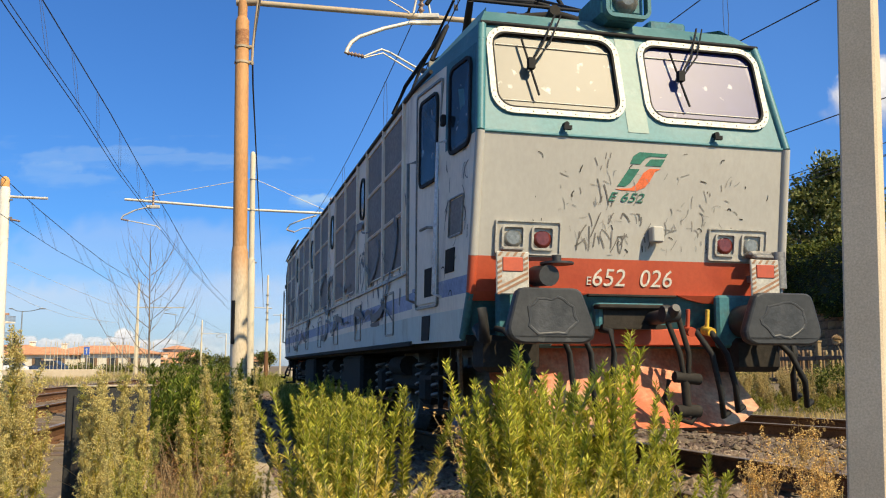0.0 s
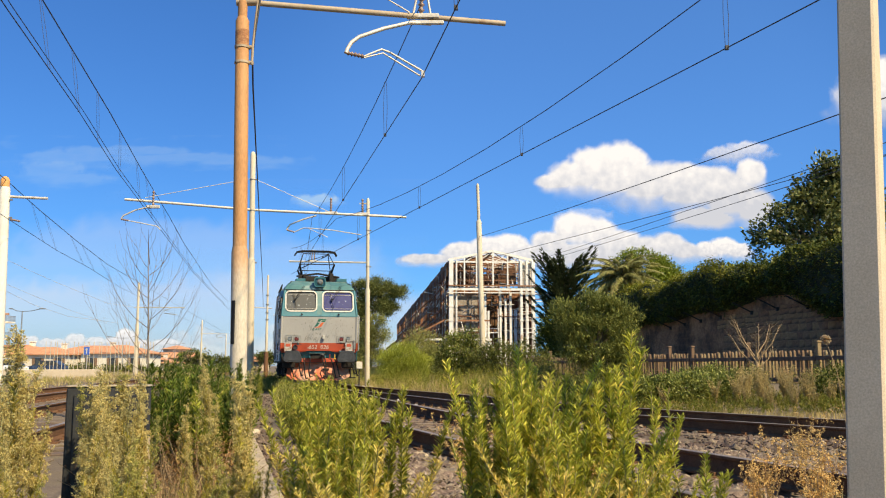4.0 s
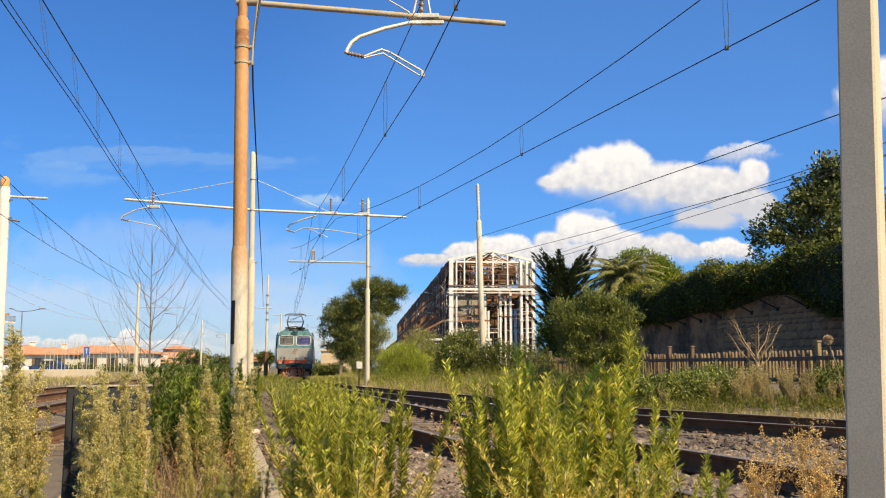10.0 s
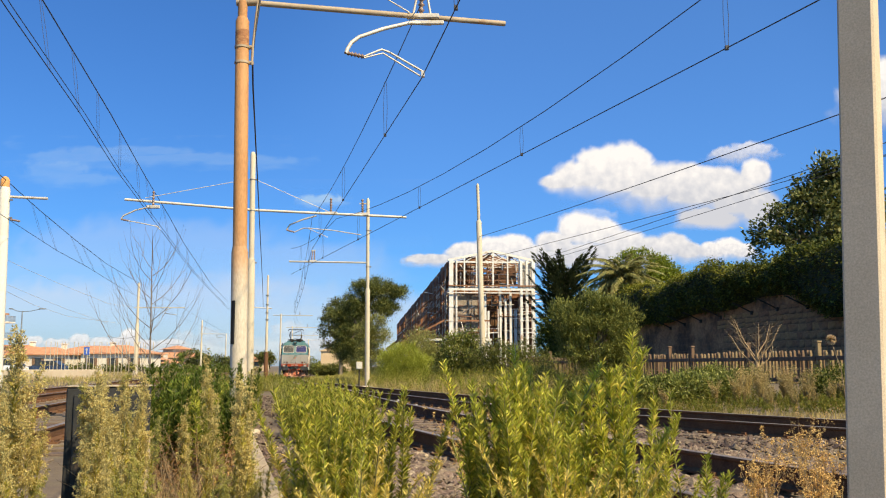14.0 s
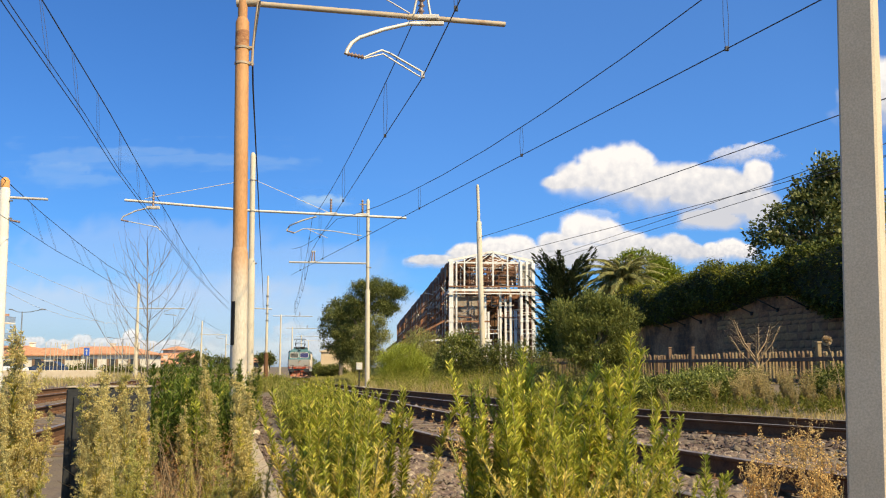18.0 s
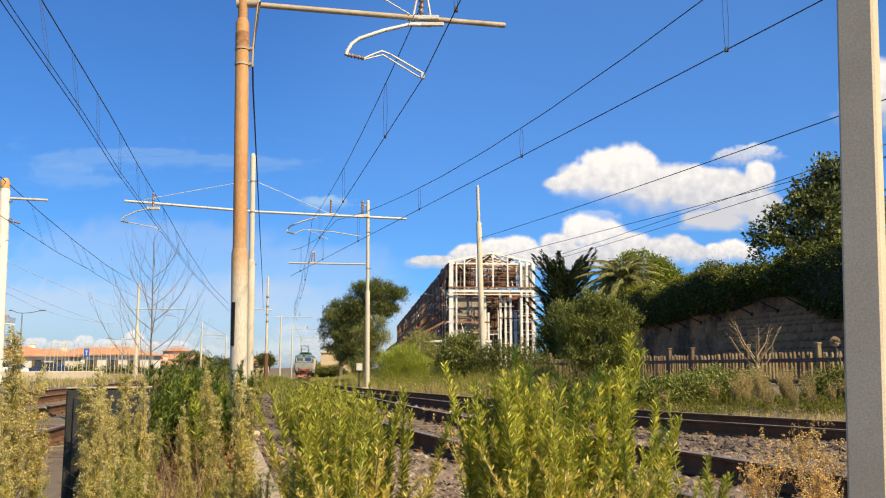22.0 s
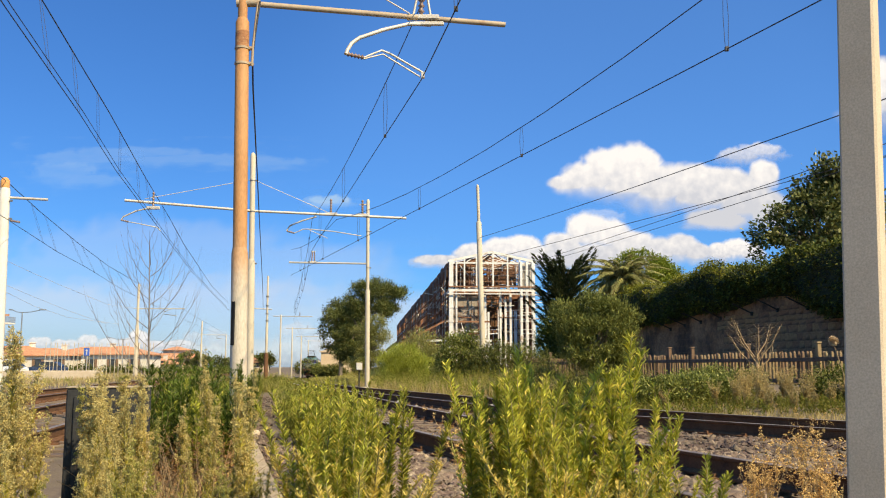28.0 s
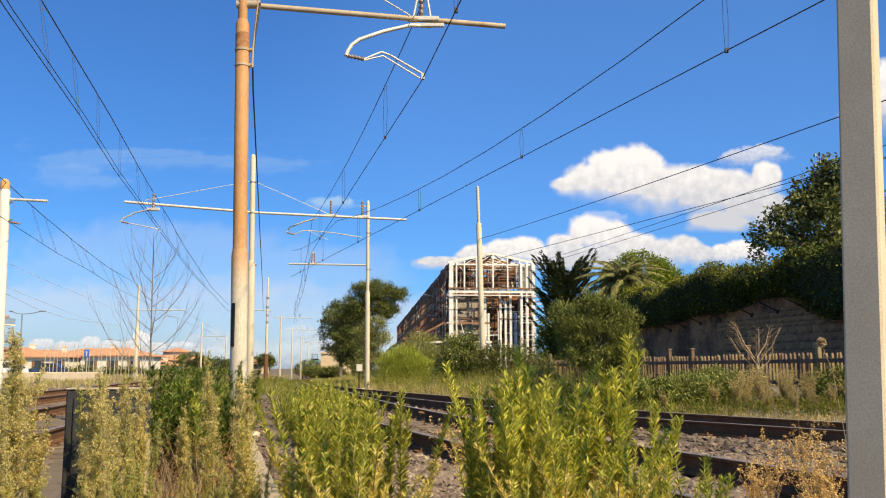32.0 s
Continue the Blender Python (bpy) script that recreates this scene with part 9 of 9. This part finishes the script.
# ---------------- clouds ----------------
def cloud_mat(name, size, flat, soft, cover, tone=(0.85, 0.95, 1.2), shade=(0.62, 0.69, 0.80), power=1.0, warp=0.5, scale=2.2, streak=1.0):
    """Vapour with a soft ragged edge and a greyer underside, in the cloud's own space."""
    m = bpy.data.materials.new(name)
    m.use_nodes = True
    t = m.node_tree
    N, K = t.nodes, t.links
    N.remove(N["Principled BSDF"])
    tc = N.new("ShaderNodeTexCoord")
    mp = N.new("ShaderNodeMapping")
    mp.inputs["Scale"].default_value = (streak / size[1], 1, 1 / size[1])
    K.new(tc.outputs["Object"], mp.inputs[0])
    sep = N.new("ShaderNodeSeparateXYZ")
    K.new(mp.outputs[0], sep.inputs[0])
    at = N.new("ShaderNodeAttribute")
    at.attribute_name = "thickness"
    n1 = N.new("ShaderNodeTexNoise")
    n1.inputs["Scale"].default_value, n1.inputs["Detail"].default_value, n1.inputs["Roughness"].default_value = scale, 6, 0.46
    K.new(mp.outputs[0], n1.inputs["Vector"])

    def math_(op, a, b):
        x = N.new("ShaderNodeMath")
        x.operation = op
        for s, v in zip(x.inputs, (a, b)):
            if isinstance(v, (int, float)):
                s.default_value = v
            else:
                K.new(v, s)
        return x.outputs[0]
    dens = math_("ADD", at.outputs["Fac"], math_("MULTIPLY", math_("SUBTRACT", n1.outputs[0], 0.5), warp))
    mr = N.new("ShaderNodeMapRange")
    mr.interpolation_type = "SMOOTHSTEP"
    mr.inputs[1].default_value, mr.inputs[2].default_value = 0.5 - soft, 0.5 + soft
    mr.inputs[4].default_value = cover
    K.new(dens, mr.inputs[0])
    n2 = N.new("ShaderNodeTexNoise")
    n2.inputs["Scale"].default_value, n2.inputs["Detail"].default_value = scale * 1.6, 6
    K.new(mp.outputs[0], n2.inputs["Vector"])
    lit = math_("ADD", math_("MULTIPLY", sep.outputs["Z"], flat), math_("MULTIPLY", n2.outputs[0], 1.1))
    cr = N.new("ShaderNodeMapRange")
    cr.inputs[1].default_value, cr.inputs[2].default_value = 0.25, 0.85
    K.new(lit, cr.inputs[0])
    mx = N.new("ShaderNodeMix")
    mx.data_type = "RGBA"
    mx.inputs[6].default_value, mx.inputs[7].default_value = (*shade, 1), (*tone, 1)
    K.new(cr.outputs[0], mx.inputs[0])
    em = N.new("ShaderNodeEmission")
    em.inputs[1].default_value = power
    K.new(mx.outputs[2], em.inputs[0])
    tr = N.new("ShaderNodeBsdfTransparent")
    ms = N.new("ShaderNodeMixShader")
    K.new(mr.outputs[0], ms.inputs[0])
    K.new(tr.outputs[0], ms.inputs[1])
    K.new(em.outputs[0], ms.inputs[2])
    K.new(ms.outputs[0], N["Material Output"].inputs[0])
    return m


FAR = 2600.0
drift = []


def billow(x, z, seed):
    """Cauliflower relief: rounded lumps upon lumps."""
    p, a, f, out = Vector((x, z, seed)), 1.0, 1.0, 0.0
    for _ in range(4):
        out += a * (0.55 - abs(noise.noise(p * f)) * 1.9)
        a, f = a * 0.52, f * 2.1
    return out


def cloud(label, box, lobes, mat_args, lump=0.16, size=46.0, nx=120, nz=60):
    """A cloud bank far behind everything. box: its middle and half sizes across the view; lobes: rounded masses (x, y, rx, ry)
    in the same measure; lump: depth of the billows, size: their width. Tops are crisp, undersides fray."""
    px, py, w, h = box
    k = FAR / 1600 * 1.01
    c = Vector(((px - 784) * k, FAR + 12 * len(drift), 0.92 + (648 - py) * k))
    W, Hh = w * k, h * k
    mb = MB()
    vs, dens = [], []
    for j in range(nz + 1):
        for i in range(nx + 1):
            x, z = i / nx * 2 - 1, j / nz * 2 - 1
            vs.append((x * W, 0, z * Hh))
            ux, uy = px + x * w, py - z * h
            best, low = -1.0, 0.0
            for a, b, ra, rb in lobes:
                d = 1 - math.hypot((ux - a) / ra, (uy - b) / rb)
                if d > best:
                    best, low = d, (uy - b) / rb
            if best > -0.8:
                best += lump * billow(ux / size, uy / size, len(drift) * 7.3) * (1.0 if low < 0.3 else 0.6)
            crisp = 1.0 if low < 0 else max(0.25, 1 - low * 1.1)
            edge = min(1, 6 * (1 - abs(x))) * min(1, 6 * (1 - abs(z)))
            dens.append(max(0.0, min(1.0, 0.5 + best * 1.5 * crisp)) * edge)
    n = nx + 1
    mb.add(vs, [(j * n + i, j * n + i + 1, (j + 1) * n + i + 1, (j + 1) * n + i) for j in range(nz) for i in range(nx)], True)
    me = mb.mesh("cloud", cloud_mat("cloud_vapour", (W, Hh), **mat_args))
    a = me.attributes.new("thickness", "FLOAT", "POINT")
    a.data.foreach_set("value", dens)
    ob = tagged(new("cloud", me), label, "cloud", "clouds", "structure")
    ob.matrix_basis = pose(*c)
    ob.visible_shadow = False
    drift.append((ob, c, k))
    return ob


CUMULUS = dict(flat=0.75, soft=0.3, cover=1.0, warp=0.42, scale=3.2, power=0.69, tone=(0.93, 1.0, 1.2), shade=(0.60, 0.69, 0.93))
SOFT = dict(CUMULUS, soft=0.42, cover=0.7, warp=0.6)
cloud("bright white cumulus cloud with a grey flat base", (1165, 320, 235, 100),
      [(985, 324, 42, 14), (1030, 312, 52, 28), (1068, 298, 52, 42), (1108, 292, 46, 38), (1150, 326, 58, 36), (1100, 326, 60, 22), (1205, 318, 46, 30), (1255, 322, 60, 28), (1230, 345, 60, 26), (1300, 352, 52, 44), (1338, 308, 26, 26), (1340, 370, 40, 34), (1255, 388, 56, 20)], CUMULUS)
cloud("thin detached wisp beside the cumulus", (1318, 264, 90, 34), [(1300, 270, 36, 12), (1332, 261, 36, 13)], SOFT, 0.3, 30)
cloud("white cumulus cloud low over the trees", (1090, 425, 185, 75),
      [(980, 430, 34, 20), (1022, 408, 40, 32), (1062, 414, 36, 28), (1100, 432, 48, 24), (1148, 440, 40, 22), (1186, 436, 34, 22), (1216, 446, 26, 16), (1060, 450, 110, 22)], CUMULUS)
cloud("small white cumulus cloud", (1288, 443, 76, 36), [(1262, 444, 24, 16), (1290, 438, 28, 17), (1316, 444, 24, 14)], CUMULUS, 0.16, 30)
cloud("white cumulus cloud behind the ruin", (860, 445, 185, 52), [(760, 458, 50, 10), (825, 446, 42, 18), (868, 438, 36, 20), (905, 436, 36, 22), (945, 450, 36, 18), (990, 456, 44, 16)], CUMULUS, 0.16, 34)
cloud("white cumulus cloud beyond the trees", (1545, 150, 120, 90), [(1575, 150, 60, 46), (1600, 120, 50, 44)], CUMULUS)
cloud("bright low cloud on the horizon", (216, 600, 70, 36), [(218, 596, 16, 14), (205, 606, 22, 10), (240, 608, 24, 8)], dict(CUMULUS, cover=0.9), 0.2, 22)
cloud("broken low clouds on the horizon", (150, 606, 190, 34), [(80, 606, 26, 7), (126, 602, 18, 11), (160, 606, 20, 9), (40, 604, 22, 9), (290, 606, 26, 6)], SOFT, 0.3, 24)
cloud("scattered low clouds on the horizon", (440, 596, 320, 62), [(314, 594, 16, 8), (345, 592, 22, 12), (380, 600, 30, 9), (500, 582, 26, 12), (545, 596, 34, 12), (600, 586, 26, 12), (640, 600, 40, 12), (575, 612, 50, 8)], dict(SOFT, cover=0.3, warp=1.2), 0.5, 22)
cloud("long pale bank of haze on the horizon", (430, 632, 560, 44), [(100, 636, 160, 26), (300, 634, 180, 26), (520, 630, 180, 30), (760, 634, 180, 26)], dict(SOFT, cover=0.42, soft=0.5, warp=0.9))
WISP = dict(flat=0.1, soft=0.5, cover=0.15, warp=1.6, scale=2.6, streak=0.3, power=0.6, tone=(0.74, 0.97, 1.2), shade=(0.5, 0.86, 1.25))
cloud("thin streaks of high cloud", (250, 258, 300, 40), [(90, 262, 90, 12), (190, 250, 110, 10), (300, 262, 140, 9), (400, 268, 90, 10)], WISP, 0.4, 60)
cloud("faint veil of high cloud", (320, 450, 440, 150), [(230, 440, 240, 60), (480, 480, 200, 60), (60, 490, 120, 60)], dict(WISP, cover=0.2, warp=0.9, tone=(0.9, 0.97, 1.15), shade=(0.75, 0.9, 1.15)))
cloud("pale lavender haze low over the houses", (380, 560, 620, 130), [(60, 570, 260, 70), (330, 565, 300, 75), (640, 580, 240, 60)], dict(WISP, cover=0.33, soft=0.5, warp=0.5, scale=1.6, power=0.62, tone=(1.02, 0.98, 1.14), shade=(0.92, 0.95, 1.16)))
# Added glow in the sky's own blue, to brighten it over the line.
cloud("faint blue glow sheet added to brighten the sky over the line", (1050, 150, 900, 520), [(1080, 150, 560, 420)], dict(WISP, cover=0.07, soft=0.5, warp=0.25, scale=1.2, power=1.0, shade=(0.2, 0.6, 1.6), tone=(0.22, 0.62, 1.6)), 0.0)
cloud("thin wisp of high cloud", (75, 285, 120, 50), [(40, 280, 60, 16), (100, 296, 50, 10)], WISP, 0.4, 40)
cloud("thin wisp of cloud over the line", (548, 334, 60, 26), [(548, 334, 36, 9)], dict(WISP, cover=0.5, warp=0.8), 0.4, 24)
cloud("small thin cloud under the cumulus", (1060, 362, 60, 26), [(1065, 362, 40, 12)], dict(SOFT, cover=0.3), 0.3, 26)


# ---------------- what moves ----------------
def loco_pose(front_y):
    """The locomotive's pose with its front at front_y: both outer bogie pivots stay on the track's centre line."""
    y1 = front_y + 3.1 * 0.97
    x1 = track_x(y1)
    y2 = y1 + 10.2
    for _ in range(6):
        d = math.hypot(track_x(y2) - x1, y2 - y1)
        y2 += (10.4 - d) * 0.97
    x2 = track_x(y2)
    yaw = math.degrees(math.atan2(y2 - y1, x2 - x1)) - 90
    ease = max(0.0, 1 - (front_y - 6.68) / 16)  # it still leans into the points at first
    shift = 0.13 * math.exp(-((front_y - 12.6) / 3.0) ** 2)
    return pose((x1 + x2) / 2 + shift, (y1 + y2) / 2, 0.205 + sag((y1 + y2) / 2 - 5), 0, 0, yaw - 0.7 * ease)


def motions():
    walk(loco, [(t, loco_pose(6.68 + 5.9 * t)) for t in frange(0, 32, 0.5)])
    for w, y in wheelsets:
        walk(w, [(t, pose(0, y, 0.515, -math.degrees(5.98 * t / 0.515))) for t in frange(0, 32, 0.125)])
    # weeds nod in the wind
    for ob, m, amount, phase in sway:
        rows = []
        for k in range(33):
            t = float(k)
            gust = 0.6 + 0.4 * math.sin(t * 0.41 + m.translation.x * 0.3)
            a = amount * gust * math.sin(t * 2.3 + phase) + amount * 0.5 * math.sin(t * 1.1 + phase * 2)
            b = amount * 0.4 * math.sin(t * 1.7 + phase * 3)
            at = m.translation
            rows.append((t, Matrix.Translation(at) @ pose(0, 0, 0, b, a, 0) @ Matrix.Translation(-at) @ m))
        walk(ob, rows)
    # clouds drift
    for ob, c, k in drift:
        walk(ob, [(t, pose(c.x + d * k, c.y, c.z)) for t, d in ((0, -6), (8, 0), (16, 7), (24, 15), (32, 25))])

motions()
